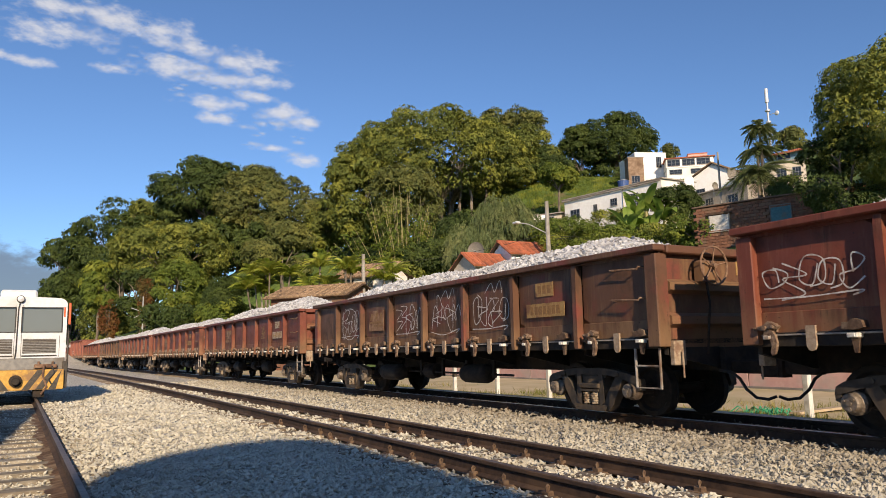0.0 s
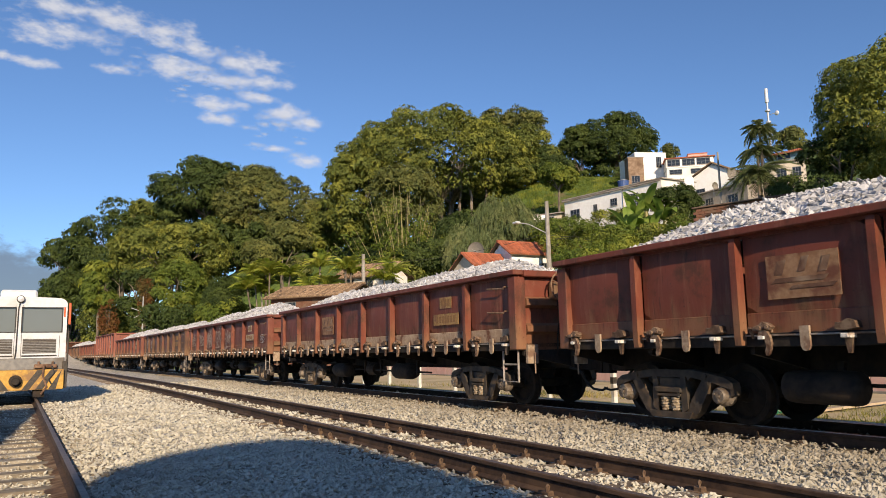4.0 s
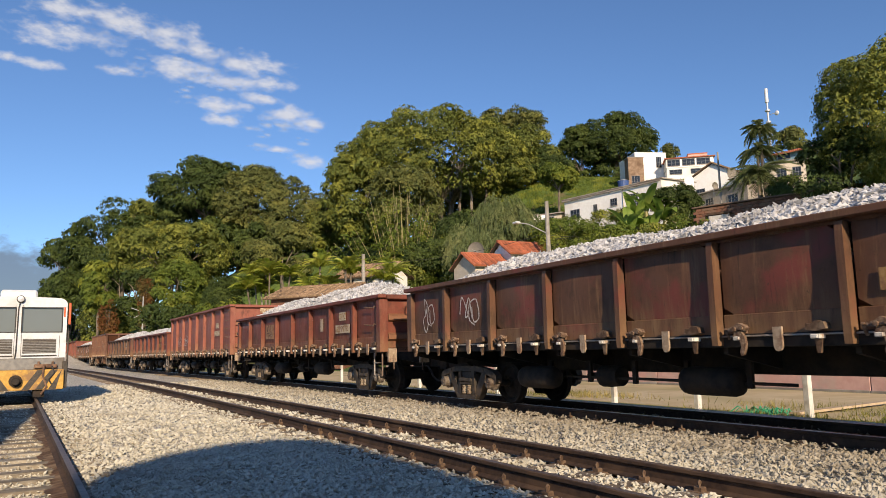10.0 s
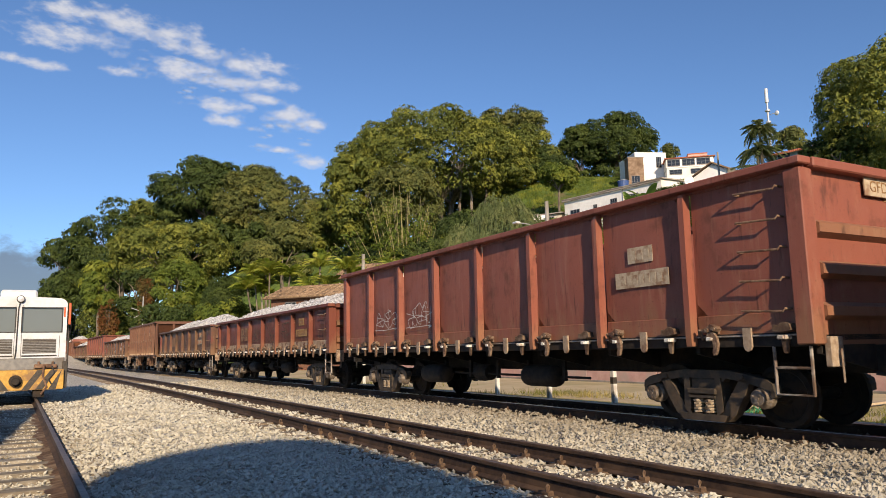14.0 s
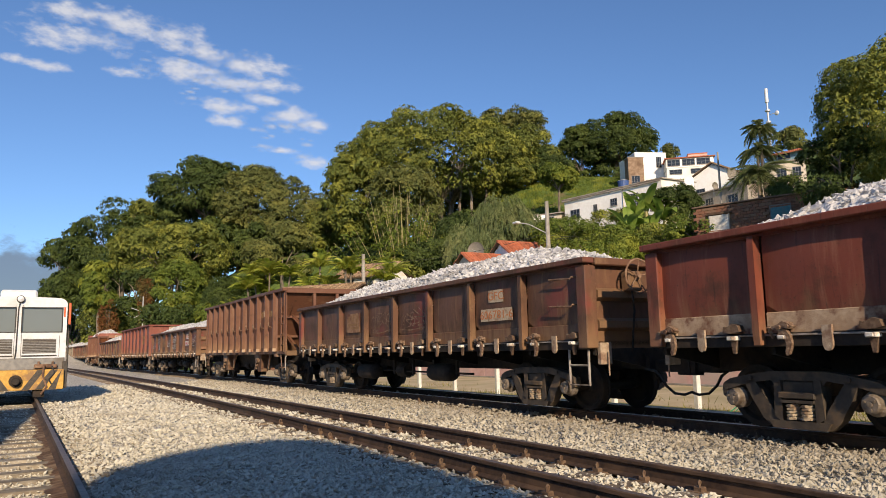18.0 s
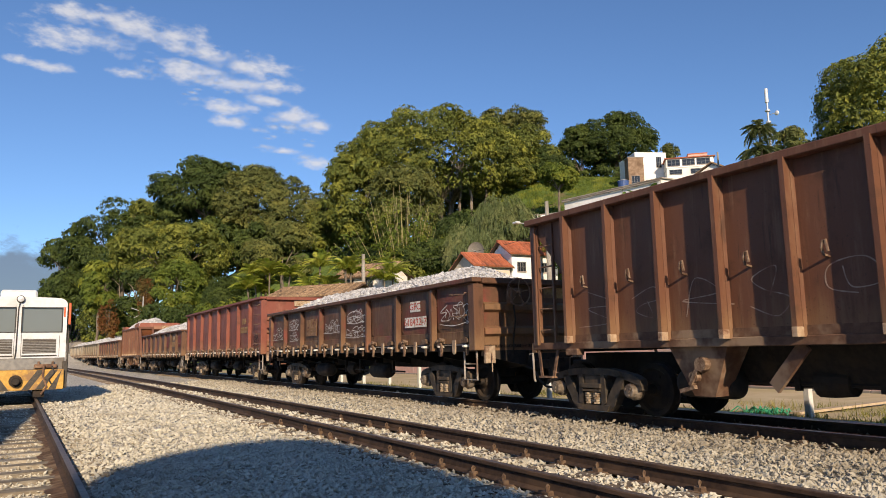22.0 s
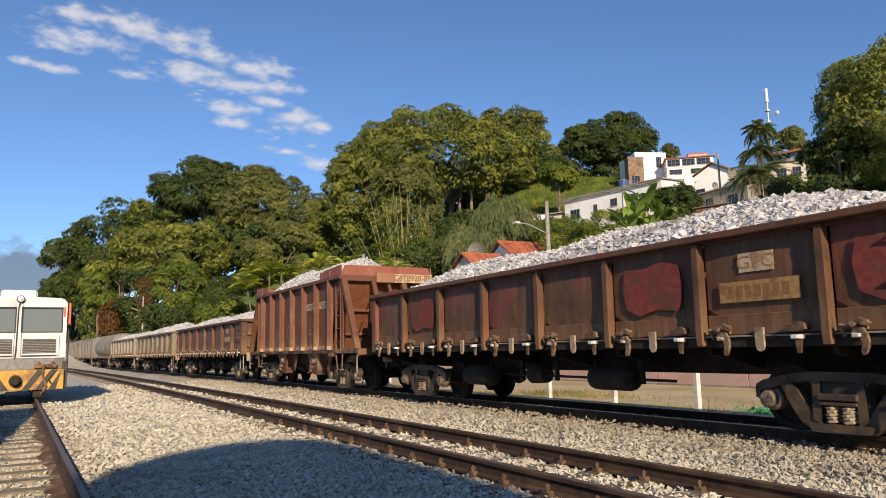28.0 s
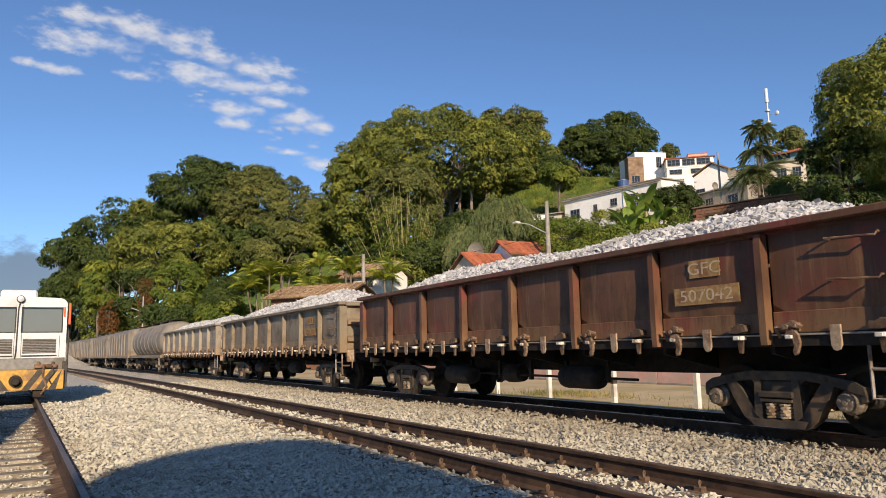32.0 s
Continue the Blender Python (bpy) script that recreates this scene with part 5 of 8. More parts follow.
    part("hopper_pocket", Shape().add([(-0.8, -half_len + 1.5, 1.0), (0.8, -half_len + 1.5, 1.0), (0.8, half_len - 1.5, 1.0), (-0.8, half_len - 1.5, 1.0), (-0.6, -half_len + 2.0, 0.5), (0.6, -half_len + 2.0, 0.5), (0.6, half_len - 2.0, 0.5), (-0.6, half_len - 2.0, 0.5)],
                                     [(0, 1, 2, 3), (7, 6, 5, 4), (0, 4, 5, 1), (1, 5, 6, 2), (2, 6, 7, 3), (3, 7, 4, 0)]), M["steel_dark"], w)
    running_gear(w, (-bogie, bogie), yd, None)
    if load:
        bed, lumps = heap_mesh(2 * ye - 0.2, 1.22, top - 0.12, load, seed + 40, 1.7)
        part("load_bed", bed, None, w, "heaped white limestone")
        part("limestone_rubble", lumps, None, w, "broken white limestone lumps")["kind"] = "stuff"
    repaint(w, M[paint])
    for p in plates:
        plate(w, *p)
    for k, (y, z, wide, high, mat, thick, marks) in enumerate(tags):
        scrawl(w, y, z, wide, high, seed + 300 + 3 * k, M[mat], thick, marks, x0=-1.303)
    foot = Shape().box(-0.012, 0.0, -pitch / 2 + 0.05, pitch / 2 - 0.05, 1.102, 1.205).mesh("dusty_foot", M["dust_pale"] if slant else M["dusty_strip"])
    end = Shape().cbox(-0.166, -0.05, -0.036, 0.036, 1.08, 1.19, 0.006).mesh("dusty_rib_end", M["dust_pale"])
    for i in range(bays):
        part("dusty_foot", foot, None, w, "pale dust caked along the foot", (-1.30, -half_len + pitch * (i + 0.5), 0))
    for i in range(bays + 1):
        part("dusty_rib_end", end, None, w, "pale dusty rib end", (-1.30, -half_len + pitch * i, 0))
    return w


def covered_hopper(label, round_body, paint, half_len=5.9):
    """A dust-grey cement wagon: a barrel body, or a straight-sided one with an arched roof."""
    w = thing("cement_wagon", label, "freight wagon", group="wagons of the train")
    if round_body:
        out = [(1.28 * math.cos(t), 1.95 + 1.18 * math.sin(t)) for t in (2 * math.pi * i / 28 for i in range(28))]
    else:
        out = [(-1.32, 1.05), (-1.32, 2.70), (-1.22, 2.92), (-0.85, 3.10), (0.0, 3.20), (0.85, 3.10), (1.22, 2.92), (1.32, 2.70), (1.32, 1.05)]
    b = Shape()
    n = len(out)
    ys = [(-half_len, 0.80), (-half_len + 0.25, 0.96), (-half_len + 0.6, 1.0), (half_len - 0.6, 1.0), (half_len - 0.25, 0.96), (half_len, 0.80)]
    vs = [(x * k, y, 1.95 + (z - 1.95) * (k if round_body else 1)) for y, k in ys for x, z in out]
    fs = [(i * n + j, i * n + (j + 1) % n, (i + 1) * n + (j + 1) % n, (i + 1) * n + j) for i in range(len(ys) - 1) for j in range(n)]
    b.add(vs, fs + [tuple(range(n)), tuple(range(len(vs) - 1, len(vs) - n - 1, -1))])
    part("body", b, M["paint_red"], w, smooth=round_body)
    for i in range(1, 8):
        y = -half_len + 2 * half_len * i / 8
        if round_body:
            rg = Shape()
            o2 = [(x * 1.018, 1.95 + (z - 1.95) * 1.018) for x, z in out]
            rg.prism(o2, "y", y - 0.035, y + 0.035)
            part("band", rg, M["paint_red"], w)
        else:
            for s in (-1, 1):
                part("rib", Shape().cbox(s * 1.32 - 0.06, s * 1.32 + 0.06, y - 0.05, y + 0.05, 1.05, 2.74, 0.01), M["paint_red"], w)
    for y in (-half_len * 0.55, 0.0, half_len * 0.55):
        part("hatch", Shape().bar((0, y, 3.12), (0, y, 3.30), 0.32, 16), M["paint_red"], w)
        part("discharge_chute", Shape().add([(-0.9, y - 1.2, 1.08), (0.9, y - 1.2, 1.08), (0.9, y + 1.2, 1.08), (-0.9, y + 1.2, 1.08), (-0.25, y - 0.3, 0.45), (0.25, y - 0.3, 0.45), (0.25, y + 0.3, 0.45), (-0.25, y + 0.3, 0.45)],
                                            [(0, 1, 2, 3), (7, 6, 5, 4), (0, 4, 5, 1), (1, 5, 6, 2), (2, 6, 7, 3), (3, 7, 4, 0)]), M["paint_red"], w)
    part("walkway", Shape().cbox(-0.35, 0.35, -half_len + 0.3, half_len - 0.3, 3.22, 3.26, 0.005), M["steel_dark"], w)
    for s in (-1, 1):
        part("side_sill", Shape().cbox(s * 1.26 - 0.07, s * 1.26 + 0.07, -half_len - 0.5, half_len + 0.5, 0.90, 1.08, 0.01), M["paint_red"], w)
    part("underframe", Shape().cbox(-0.24, 0.24, -half_len - 0.5, half_len + 0.5, 0.60, 0.92, 0.015), M["steel_dark"], w)
    running_gear(w, (-4.4, 4.4), half_len + 0.5, half_len)
    repaint(w, M[paint])
    return w


def make_train():
    """The rake in order from its front; each with the place of its middle at the start."""
    put = TRAIN.append
    rust = "rust-brown gondola wagon heaped with limestone"
    blank = lambda top=1.95: number_plates(1, "", "", "brown_letter", "ochre_plate", top, False)
    thick = dict(mat="chalk_faded", thick=0.05)
    put((gondola(rust + ", pale graffiti on its side", 2.35, "paint_red", 0, (), tags_on((5, 6, 7), 1), seed=1), -0.98))
    put((gondola(rust + ", scribbled panels and faded plates", 2.35, "paint_patchy", 0, blank() + logo_plate(5), tags_on((2, 3, 4), 20, 0.6) + tags_on((6,), 24, 0.6, ring=True), seed=2), 13.33))
    put((gondola(rust + ", with buff number patches", 2.35, "paint_red", 1, number_plates(1, "GFC", "640191", "ochre_plate", "buff_plate") + logo_plate(5, "buff_plate"), tags_on((2,), 33, 0.3, "ochre_plate", 0.03, 3, False, 0.4), seed=3), 27.67))
    put((gondola(rust + ", worn panel, dusty foot", 2.35, "paint_red", 0, logo_plate(5, "buff_plate") + blank(), (), seed=4, dusty=True), 41.86))
    put((gondola(rust + ", broad graffiti along the whole side", 2.35, "paint_red", 1, number_plates(1, "", "", "brown_letter", "buff_plate", readable=False),
                 tags_on((0,), 44, 0.22, "chalk", 0.018, 4, True, 0.45, 1.55) + tags_on((7, 6), 45, 0.5, **thick) + tags_on((5,), 47, 0.55, "chalk_faded", 0.06, 7) + tags_on((5,), 49, 0.6, "chalk_faded", 0.06, 6) + tags_on((4, 3), 51, 0.75, **thick), seed=5), 56.33))
    put((gondola("dark weathered gondola wagon heaped with white limestone", 2.35, "paint_patchy", 0, blank(), tags_on((6,), 52, 0.62, "chalk", 0.03, 2, False, 0.55) + tags_on((7,), 55, 0.6, "chalk", 0.026, 2, False, 0.4), seed=6), 70.58))
    put((gondola(rust + ", with a peeling company panel", 2.35, "paint_red", 1, logo_plate(5, "buff_plate") + number_plates(1, "GFC", "639970", "ochre_plate", "buff_plate") + [("paint_patch", bay(2) - 0.1, 1.78, 0.2, 0.36, M["buff_plate"])], (), seed=7), 85.01))
    put((gondola("tall salmon-red open wagon with nothing above its rim", 3.02, "paint_bright", None, number_plates(1, "", "", "buff_plate", "buff_plate", 2.25, False), tags_on((5, 6), 61), brake=False, seed=8, board="GFD"), 99.17))
    put((gondola("dark red gondola wagon heaped with limestone, black scrawls on its side", 2.35, "paint_red", 0, blank() + logo_plate(5, "buff_plate"), tags_on((4,), 65, 0.4, "bracket_steel", 0.028, 3, False, 0.8) + tags_on((3, 2), 67, 0.7, "bracket_steel", 0.035, 2, False, 0.8), seed=9, dusty=True), 113.23))
    put((gondola(rust + ", with buff number patches in orange", 2.35, "paint_patchy", 1, number_plates(1, "GFC", "606781-6", "orange_letter", "buff_plate") + logo_plate(5), tags_on((3, 4), 71, 0.42, "fitting", 0.022), seed=10), 127.5))
    put((hopper("dusty brown ribbed hopper wagon, empty", "paint_hopper", 4.75, 3.12, 10, 0.0, [("paint_band", -3.33, 2.37, 0.80, 0.19, M["ochre_plate"], "", M["brown_letter"], 4, -1.303), ("paint_band", -3.80, 2.37, 0.062, 0.20, M["buff_plate"], "", None, 0, -1.464), ("paint_band", -4.28, 2.37, 0.80, 0.19, M["ochre_plate"], "", None, 0, -1.303)],
                over=0.95, deck=0.05, bogie=4.7, chutes=(-2.3, 2.45), tags=[(4.28 - 0.95 * k, 1.6, 0.45, 0.55, "chalk_faded", 0.014, 1) for k in range(6)]), 141.28))
    put((gondola(rust + ", graffiti and red-lettered plates", 2.35, "paint_patchy", 0, number_plates(1, "GFC", "618422-7", "red_letter", "white_mark") + logo_plate(5, "ochre_plate"), tags_on((7,), 83, 0.28, z=1.62) + tags_on((6,), 84, 0.24, "chalk", 0.016, 5, True, 0.8, 1.86) + tags_on((6,), 85, 0.2, "chalk", 0.016, 3, False, 0.7, 1.5) + tags_on((4,), 86, 0.26, "chalk", 0.017, 7, False, 1.15, 1.68) + tags_on((3,), 88, 0.24, "chalk", 0.02, 5, True, 1.0, 1.88) + tags_on((3,), 93, 0.2, "chalk", 0.018, 5, False, 1.25, 1.5) + tags_on((0,), 95, 0.35), seed=11), 155.23))
    put((gondola("tall salmon-brown open wagon with a hand brake wheel", 3.02, "paint_salmon", None, number_plates(1, "", "", "brown_letter", "ochre_plate", 2.25, False), tags_on((0,), 91, 0.3, "steel_dark", 0.02, 4, False, 0.6, 1.5), seed=12, board="GRO"), 169.2))
    put((gondola(rust + ", red primer patches", 2.35, "paint_patchy", 1, [("class_plate", bay(1), 1.95, 0.46, 0.22, M["buff_plate"], "GFC", M["ochre_plate"]), ("number_plate", bay(1), 1.62, 1.05, 0.24, M["ochre_plate"], "", M["brown_letter"], 7)], (), seed=13, primer=(0, 2, 6)), 183.44))
    stencil = lambda y, wide, words, x: ("number_plate", y, 2.35, wide, 0.20, M["buff_plate"], words, M["black_paint"], 0, x)
    put((hopper("rusty orange-brown hopper wagon heaped high with limestone", "paint_orange", 3.2, 3.06, 6, 0.84, [stencil(-1.60, 0.94, "HAC61", -1.304), stencil(-2.133, 0.058, "8", -1.464), stencil(-2.66, 0.94, "928-8E", -1.304)],
                over=0.8, deck=0.95, bogie=3.3, chutes=(-1.5, 1.4), seed=2, slant=True, tags=[(-1.60, 1.62, 0.5, 0.7, "chalk_faded", 0.04, 2), (-0.53, 1.72, 0.32, 0.65, "chalk_faded", 0.035, 1), (0.53, 1.6, 0.32, 0.6, "chalk_faded", 0.035, 1), (1.60, 1.6, 0.4, 0.5, "chalk_faded", 0.04, 2)]), 196.0))
    put((gondola(rust + ", with worn number patches", 2.35, "paint_patchy", 0, number_plates(1, "GFC", "507042", "buff_plate", "ochre_plate"), (), seed=14), 208.41))
    put((gondola("grey-brown gondola wagon heaped with white limestone", 2.35, "paint_grey", 1, number_plates(1, "", "", "brown_letter", "ochre_plate", readable=False), (), seed=15), 222.75))
    put((gondola("pale cement-dusted gondola wagon heaped with limestone", 2.35, "paint_pale", 0, (), (), brake=False, seed=16), 236.85))
    put((covered_hopper("pale dust-grey barrel-bodied cement wagon", True, "paint_cement"), 250.9))
    y = 264.2
    box = covered_hopper("pale grey straight-sided covered cement wagon", False, "paint_cement")
    put((box, y))
    for i in range(9):
        y += 13.1
        put((copy_thing(box, pose(0, 0, 0)), y))
    for w, y in TRAIN:
        w.matrix_basis = on_track(y)


make_train()


# ---- the white inspection railcar on the siding ----
def railcar():
    y0 = 21.6
    x, slope = siding_at(y0)
    w = thing("inspection_railcar", "white inspection railcar with a yellow and black striped buffer beam", "railcar", (x + 0.052, y0, 0), turn=-math.degrees(math.atan(slope)))
    hw, ln, zb, zt = 1.105, 6.2, 1.04, 2.60
    # body with rounded roof edges, hollow behind the front windows
    prof = [(-hw, zb), (-hw, zt - 0.14), (-hw + 0.05, zt - 0.05), (-hw + 0.16, zt), (0, zt + 0.03), (hw - 0.16, zt), (hw - 0.05, zt - 0.05), (hw, zt - 0.14), (hw, zb)]
    part("body", Shape().prism(prof, "y", 0.12, ln), M["white_paint"], w)
    front = Shape()
    front.box(-hw, hw, 0.0, 0.12, zb, 1.70).box(-hw, hw, 0.0, 0.12, 2.35, zt - 0.14)
    front.prism([(-hw, zt - 0.14), (-hw + 0.05, zt - 0.05), (-hw + 0.16, zt), (0, zt + 0.03), (hw - 0.16, zt), (hw - 0.05, zt - 0.05), (hw, zt - 0.14)], "y", 0.0, 0.12)
    front.box(-hw, -hw + 0.10, 0.0, 0.12, 1.70, 2.35).box(-0.06, 0.06, 0.0, 0.12, 1.70, 2.35).box(hw - 0.10, hw, 0.0, 0.12, 1.70, 2.35)
    part("front_wall", front, M["white_paint"], w, "white front with two wide windows")
    for s in (-1, 1):
        a, b = sorted((s * 0.065, s * (hw - 0.105)))
        win = part("windscreen", Shape().cbox(a, b, 0.05, 0.07, 1.71, 2.34, 0.004), M["glass"], w, "tinted windscreen")
        fr = Shape()
        for q in ((a, b, 1.695, 1.718), (a, b, 2.332, 2.355), (a - 0.01, a + 0.014, 1.695, 2.355), (b - 0.014, b + 0.01, 1.695, 2.355)):
            fr.box(q[0], q[1], -0.012, 0.05, q[2], q[3])
        part("window_seal", fr, M["rubber"], win, "black rubber window seal")
        ga, gb = (0.115, 0.875) if s > 0 else (-0.875, -0.115)
        grille = part("grille", Shape().box(ga, gb, -0.006, 0.0, 1.16, 1.53), M["black_paint"], w, "grey radiator grille")
        gm = Shape().box(0, gb - ga, -0.016, -0.006, -0.010, 0.010).mesh("grille_slat", M["grey_paint"])
        for k in range(9):
            part("grille_slat", gm, None, grille, at=(ga, 0, 1.18 + k * 0.041))
        for xj, zj in ((0.08, 2.40), (0.95, 1.62)):
            part("panel_joint", Shape().box(s * xj - 0.004, s * xj + 0.004, -0.010, 0.0, 1.06, zj), M["black_paint"], w)
        part("sill_strip", Shape().cbox(min(s * 0.10, s * 0.90), max(s * 0.10, s * 0.90), -0.03, 0.0, 1.085, 1.115, 0.005), M["black_paint"], w)
        part("marker_lamp", Shape().cbox(s * (hw - 0.06) - 0.02, s * (hw - 0.06) + 0.02, -0.015, 0.0, 2.10, 2.36, 0.005), M["orange_paint"], w, "orange marker strip")
        mir = part("wing_mirror", Shape().bar((s * hw, 0.05, 2.35), (s * (hw + 0.10), -0.02, 2.35), 0.015, 6).bar((s * hw, 0.05, 1.72), (s * (hw + 0.10), -0.02, 1.72), 0.015, 6), M["black_paint"], w)
        part("mirror_back", Shape().cbox(s * (hw + 0.06) - 0.03, s * (hw + 0.06) + 0.03, -0.05, 0.0, 1.90, 2.47, 0.01), M["orange_paint"], mir, "orange mirror back")
        part("hand_rail", Shape().bar((s * (hw + 0.05), 0.03, 0.55), (s * (hw + 0.05), 0.03, 1.75), 0.022, 6), M["black_paint"], w)
        part("corner_step", Shape().cbox(s * hw - 0.06, s * hw + 0.06, -0.02, 0.35, 0.25, 0.95, 0.01), M["black_paint"], w)
    part("wiper_pipe", Shape().tube([(0.02, -0.02, 2.52), (-0.02, -0.03, 2.3), (-0.03, -0.03, 1.2), (-0.05, -0.03, 1.04)], 0.014, 6), M["black_paint"], w)
    part("headlamp", Shape().turned([(-0.05, 0.0), (-0.06, 0.085), (0.05, 0.10), (0.05, 0.0)], n=16), M["black_paint"], w, "round roof headlamp", pose(0.02, -0.04, 2.56, 0, 0, 90))
    part("lamp_glass", Shape().turned([(-0.01, 0.0), (0.0, 0.075), (0.02, 0.075), (0.02, 0.0)], n=16), M["galv"], w, at=pose(0.02, -0.105, 2.56, 0, 0, 90))
    part("roof_unit", Shape().cbox(-0.44, 0.40, 0.25, 1.9, zt - 0.02, zt + 0.22, 0.05), M["white_paint"], w, "white roof air unit")
    part("apron", Shape().cbox(-hw + 0.02, hw - 0.02, 0.02, 0.2, 0.74, 1.04, 0.01), M["grey_paint"], w, "grey lower front panel")
    beam = part("buffer_beam", Shape().cbox(-hw, hw - 0.02, -0.14, 0.0, 0.23, 0.745, 0.012), M["yellow"], w, "yellow and black striped buffer beam")
    n = 0
    for s in (-1, 1):
        for k in range(4):
            a = s * (0.14 + 0.30 * k)
            b, lo, hi = a + s * 0.17, 0.24, 0.735
            lean = s * 0.34
            lim = hw - 0.07
            pts = [(a + lean, hi), (b + lean, hi), (b, lo), (a, lo)] if s > 0 else [(a, lo), (b, lo), (b + lean, hi), (a + lean, hi)]
            pts = [(max(-lim, min(lim, px)), pz) for px, pz in pts]
            if abs(pts[0][0] - pts[1][0]) > 0.02 or abs(pts[2][0] - pts[3][0]) > 0.02:
                part("stripe", Shape().prism(pts, "y", -0.143 - 0.001 * n, -0.141), M["black_paint"], beam, "black diagonal stripe")
    part("draw_gear", Shape().turned([(-0.22, 0.0), (-0.22, 0.09), (-0.10, 0.10), (-0.10, 0.14), (0.0, 0.15), (0.0, 0.0)], n=16), M["steel_dark"], w, "round draw gear", pose(0.0, -0.14, 0.47, 0, 0, 90))
    part("air_pipe", Shape().tube([(0.62, -0.02, 0.86), (0.62, -0.16, 0.84), (0.60, -0.18, 0.6), (0.70, -0.16, 0.3), (0.58, -0.12, 0.12)], 0.028, 6), M["fitting"], w)
    part("pipe_bracket", Shape().cbox(0.40, 0.92, -0.08, 0.02, 0.78, 0.88, 0.015).bar((0.50, -0.05, 0.86), (0.50, -0.05, 0.95), 0.03, 8).bar((0.82, -0.05, 0.86), (0.82, -0.05, 0.95), 0.03, 8), M["fitting"], w)
    part("hose", Shape().tube([(0.80, -0.10, 0.82), (0.86, -0.16, 0.65), (0.74, -0.18, 0.5), (0.80, -0.16, 0.38)], 0.02, 6), M["rubber"], w)
    part("rail_guard", Shape().cbox(0.40, 0.66, -0.06, 0.02, 0.04, 0.30, 0.01), M["steel_dark"], w)
    part("rail_guard", Shape().cbox(-0.66, -0.40, -0.06, 0.02, 0.04, 0.30, 0.01), M["steel_dark"], w)
    part("chassis", Shape().cbox(-0.95, 0.95, 0.1, ln - 0.1, 0.45, 0.92, 0.02), M["steel_dark"], w)
    for yy in (1.2, 4.9):
        for s in (-1, 1):
            part("wheel", GEAR["wheel"], None, w, at=pose(s * 0.5335, yy, WHEEL_R, 0, 0, 0 if s < 0 else 180))
        part("axle", GEAR["wheelset"], None, w, at=(0, yy, WHEEL_R))


railcar()


def engine_shed():
    """An unseen block added behind the camera, shaped so that its shadow falls over the near ballast."""
    w = thing("engine_shed", "unseen tall arched block added to shade the near ballast", "shed", (-2.79, -8.8, -0.2))
    for x in (-1.42, 1.27):
        part("wall", Shape().box(x, x + 0.15, -9.0, 0.0, 0.0, 7.27), M["plaster_grey"], w)
    part("end_wall", Shape().box(-1.42, 1.42, -9.15, -9.0, 0.0, 7.27), M["plaster_grey"], w)
    part("front_wall", Shape().box(-1.27, 1.27, -0.2, -0.06, 3.76, 7.27), M["plaster_grey"], w)
    arch = [(1.5 * math.cos(math.pi * i / 16), 7.24 + 1.12 * math.sin(math.pi * i / 16)) for i in range(17)]
    part("roof", Shape().prism(arch, "y", -9.2, 0.05), M["roof_sheet"], w)
    for a, b in ((-1.27, -0.01), (0.01, 1.27)):
        part("door", Shape().cbox(a, b, -0.06, 0.0, 0.05, 3.75, 0.01), M["grey_paint"], w)


def store_shed():
    """An unseen block added beside the siding; its eave shades the track bed before the railcar."""
    w = thing("store_shed", "unseen eaved block added to shade the siding", "shed", (-2.94, 2.2, -0.2), turn=-4.0)
    part("wall", Shape().box(-2.6, -0.25, 0.0, 9.2, 0.0, 3.6), M["plaster_grey"], w)
    part("roof", Shape().prism([(-2.9, 3.5), (0.0, 3.85), (0.0, 4.0), (-2.9, 3.66)], "y", -0.2, 9.25), M["roof_sheet"], w)


engine_shed()
store_shed()


# ---- trees and plants ----
def limb(s, p, q, r0, r1, rng, steps=4, wob=0.12):
    """A tapering, slightly crooked limb; returns its end."""
    p, q = Vector(p), Vector(q)
    L = (q - p).length
    last = p
    for i in range(1, steps + 1):
        t = i / steps
        nxt = p.lerp(q, t) + Vector([rng.uniform(-wob, wob) * L * 0.3 * (1 - t) for _ in range(3)])
        s.bar(last, nxt, r0 + (r1 - r0) * (i - 1) / steps, 7, r0 + (r1 - r0) * t)
        last = nxt
    return last


def sprays(rng, centres, out, size, per):
    """Domed tufts of pointed leaves that turn to the light, one round each centre; returns vertices and faces."""
    n = len(centres) * per
    c, o = np.repeat(centres, per, 0), np.repeat(out, per, 0)
    axis = o * 0.7 + np.array([0, 0, 0.6])
    axis /= np.linalg.norm(axis, axis=1, keepdims=True) + 1e-9
    d = rng.normal(0, 1, (n, 3))
    d -= axis * (np.minimum(np.sum(d * axis, 1, keepdims=True), 0) * 1.5)
    d /= np.linalg.norm(d, axis=1, keepdims=True) + 1e-9
    p = c + d * (size * rng.uniform(0.7, 2.1, (n, 1))) * np.array([1.0, 1.0, 0.75])
    nrm = d * 0.55 + axis * 0.55 + rng.normal(0, 0.30, (n, 3))
    nrm /= np.linalg.norm(nrm, axis=1, keepdims=True) + 1e-9
    t = d - axis * 0.3 + np.array([0, 0, -0.35]) + rng.normal(0, 0.4, (n, 3))
    t -= nrm * np.sum(t * nrm, 1, keepdims=True)
    t /= np.linalg.norm(t, axis=1, keepdims=True) + 1e-9
    b = np.cross(nrm, t)
    L = size * rng.uniform(0.55, 1.1, (n, 1))
    v = np.stack([p - t * L * 0.7, p + b * L * 0.40 + nrm * L * 0.12, p + t * L, p - b * L * 0.40 + nrm * L * 0.12], 1).reshape(-1, 3)
    return v, np.arange(4 * n).reshape(-1, 4)


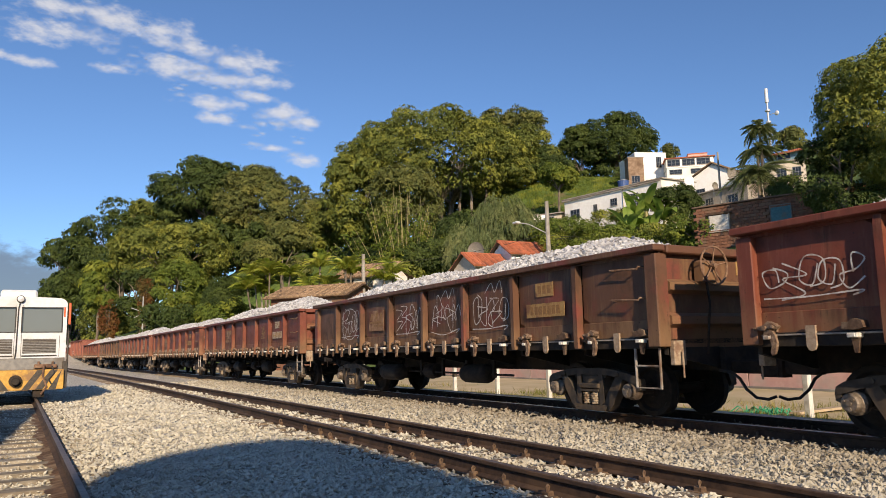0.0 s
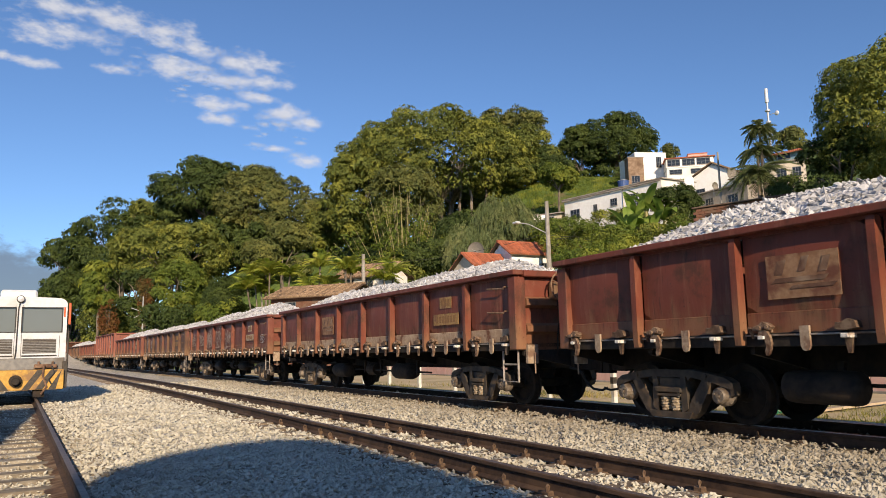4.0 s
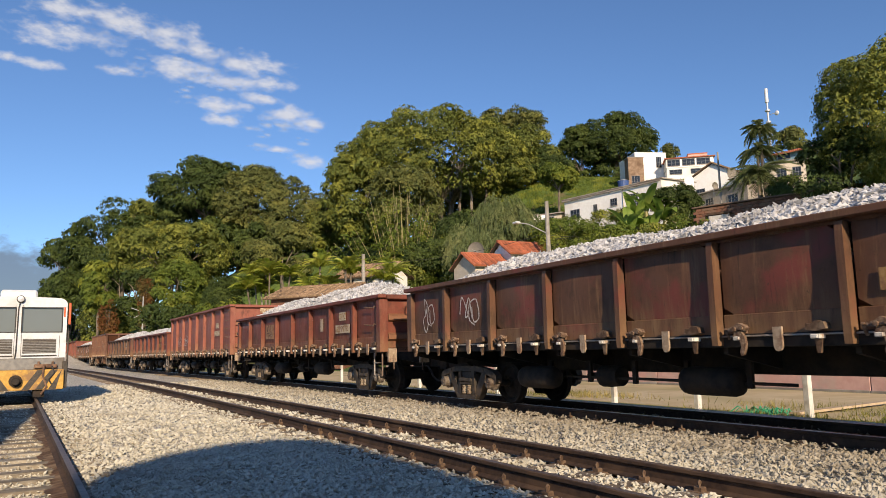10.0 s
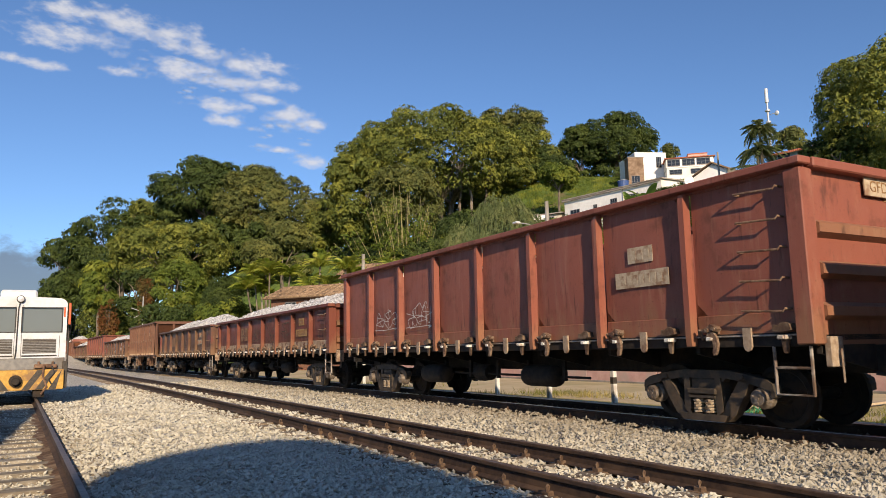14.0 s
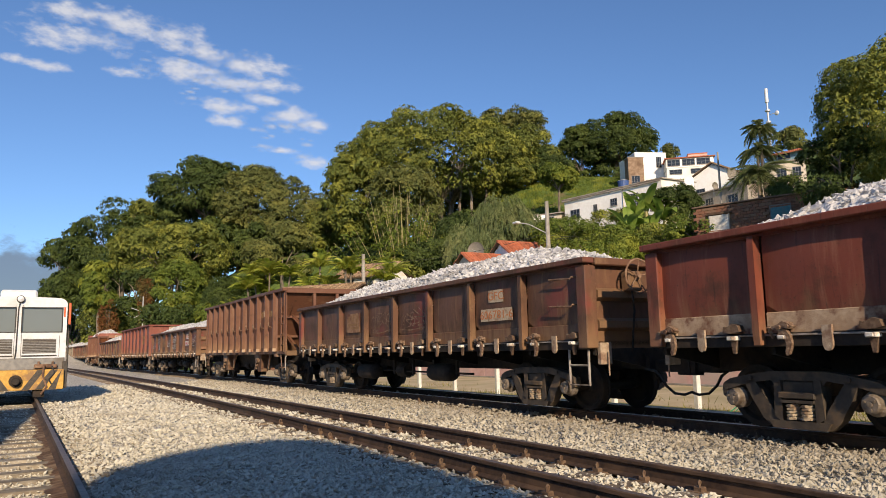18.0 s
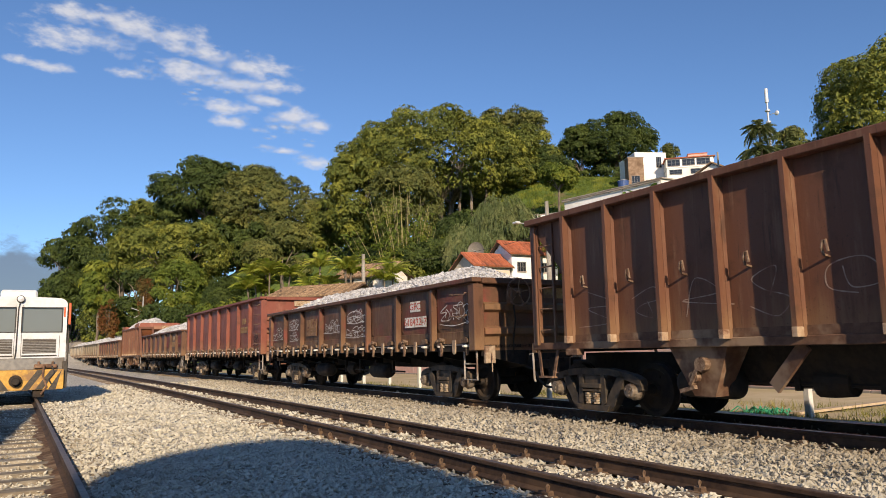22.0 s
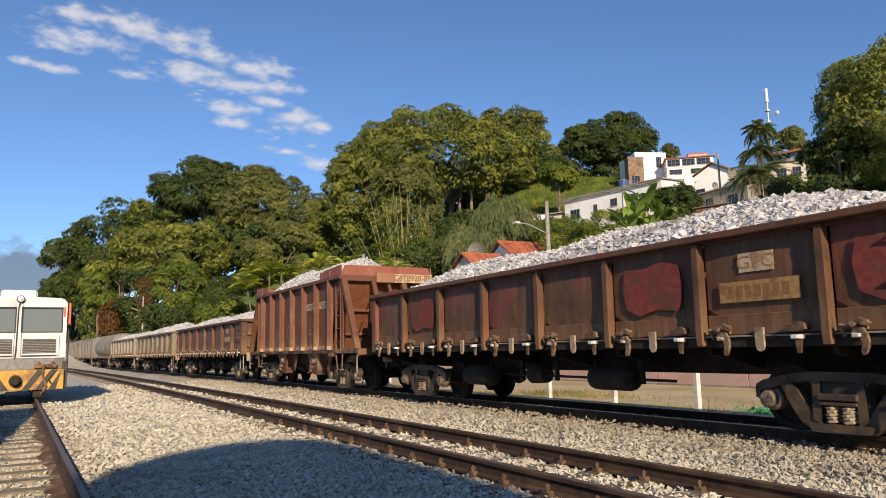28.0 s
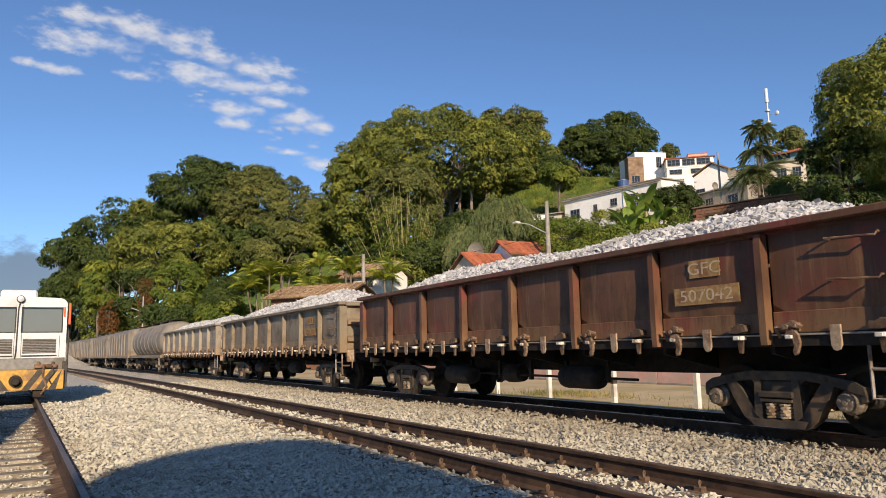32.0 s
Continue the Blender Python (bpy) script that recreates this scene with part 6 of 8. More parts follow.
def tree(label, x, y, low, top, width, leaf, seed, n=9000, size=0.28, lobes=None, depth=None, skirt=-0.95, layers=0, hollow=None):
    """A tree: tapered trunk and forking limbs under a crown of boughs, each of many drooping sprays."""
    rng, r = np.random.default_rng(seed), random.Random(seed)
    z0 = float(land(np.float64(x), np.float64(y))) - 0.2
    low = max(low, z0 + 0.3)
    w = thing("tree", label, "tree", (x, y, z0), group="trees on the hillside")
    half, dep = width / 2, (width if depth is None else depth) / 2
    ch, zc = top - low, (top + low) / 2 - z0
    s = Shape()
    for k in range(2 if width > 14 else 1):
        a = r.uniform(0, 6.28)
        foot = (math.cos(a) * half * 0.12 * k, math.sin(a) * half * 0.12 * k, 0)
        crotch = limb(s, foot, (foot[0] * 1.4 + r.uniform(-0.4, 0.4), foot[1] * 1.4, max(zc - ch * 0.35, 1.2)), width * 0.016 + 0.12, width * 0.011 + 0.08, r)
        for j in range(7):
            b = r.uniform(0, 6.28)
            reach = r.uniform(0.3, 0.62)
            end = limb(s, crotch, (math.cos(b) * half * reach, math.sin(b) * dep * reach, zc + ch * r.uniform(-0.1, 0.16)), width * 0.008 + 0.05, 0.05, r)
            for q in (0.5, -0.6):
                limb(s, end, end + Vector((math.cos(b + q) * half * 0.18, math.sin(b + q) * dep * 0.18, ch * 0.06)), 0.05, 0.02, r, 2)
    if hollow:
        # tall pale stems standing free in the hollow under the crown
        view = Vector((x, y, 0)).normalized()
        side = Vector((view.y, -view.x, 0))
        for u, lean, fork in ((3.3, 0.1, -0.8), (5.6, -1.0, 1.1), (7.0, 0.5, 0.8)):
            back = view * r.uniform(-3.0, -1.0)
            crotch = limb(s, side * u + back, side * (u + lean) + back + Vector((0, 0, 7.6 + r.uniform(-1, 1))), 0.30, 0.20, r, 6, 0.22)
            for k in (-1, 1):
                limb(s, crotch, crotch + side * (fork * k + lean * 0.6) * 1.6 + Vector((0, 0, r.uniform(3.0, 5.0))), 0.2, 0.08, r, 4, 0.16)
    part("trunk", s, M["bark"], w)
    n, size = int(n * 0.74), size * 0.93
    lobes = lobes or max(16, int(n / 800))
    d = rng.normal(0, 1, (lobes * 4, 3))
    d /= np.linalg.norm(d, axis=1, keepdims=True)
    d = d[d[:, 2] > skirt][:lobes]
    k = rng.uniform(0.82, 1.0, (len(d), 1))
    rad = rng.uniform(0.12, 0.20, len(d)) * min(width, ch * 1.3) * (26 / len(d)) ** 0.22
    if layers:
        d[:, 2] = np.round(d[:, 2] * 3.5 + rng.normal(0, 0.15, len(d))) / 3.5
    cs = d * k * np.stack([np.maximum(half - rad * 0.8, 0.3), np.maximum(dep - rad * 0.8, 0.3), np.maximum(ch / 2 - rad * 0.6, 0.2)], -1)
    out = cs / (np.linalg.norm(cs, axis=1, keepdims=True) + 0.01)
    cs[:, 2] += zc
    per = 14
    m = n // per
    pick = rng.choice(len(d), m, p=rad ** 2 / np.sum(rad ** 2))
    e = rng.normal(0, 1, (m, 3)) + out[pick] * 0.7 + np.array([0, 0, 0.25])
    e /= np.linalg.norm(e, axis=1, keepdims=True)
    ruff = rng.uniform(0.80, 1.05, m) + 0.14 * np.sin(e[:, 0] * 8 + pick) * np.sin(e[:, 1] * 7 + pick * 2)
    p = cs[pick] + e * (rad[pick] * ruff)[:, None] * np.array([1, 1, 0.55 if layers else 0.74])
    if hollow:
        u0, u1, z1, back = hollow
        view = np.array([x, y]) / math.hypot(x, y)
        u, far = p[:, 0] * view[1] - p[:, 1] * view[0], p[:, 0] * view[0] + p[:, 1] * view[1]
        mid, wide = (u0 + u1) / 2, (u1 - u0) / 2
        arch = z1 - z0 - 3.0 * ((u - mid) / wide) ** 2
        keep = ~((np.abs(u - mid) < wide) & (p[:, 2] < arch) & (far < back))
        p, e = p[keep], e[keep]
    v, f = sprays(rng, p, e, size, per)
    m2 = m
    e2 = rng.normal(0, 1, (m2, 3))
    e2 /= np.linalg.norm(e2, axis=1, keepdims=True)
    pick = rng.integers(0, len(d), m2)
    v2, f2 = sprays(rng, cs[pick] + e2 * (rad[pick] * rng.uniform(0.55, 0.92, m2))[:, None] * np.array([1, 1, 0.6]), e2, size * 1.9, 2)
    part("crown", big_mesh("crown", np.concatenate([v, v2]), np.concatenate([f, f2 + len(v)]), M[leaf]), None, w)
    return w


def weeping(label, x, y, low, top, width, leaf, seed, n=420):
    """A weeping shrub: arching stems hung with slim drooping leaves."""
    rng, r = np.random.default_rng(seed), random.Random(seed)
    z0 = float(land(np.float64(x), np.float64(y))) - 0.1
    w = thing("weeping_shrub", label, "shrub", (x, y, z0))
    h = top - z0
    s = Shape()
    for j in range(8):
        limb(s, (0, 0, 0), (r.uniform(-0.35, 0.35) * width, r.uniform(-0.35, 0.35) * width, h * 0.85), 0.06, 0.02, r)
    part("stems", s, M["bark"], w)
    a = rng.uniform(0, 6.283, n)
    q = rng.uniform(0.0, 1.0, n) ** 0.55
    rise = np.sqrt(np.maximum(0, 1 - q ** 2))
    c = np.stack([np.cos(a) * q * width * 0.46, np.sin(a) * q * width * 0.46, (low - z0) + (top - low) * (0.25 + 0.75 * rise) * rng.uniform(0.62, 1.0, n) * (1 + 0.22 * np.sin(3 * a + seed) * q)], -1)
    g = 26
    t = np.tile(np.linspace(0, 1, g), n)
    drop = np.repeat(rng.uniform(1.0, 2.0, n), g)
    b = np.repeat(a + rng.normal(0, 0.5, n), g)
    u = np.stack([np.cos(b) * t * 0.9, np.sin(b) * t * 0.9, -drop * t ** 1.6], -1)
    p = np.repeat(c, g, 0) + u + rng.normal(0, 0.05, u.shape)
    m = len(p)
    ax = np.stack([np.cos(b) * 0.4, np.sin(b) * 0.4, -0.6 - t], -1) + rng.normal(0, 0.35, (m, 3))
    ax /= np.linalg.norm(ax, axis=1, keepdims=True)
    side = np.cross(ax, rng.normal(0, 1, (m, 3)))
    side /= np.linalg.norm(side, axis=1, keepdims=True)
    L = rng.uniform(0.25, 0.5, (m, 1))
    v = np.stack([p - side * 0.035, p + side * 0.035, p + ax * L], 1).reshape(-1, 3)
    part("foliage", big_mesh("foliage", v, np.arange(3 * m).reshape(-1, 3), M[leaf]), None, w)


def bush(label, x, y, zc, width, height, leaf, seed, n=3500, size=0.22, name="bush"):
    rng, r = np.random.default_rng(seed), random.Random(seed)
    z0 = float(land(np.float64(x), np.float64(y))) - 0.1
    w = thing(name, label, "bush", (x, y, z0))
    top = zc + height / 2 - z0
    s = Shape()
    for j in range(5):
        limb(s, (0, 0, 0), (r.uniform(-0.3, 0.3) * width, r.uniform(-0.3, 0.3) * width, top * 0.75), 0.07, 0.02, r)
    part("stems", s, M["bark"], w)
    d = rng.normal(0, 1, (16, 3))
    d /= np.linalg.norm(d, axis=1, keepdims=True)
    c = d * np.array([width * 0.32, width * 0.32, height * 0.30]) + np.array([0, 0, top - height * 0.5])
    m = n // 6
    pick = rng.integers(0, 16, m)
    e = rng.normal(0, 1, (m, 3)) + d[pick] * 0.5
    e /= np.linalg.norm(e, axis=1, keepdims=True)
    p = c[pick] + e * rng.uniform(0.7, 1.0, (m, 1)) * np.array([width, width, height]) * 0.2
    p[:, 2] = np.maximum(p[:, 2], 0.05)
    v, f = sprays(rng, p, e, size * 1.15, 8)
    part("foliage", big_mesh("foliage", v, f, M[leaf]), None, w)
    return w


def frond(length, droop, leaflets, wide, rng):
    """One feather palm leaf along +x, arching down: leaflets on both sides of a rib."""
    vs, fs, rib = [], [], []
    for i in range(leaflets):
        t = (i + 0.6) / leaflets
        x, z = length * t * (1 - 0.12 * droop * t), length * (0.55 * t - (0.55 + 0.55 * droop) * t * t)
        rib.append((x, 0, z))
        L = wide * math.sin(math.pi * min(1, 0.15 + 0.85 * t)) ** 0.6
        for s in (-1, 1):
            n = len(vs)
            dx = L * 0.45
            hang = rng.uniform(0.55, 0.9)
            vs += [(x - 0.035, 0, z), (x + 0.045, 0, z), (x + dx + 0.01, s * L * 0.62, z - L * hang * 0.8), (x + dx - 0.04, s * L * 0.64, z - L * hang * 0.72)]
            fs.append((n, n + 1, n + 2, n + 3))
    return vs, fs, rib


def palm(label, x, y, top, trunk_h, leaf, seed, fronds=14, length=2.2, droop=1.0, wide=0.5, stems=1, name="palm"):
    r = random.Random(seed)
    z0 = float(land(np.float64(x), np.float64(y))) - 0.1
    w = thing(name, label, "palm", (x, y, z0), group="palms below the hill")
    crown_z = top - z0 - length * 0.45
    for k in range(stems):
        a, off = r.uniform(0, 6.28), (0 if stems == 1 else r.uniform(0.3, 0.5 * stems))
        hx, hy, hz = math.cos(a) * off, math.sin(a) * off, crown_z * (1 if k == 0 else r.uniform(0.75, 1.0))
        s = Shape()
        limb(s, (hx * 0.4, hy * 0.4, 0), (hx, hy, hz), 0.16 if trunk_h > 2 else 0.08, 0.09, r, 6, 0.05)
        part("trunk", s, M["bark"], w)
        for i in range(fronds):
            v, f, rib = frond(length * r.uniform(0.8, 1.15), droop * r.uniform(0.5, 1.4), 22, wide, r)
            me = Shape().add(v, f)
            me.tube(rib, 0.018, 4)
            part("frond", me, M[leaf], w, at=pose(hx, hy, hz, 0, -r.uniform(*((12, 66) if leaf == "frond" else (-8, 48))), 360 * (i + r.random() * 0.6) / fronds))
    return w


def bamboo(label, x, y, top, seed):
    """Bamboo canes fanning out of one root, bare above and leafy round the foot."""
    r, rng = random.Random(seed), np.random.default_rng(seed)
    z0 = float(land(np.float64(x), np.float64(y))) - 0.1
    w = thing("bamboo_clump", label, "bamboo", (x, y, z0))
    h0 = top - z0
    along, back = Vector((0.893, -0.449, 0)), Vector((0.449, 0.893, 0))
    pts = []
    for k in range(40):
        u = r.gauss(0.0, 0.5)
        h = h0 * r.uniform(0.72, 1.0) * (1 - 0.16 * min(1.5, abs(u)))
        if k < 6:
            u, h = -1.25 - 0.22 * k, h0 * (0.62 - 0.03 * k)
        foot = along * (u * 0.9 + r.uniform(-0.5, 0.5)) + back * r.uniform(-0.7, 0.7)
        tip = foot + along * u * (2.6 if k >= 6 else 3.0) + back * r.gauss(0, 0.8) + Vector((0, 0, h))
        bow = along * u * r.uniform(-0.1, 0.5)
        s = Shape()
        q = [foot.lerp(tip, t) - bow * (4 * t * (1 - t)) for t in (0, 0.25, 0.5, 0.75, 1.0)]
        for i in range(4):
            s.bar(q[i], q[i + 1], 0.055 - 0.01 * i, 6, 0.045 - 0.01 * i)
        part("cane", s, M["cane"], w)
        for t in np.linspace(0.05, 1.0, 40):
            pts.append(foot.lerp(tip, float(t)) + Vector([r.gauss(0, 0.5 * (1.3 - t)) for _ in range(3)]))
    p = np.array([q[:] for q in pts])
    keep = rng.uniform(0, 1, len(p)) < np.clip(1.15 - 1.25 * p[:, 2] / h0, 0.07, 1)
    p = p[keep]
    v, f = sprays(rng, p, rng.normal(0, 0.6, p.shape), 0.26, 10)
    part("foliage", big_mesh("foliage", v, f, M["leaf_lime"]), None, w)
    q = rng.normal(0, 1, (900, 3)) * np.array([2.2, 1.4, 1.3]) + np.array([0, 0, h0 * 0.22])
    q = np.stack([q[:, 0] * 0.893 + q[:, 1] * 0.449, -q[:, 0] * 0.449 + q[:, 1] * 0.893, np.abs(q[:, 2])], -1)
    v, f = sprays(rng, q, rng.normal(0, 0.5, q.shape), 0.26, 12)
    part("undergrowth", big_mesh("undergrowth", v, f, M["leaf_lime"]), None, w)


def banana(label, x, y, top, seed):
    r = random.Random(seed)
    z0 = float(land(np.float64(x), np.float64(y))) - 0.1
    w = thing("banana_plant", label, "banana plant", (x, y, z0))
    h = top - z0
    s = Shape()
    limb(s, (0, 0, 0), (0.1, 0, h - 2.2), 0.16, 0.10, r, 4, 0.03)
    part("trunk", s, M["cane"], w)
    for i in range(9):
        L, W = r.uniform(2.1, 3.1), r.uniform(0.32, 0.44)
        vs, fs = [], []
        d = r.uniform(0.5, 1.6)
        for j in range(9):
            t = j / 8
            xx, zz = L * t * (1 - 0.15 * d * t), L * (0.9 * t - 0.75 * d * t * t)
            ww = W * math.sin(math.pi * (0.06 + 0.92 * t)) ** 0.6
            vs += [(xx, -ww, zz + 0.08), (xx, 0, zz), (xx, ww, zz + 0.08)]
        for j in range(8):
            fs += [(3 * j, 3 * j + 1, 3 * j + 4, 3 * j + 3), (3 * j + 1, 3 * j + 2, 3 * j + 5, 3 * j + 4)]
        part("leaf", Shape().add(vs, fs), M["banana"], w, at=pose(0.1, 0, h - 2.3, 0, -r.uniform(-10, 45), 40 * i + r.uniform(0, 20)))


def plant_hillside():
    T = tree
    T("huge spreading rain tree with a domed olive-green crown", 55.2, 97.5, 21.5, 38.8, 33.0, "leaf_mid", 1, 125000, 0.3, lobes=170, depth=28, skirt=-0.8, hollow=(-0.3, 8.2, 28.0, 7.0))
    T("vine-hung tree on the flank of the grove", 41.5, 97.5, 16.9, 31.3, 11.0, "leaf_mid", 88, 34000, 0.3, lobes=60)
    T("brown vine-covered tree under the great dome", 44.1, 87.5, 14.8, 26.6, 11.0, "leaf_brown", 80, 30000, 0.26, lobes=60)
    # Trees under crowns and in hollows: deep shade is put into dark leaves.
    T("tree with leaves darkened for shade behind the bamboo", 44.2, 98.5, 13.7, 24.1, 11.2, "leaf_dark", 84, 12000, 0.3)
    T("tree with leaves darkened for shade under the great crown", 65.2, 110.1, 19.9, 33.4, 13.4, "leaf_dark", 22, 9000, 0.4)
    T("tree with leaves darkened for shade under the great crown", 72.2, 105.7, 20.7, 34.2, 12.3, "leaf_dark", 97, 9000, 0.4)
    T("tall dark tree with a thin crown behind the great dome", 76.2, 102.8, 32.9, 44.5, 10.9, "leaf_brown", 2, 15000, 0.3, skirt=-0.7)
    T("thin tall tree behind the great dome", 71.3, 103.9, 34.7, 43.8, 7.2, "leaf_brown", 89, 9000, 0.28)
    T("dark olive tree beside the great dome", 70.6, 94.6, 26.1, 38.0, 11.4, "leaf_mid", 90, 24000, 0.28)
    T("dark olive tree on the slope of the grass", 72.0, 90.9, 26.2, 33.3, 6.4, "leaf_dark", 3, 12000, 0.28)
    T("light olive tree with slender stems on the grass slope", 59.9, 73.7, 21.0, 25.4, 5.2, "leaf_lime", 21, 9000, 0.22, skirt=-0.6)
    T("dense round tree on the skyline of the hill", 93.2, 97.7, 32.6, 44.0, 15.5, "leaf_dark", 5, 38000, 0.30, lobes=64, skirt=-0.6)
    T("dark tree at the edge of the skyline grove", 87.0, 100.5, 31.0, 42.0, 7.6, "leaf_dark", 6, 14000, 0.32)
    T("low dark tree under the skyline grove", 94.0, 98.5, 30.5, 36.2, 12.5, "leaf_dark", 4, 12000, 0.32)
    T("thin tree behind the houses", 104.0, 93.8, 35.4, 38.9, 2.6, "leaf_brown", 7, 2500, 0.3)
    T("pale olive tree behind the mast", 124.7, 83.4, 36.4, 41.6, 5.8, "leaf_brown", 98, 6000, 0.34)
    T("broad dark-crowned tree on the ridge", 25.4, 129.5, 23.0, 35.2, 19.5, "leaf_dark", 8, 44000, 0.34, lobes=60, layers=1)
    T("brownish-green tree with drooping boughs", 31.9, 119.8, 19.8, 32.2, 14.6, "leaf_brown", 9, 30000, 0.32)
    T("dense rounded tree on the slope", 36.6, 112.1, 14.6, 29.8, 14.6, "leaf_brown", 10, 34000, 0.3)
    T("olive tree on the slope", 39.4, 104.9, 14.3, 26.3, 6.9, "leaf_mid", 11, 14000, 0.3)
    T("tree with leaves darkened for shade in the hollow of the slope", 32.9, 123.7, 14.2, 25.1, 11.5, "leaf_dark", 94, 9000, 0.34)
    T("dark brownish tree below the ridge", 30.8, 100.4, 11.0, 19.6, 10.4, "leaf_brown", 95, 18000, 0.28)
    T("dark layered tree at the end of the hill", 14.2, 151.3, 12.0, 31.0, 20.5, "leaf_dark", 12, 46000, 0.36, lobes=60, layers=1)
    T("far dark tree above the bend of the line", 6.1, 171.9, 12.1, 27.4, 13.5, "leaf_dark", 13, 24000, 0.38, layers=1)
    T("tree between the ridge and the bend", 18.8, 146.8, 18.2, 31.2, 10.1, "leaf_mid", 99, 26000, 0.34)
    T("wide light-green tree with layered boughs", 17.7, 112.6, 10.1, 21.3, 17.8, "leaf_mid", 14, 40000, 0.28, lobes=80, layers=1)
    T("fresh green young tree beside the line", 15.5, 92.7, 6.1, 13.2, 6.2, "leaf_lime", 15, 18000, 0.22, lobes=36)
    T("tree with dry orange creeper below it", 12.9, 107.2, 6.5, 13.5, 6.9, "leaf_dark", 16, 12000, 0.26)
    T("lush green tree low by the bend", 8.3, 117.7, 7.0, 15.5, 5.3, "leaf_lime", 17, 12000, 0.28)
    T("dark tree low by the bend of the line", 4.6, 139.9, 8.1, 15.9, 7.8, "leaf_dark", 18, 12000, 0.34)
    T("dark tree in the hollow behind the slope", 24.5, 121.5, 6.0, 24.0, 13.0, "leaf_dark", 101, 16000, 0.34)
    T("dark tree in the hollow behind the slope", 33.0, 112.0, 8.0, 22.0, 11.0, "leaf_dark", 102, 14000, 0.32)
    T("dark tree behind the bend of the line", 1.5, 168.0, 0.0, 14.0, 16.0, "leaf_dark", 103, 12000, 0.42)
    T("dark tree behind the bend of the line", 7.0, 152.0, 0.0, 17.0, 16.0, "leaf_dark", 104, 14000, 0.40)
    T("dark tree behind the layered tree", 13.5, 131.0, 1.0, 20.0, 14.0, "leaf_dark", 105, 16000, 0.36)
    T("tree with leaves darkened for shade in the hollow", 28.2, 116.0, 9.0, 21.5, 11.0, "leaf_dark", 107, 12000, 0.32)
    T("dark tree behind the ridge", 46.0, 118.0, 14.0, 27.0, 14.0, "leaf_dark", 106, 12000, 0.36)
    T("large sunlit tree above the brick house", 42.6, 20.6, 8.0, 18.4, 11.0, "leaf_mid", 19, 60000, 0.15, lobes=70)
    T("dark leafy tree beside the brick house", 40.2, 23.6, 7.5, 13.4, 5.5, "leaf_dark", 91, 18000, 0.13, lobes=26)
    T("dark leafy tree behind the brick house", 49.5, 33.5, 8.0, 13.4, 4.4, "leaf_dark", 92, 9000, 0.14)
    T("leafy tree above the brick house", 50.5, 22.5, 9.0, 17.0, 7.0, "leaf_mid", 93, 24000, 0.15)
    T("bushy dark tree beside the banana plants", 45.4, 40.8, 10.6, 14.2, 4.0, "leaf_dark", 20, 16000, 0.13, lobes=24)
    bush("round clipped dark bush", 19.8, 84.0, 7.6, 6.4, 5.2, "leaf_dark", 31, 22000, 0.12)
    bush("creeper thicket below the white house", 45.5, 56.0, 12.2, 7.0, 3.0, "leaf_lime", 32, 5000, 0.16)
    bush("creeper thicket below the white house", 47.0, 50.0, 12.3, 7.0, 3.0, "leaf_mid", 33, 5000, 0.16)
    bush("creeper thicket below the white house", 42.6, 51.5, 11.4, 6.5, 3.2, "leaf_lime", 46, 5000, 0.15)
    bush("hedge at the foot of the slope", 42.0, 62.0, 10.5, 7.0, 4.0, "leaf_mid", 34, 5000, 0.18)
    weeping("light grey-green weeping shrub with fine leaves", 39.6, 57.7, 11.0, 16.0, 6.4, "frond_dark", 35, 520)
    weeping("light grey-green weeping shrub with fine leaves", 35.7, 55.5, 8.6, 12.2, 5.6, "frond_dark", 36, 420)
    weeping("light grey-green weeping shrub with fine leaves", 37.4, 59.5, 9.5, 13.6, 5.0, "frond_dark", 38, 360)
    weeping("light grey-green weeping shrub with fine leaves", 41.8, 57.0, 11.0, 14.6, 4.6, "frond_dark", 40, 320)
    for k, (x, y, z) in enumerate(((37.4, 40.6, 9.6), (40.0, 41.0, 10.2), (42.0, 38.6, 10.6), (41.6, 35.2, 10.4), (33.6, 37.6, 8.2), (44.6, 44.0, 11.6), (38.6, 47.0, 10.4))):
        bush("creepers and shrubs covering the slope", x, y, z - 1.6, 5.6, 3.6, ("leaf_lime", "leaf_lime", "leaf_mid")[k % 3], 110 + k, 6000, 0.13)
    banana("banana plant with broad torn leaves", 44.0, 41.0, 13.2, 75)
    banana("banana plant with broad torn leaves", 42.0, 40.4, 11.6, 76)
    banana("young banana plant with yellowed leaves", 43.6, 42.8, 12.2, 77)
    # Dark leaves carry the shade under the great tree.
    bush("shrubs with leaves darkened for shade under the great tree", 36.5, 66.0, 10.5, 9.0, 4.0, "leaf_dark", 47, 7000, 0.2)
    bush("shrubs with leaves darkened for shade under the great tree", 40.5, 68.0, 12.5, 9.0, 4.0, "leaf_dark", 48, 7000, 0.2)
    bush("shrubs with leaves darkened for shade under the great tree", 46.0, 72.5, 15.5, 10.0, 4.0, "leaf_dark", 49, 7000, 0.22)
    # Shrubs added only to darken the slope here.
    bush("dark shrubs added to darken the slope below the brick house", 36.5, 17.2, 6.4, 7.0, 4.5, "leaf_dark", 50, 8000, 0.13)
    bush("dark shrubs added to darken the slope below the brick house", 39.0, 13.5, 7.4, 7.0, 5.0, "leaf_dark", 51, 8000, 0.13)
    bush("dark shrubs added to darken the slope below the brick house", 34.0, 20.5, 5.4, 5.0, 3.6, "leaf_dark", 52, 6000, 0.13)
    bush("low leafy shrubs beneath the bamboo", 31.0, 66.0, 8.0, 8.0, 4.5, "leaf_mid", 37, 5000, 0.2)
    bush("low leafy shrubs on the slope", 36.5, 76.0, 11.0, 10.0, 5.0, "leaf_dark", 38, 5000, 0.24)
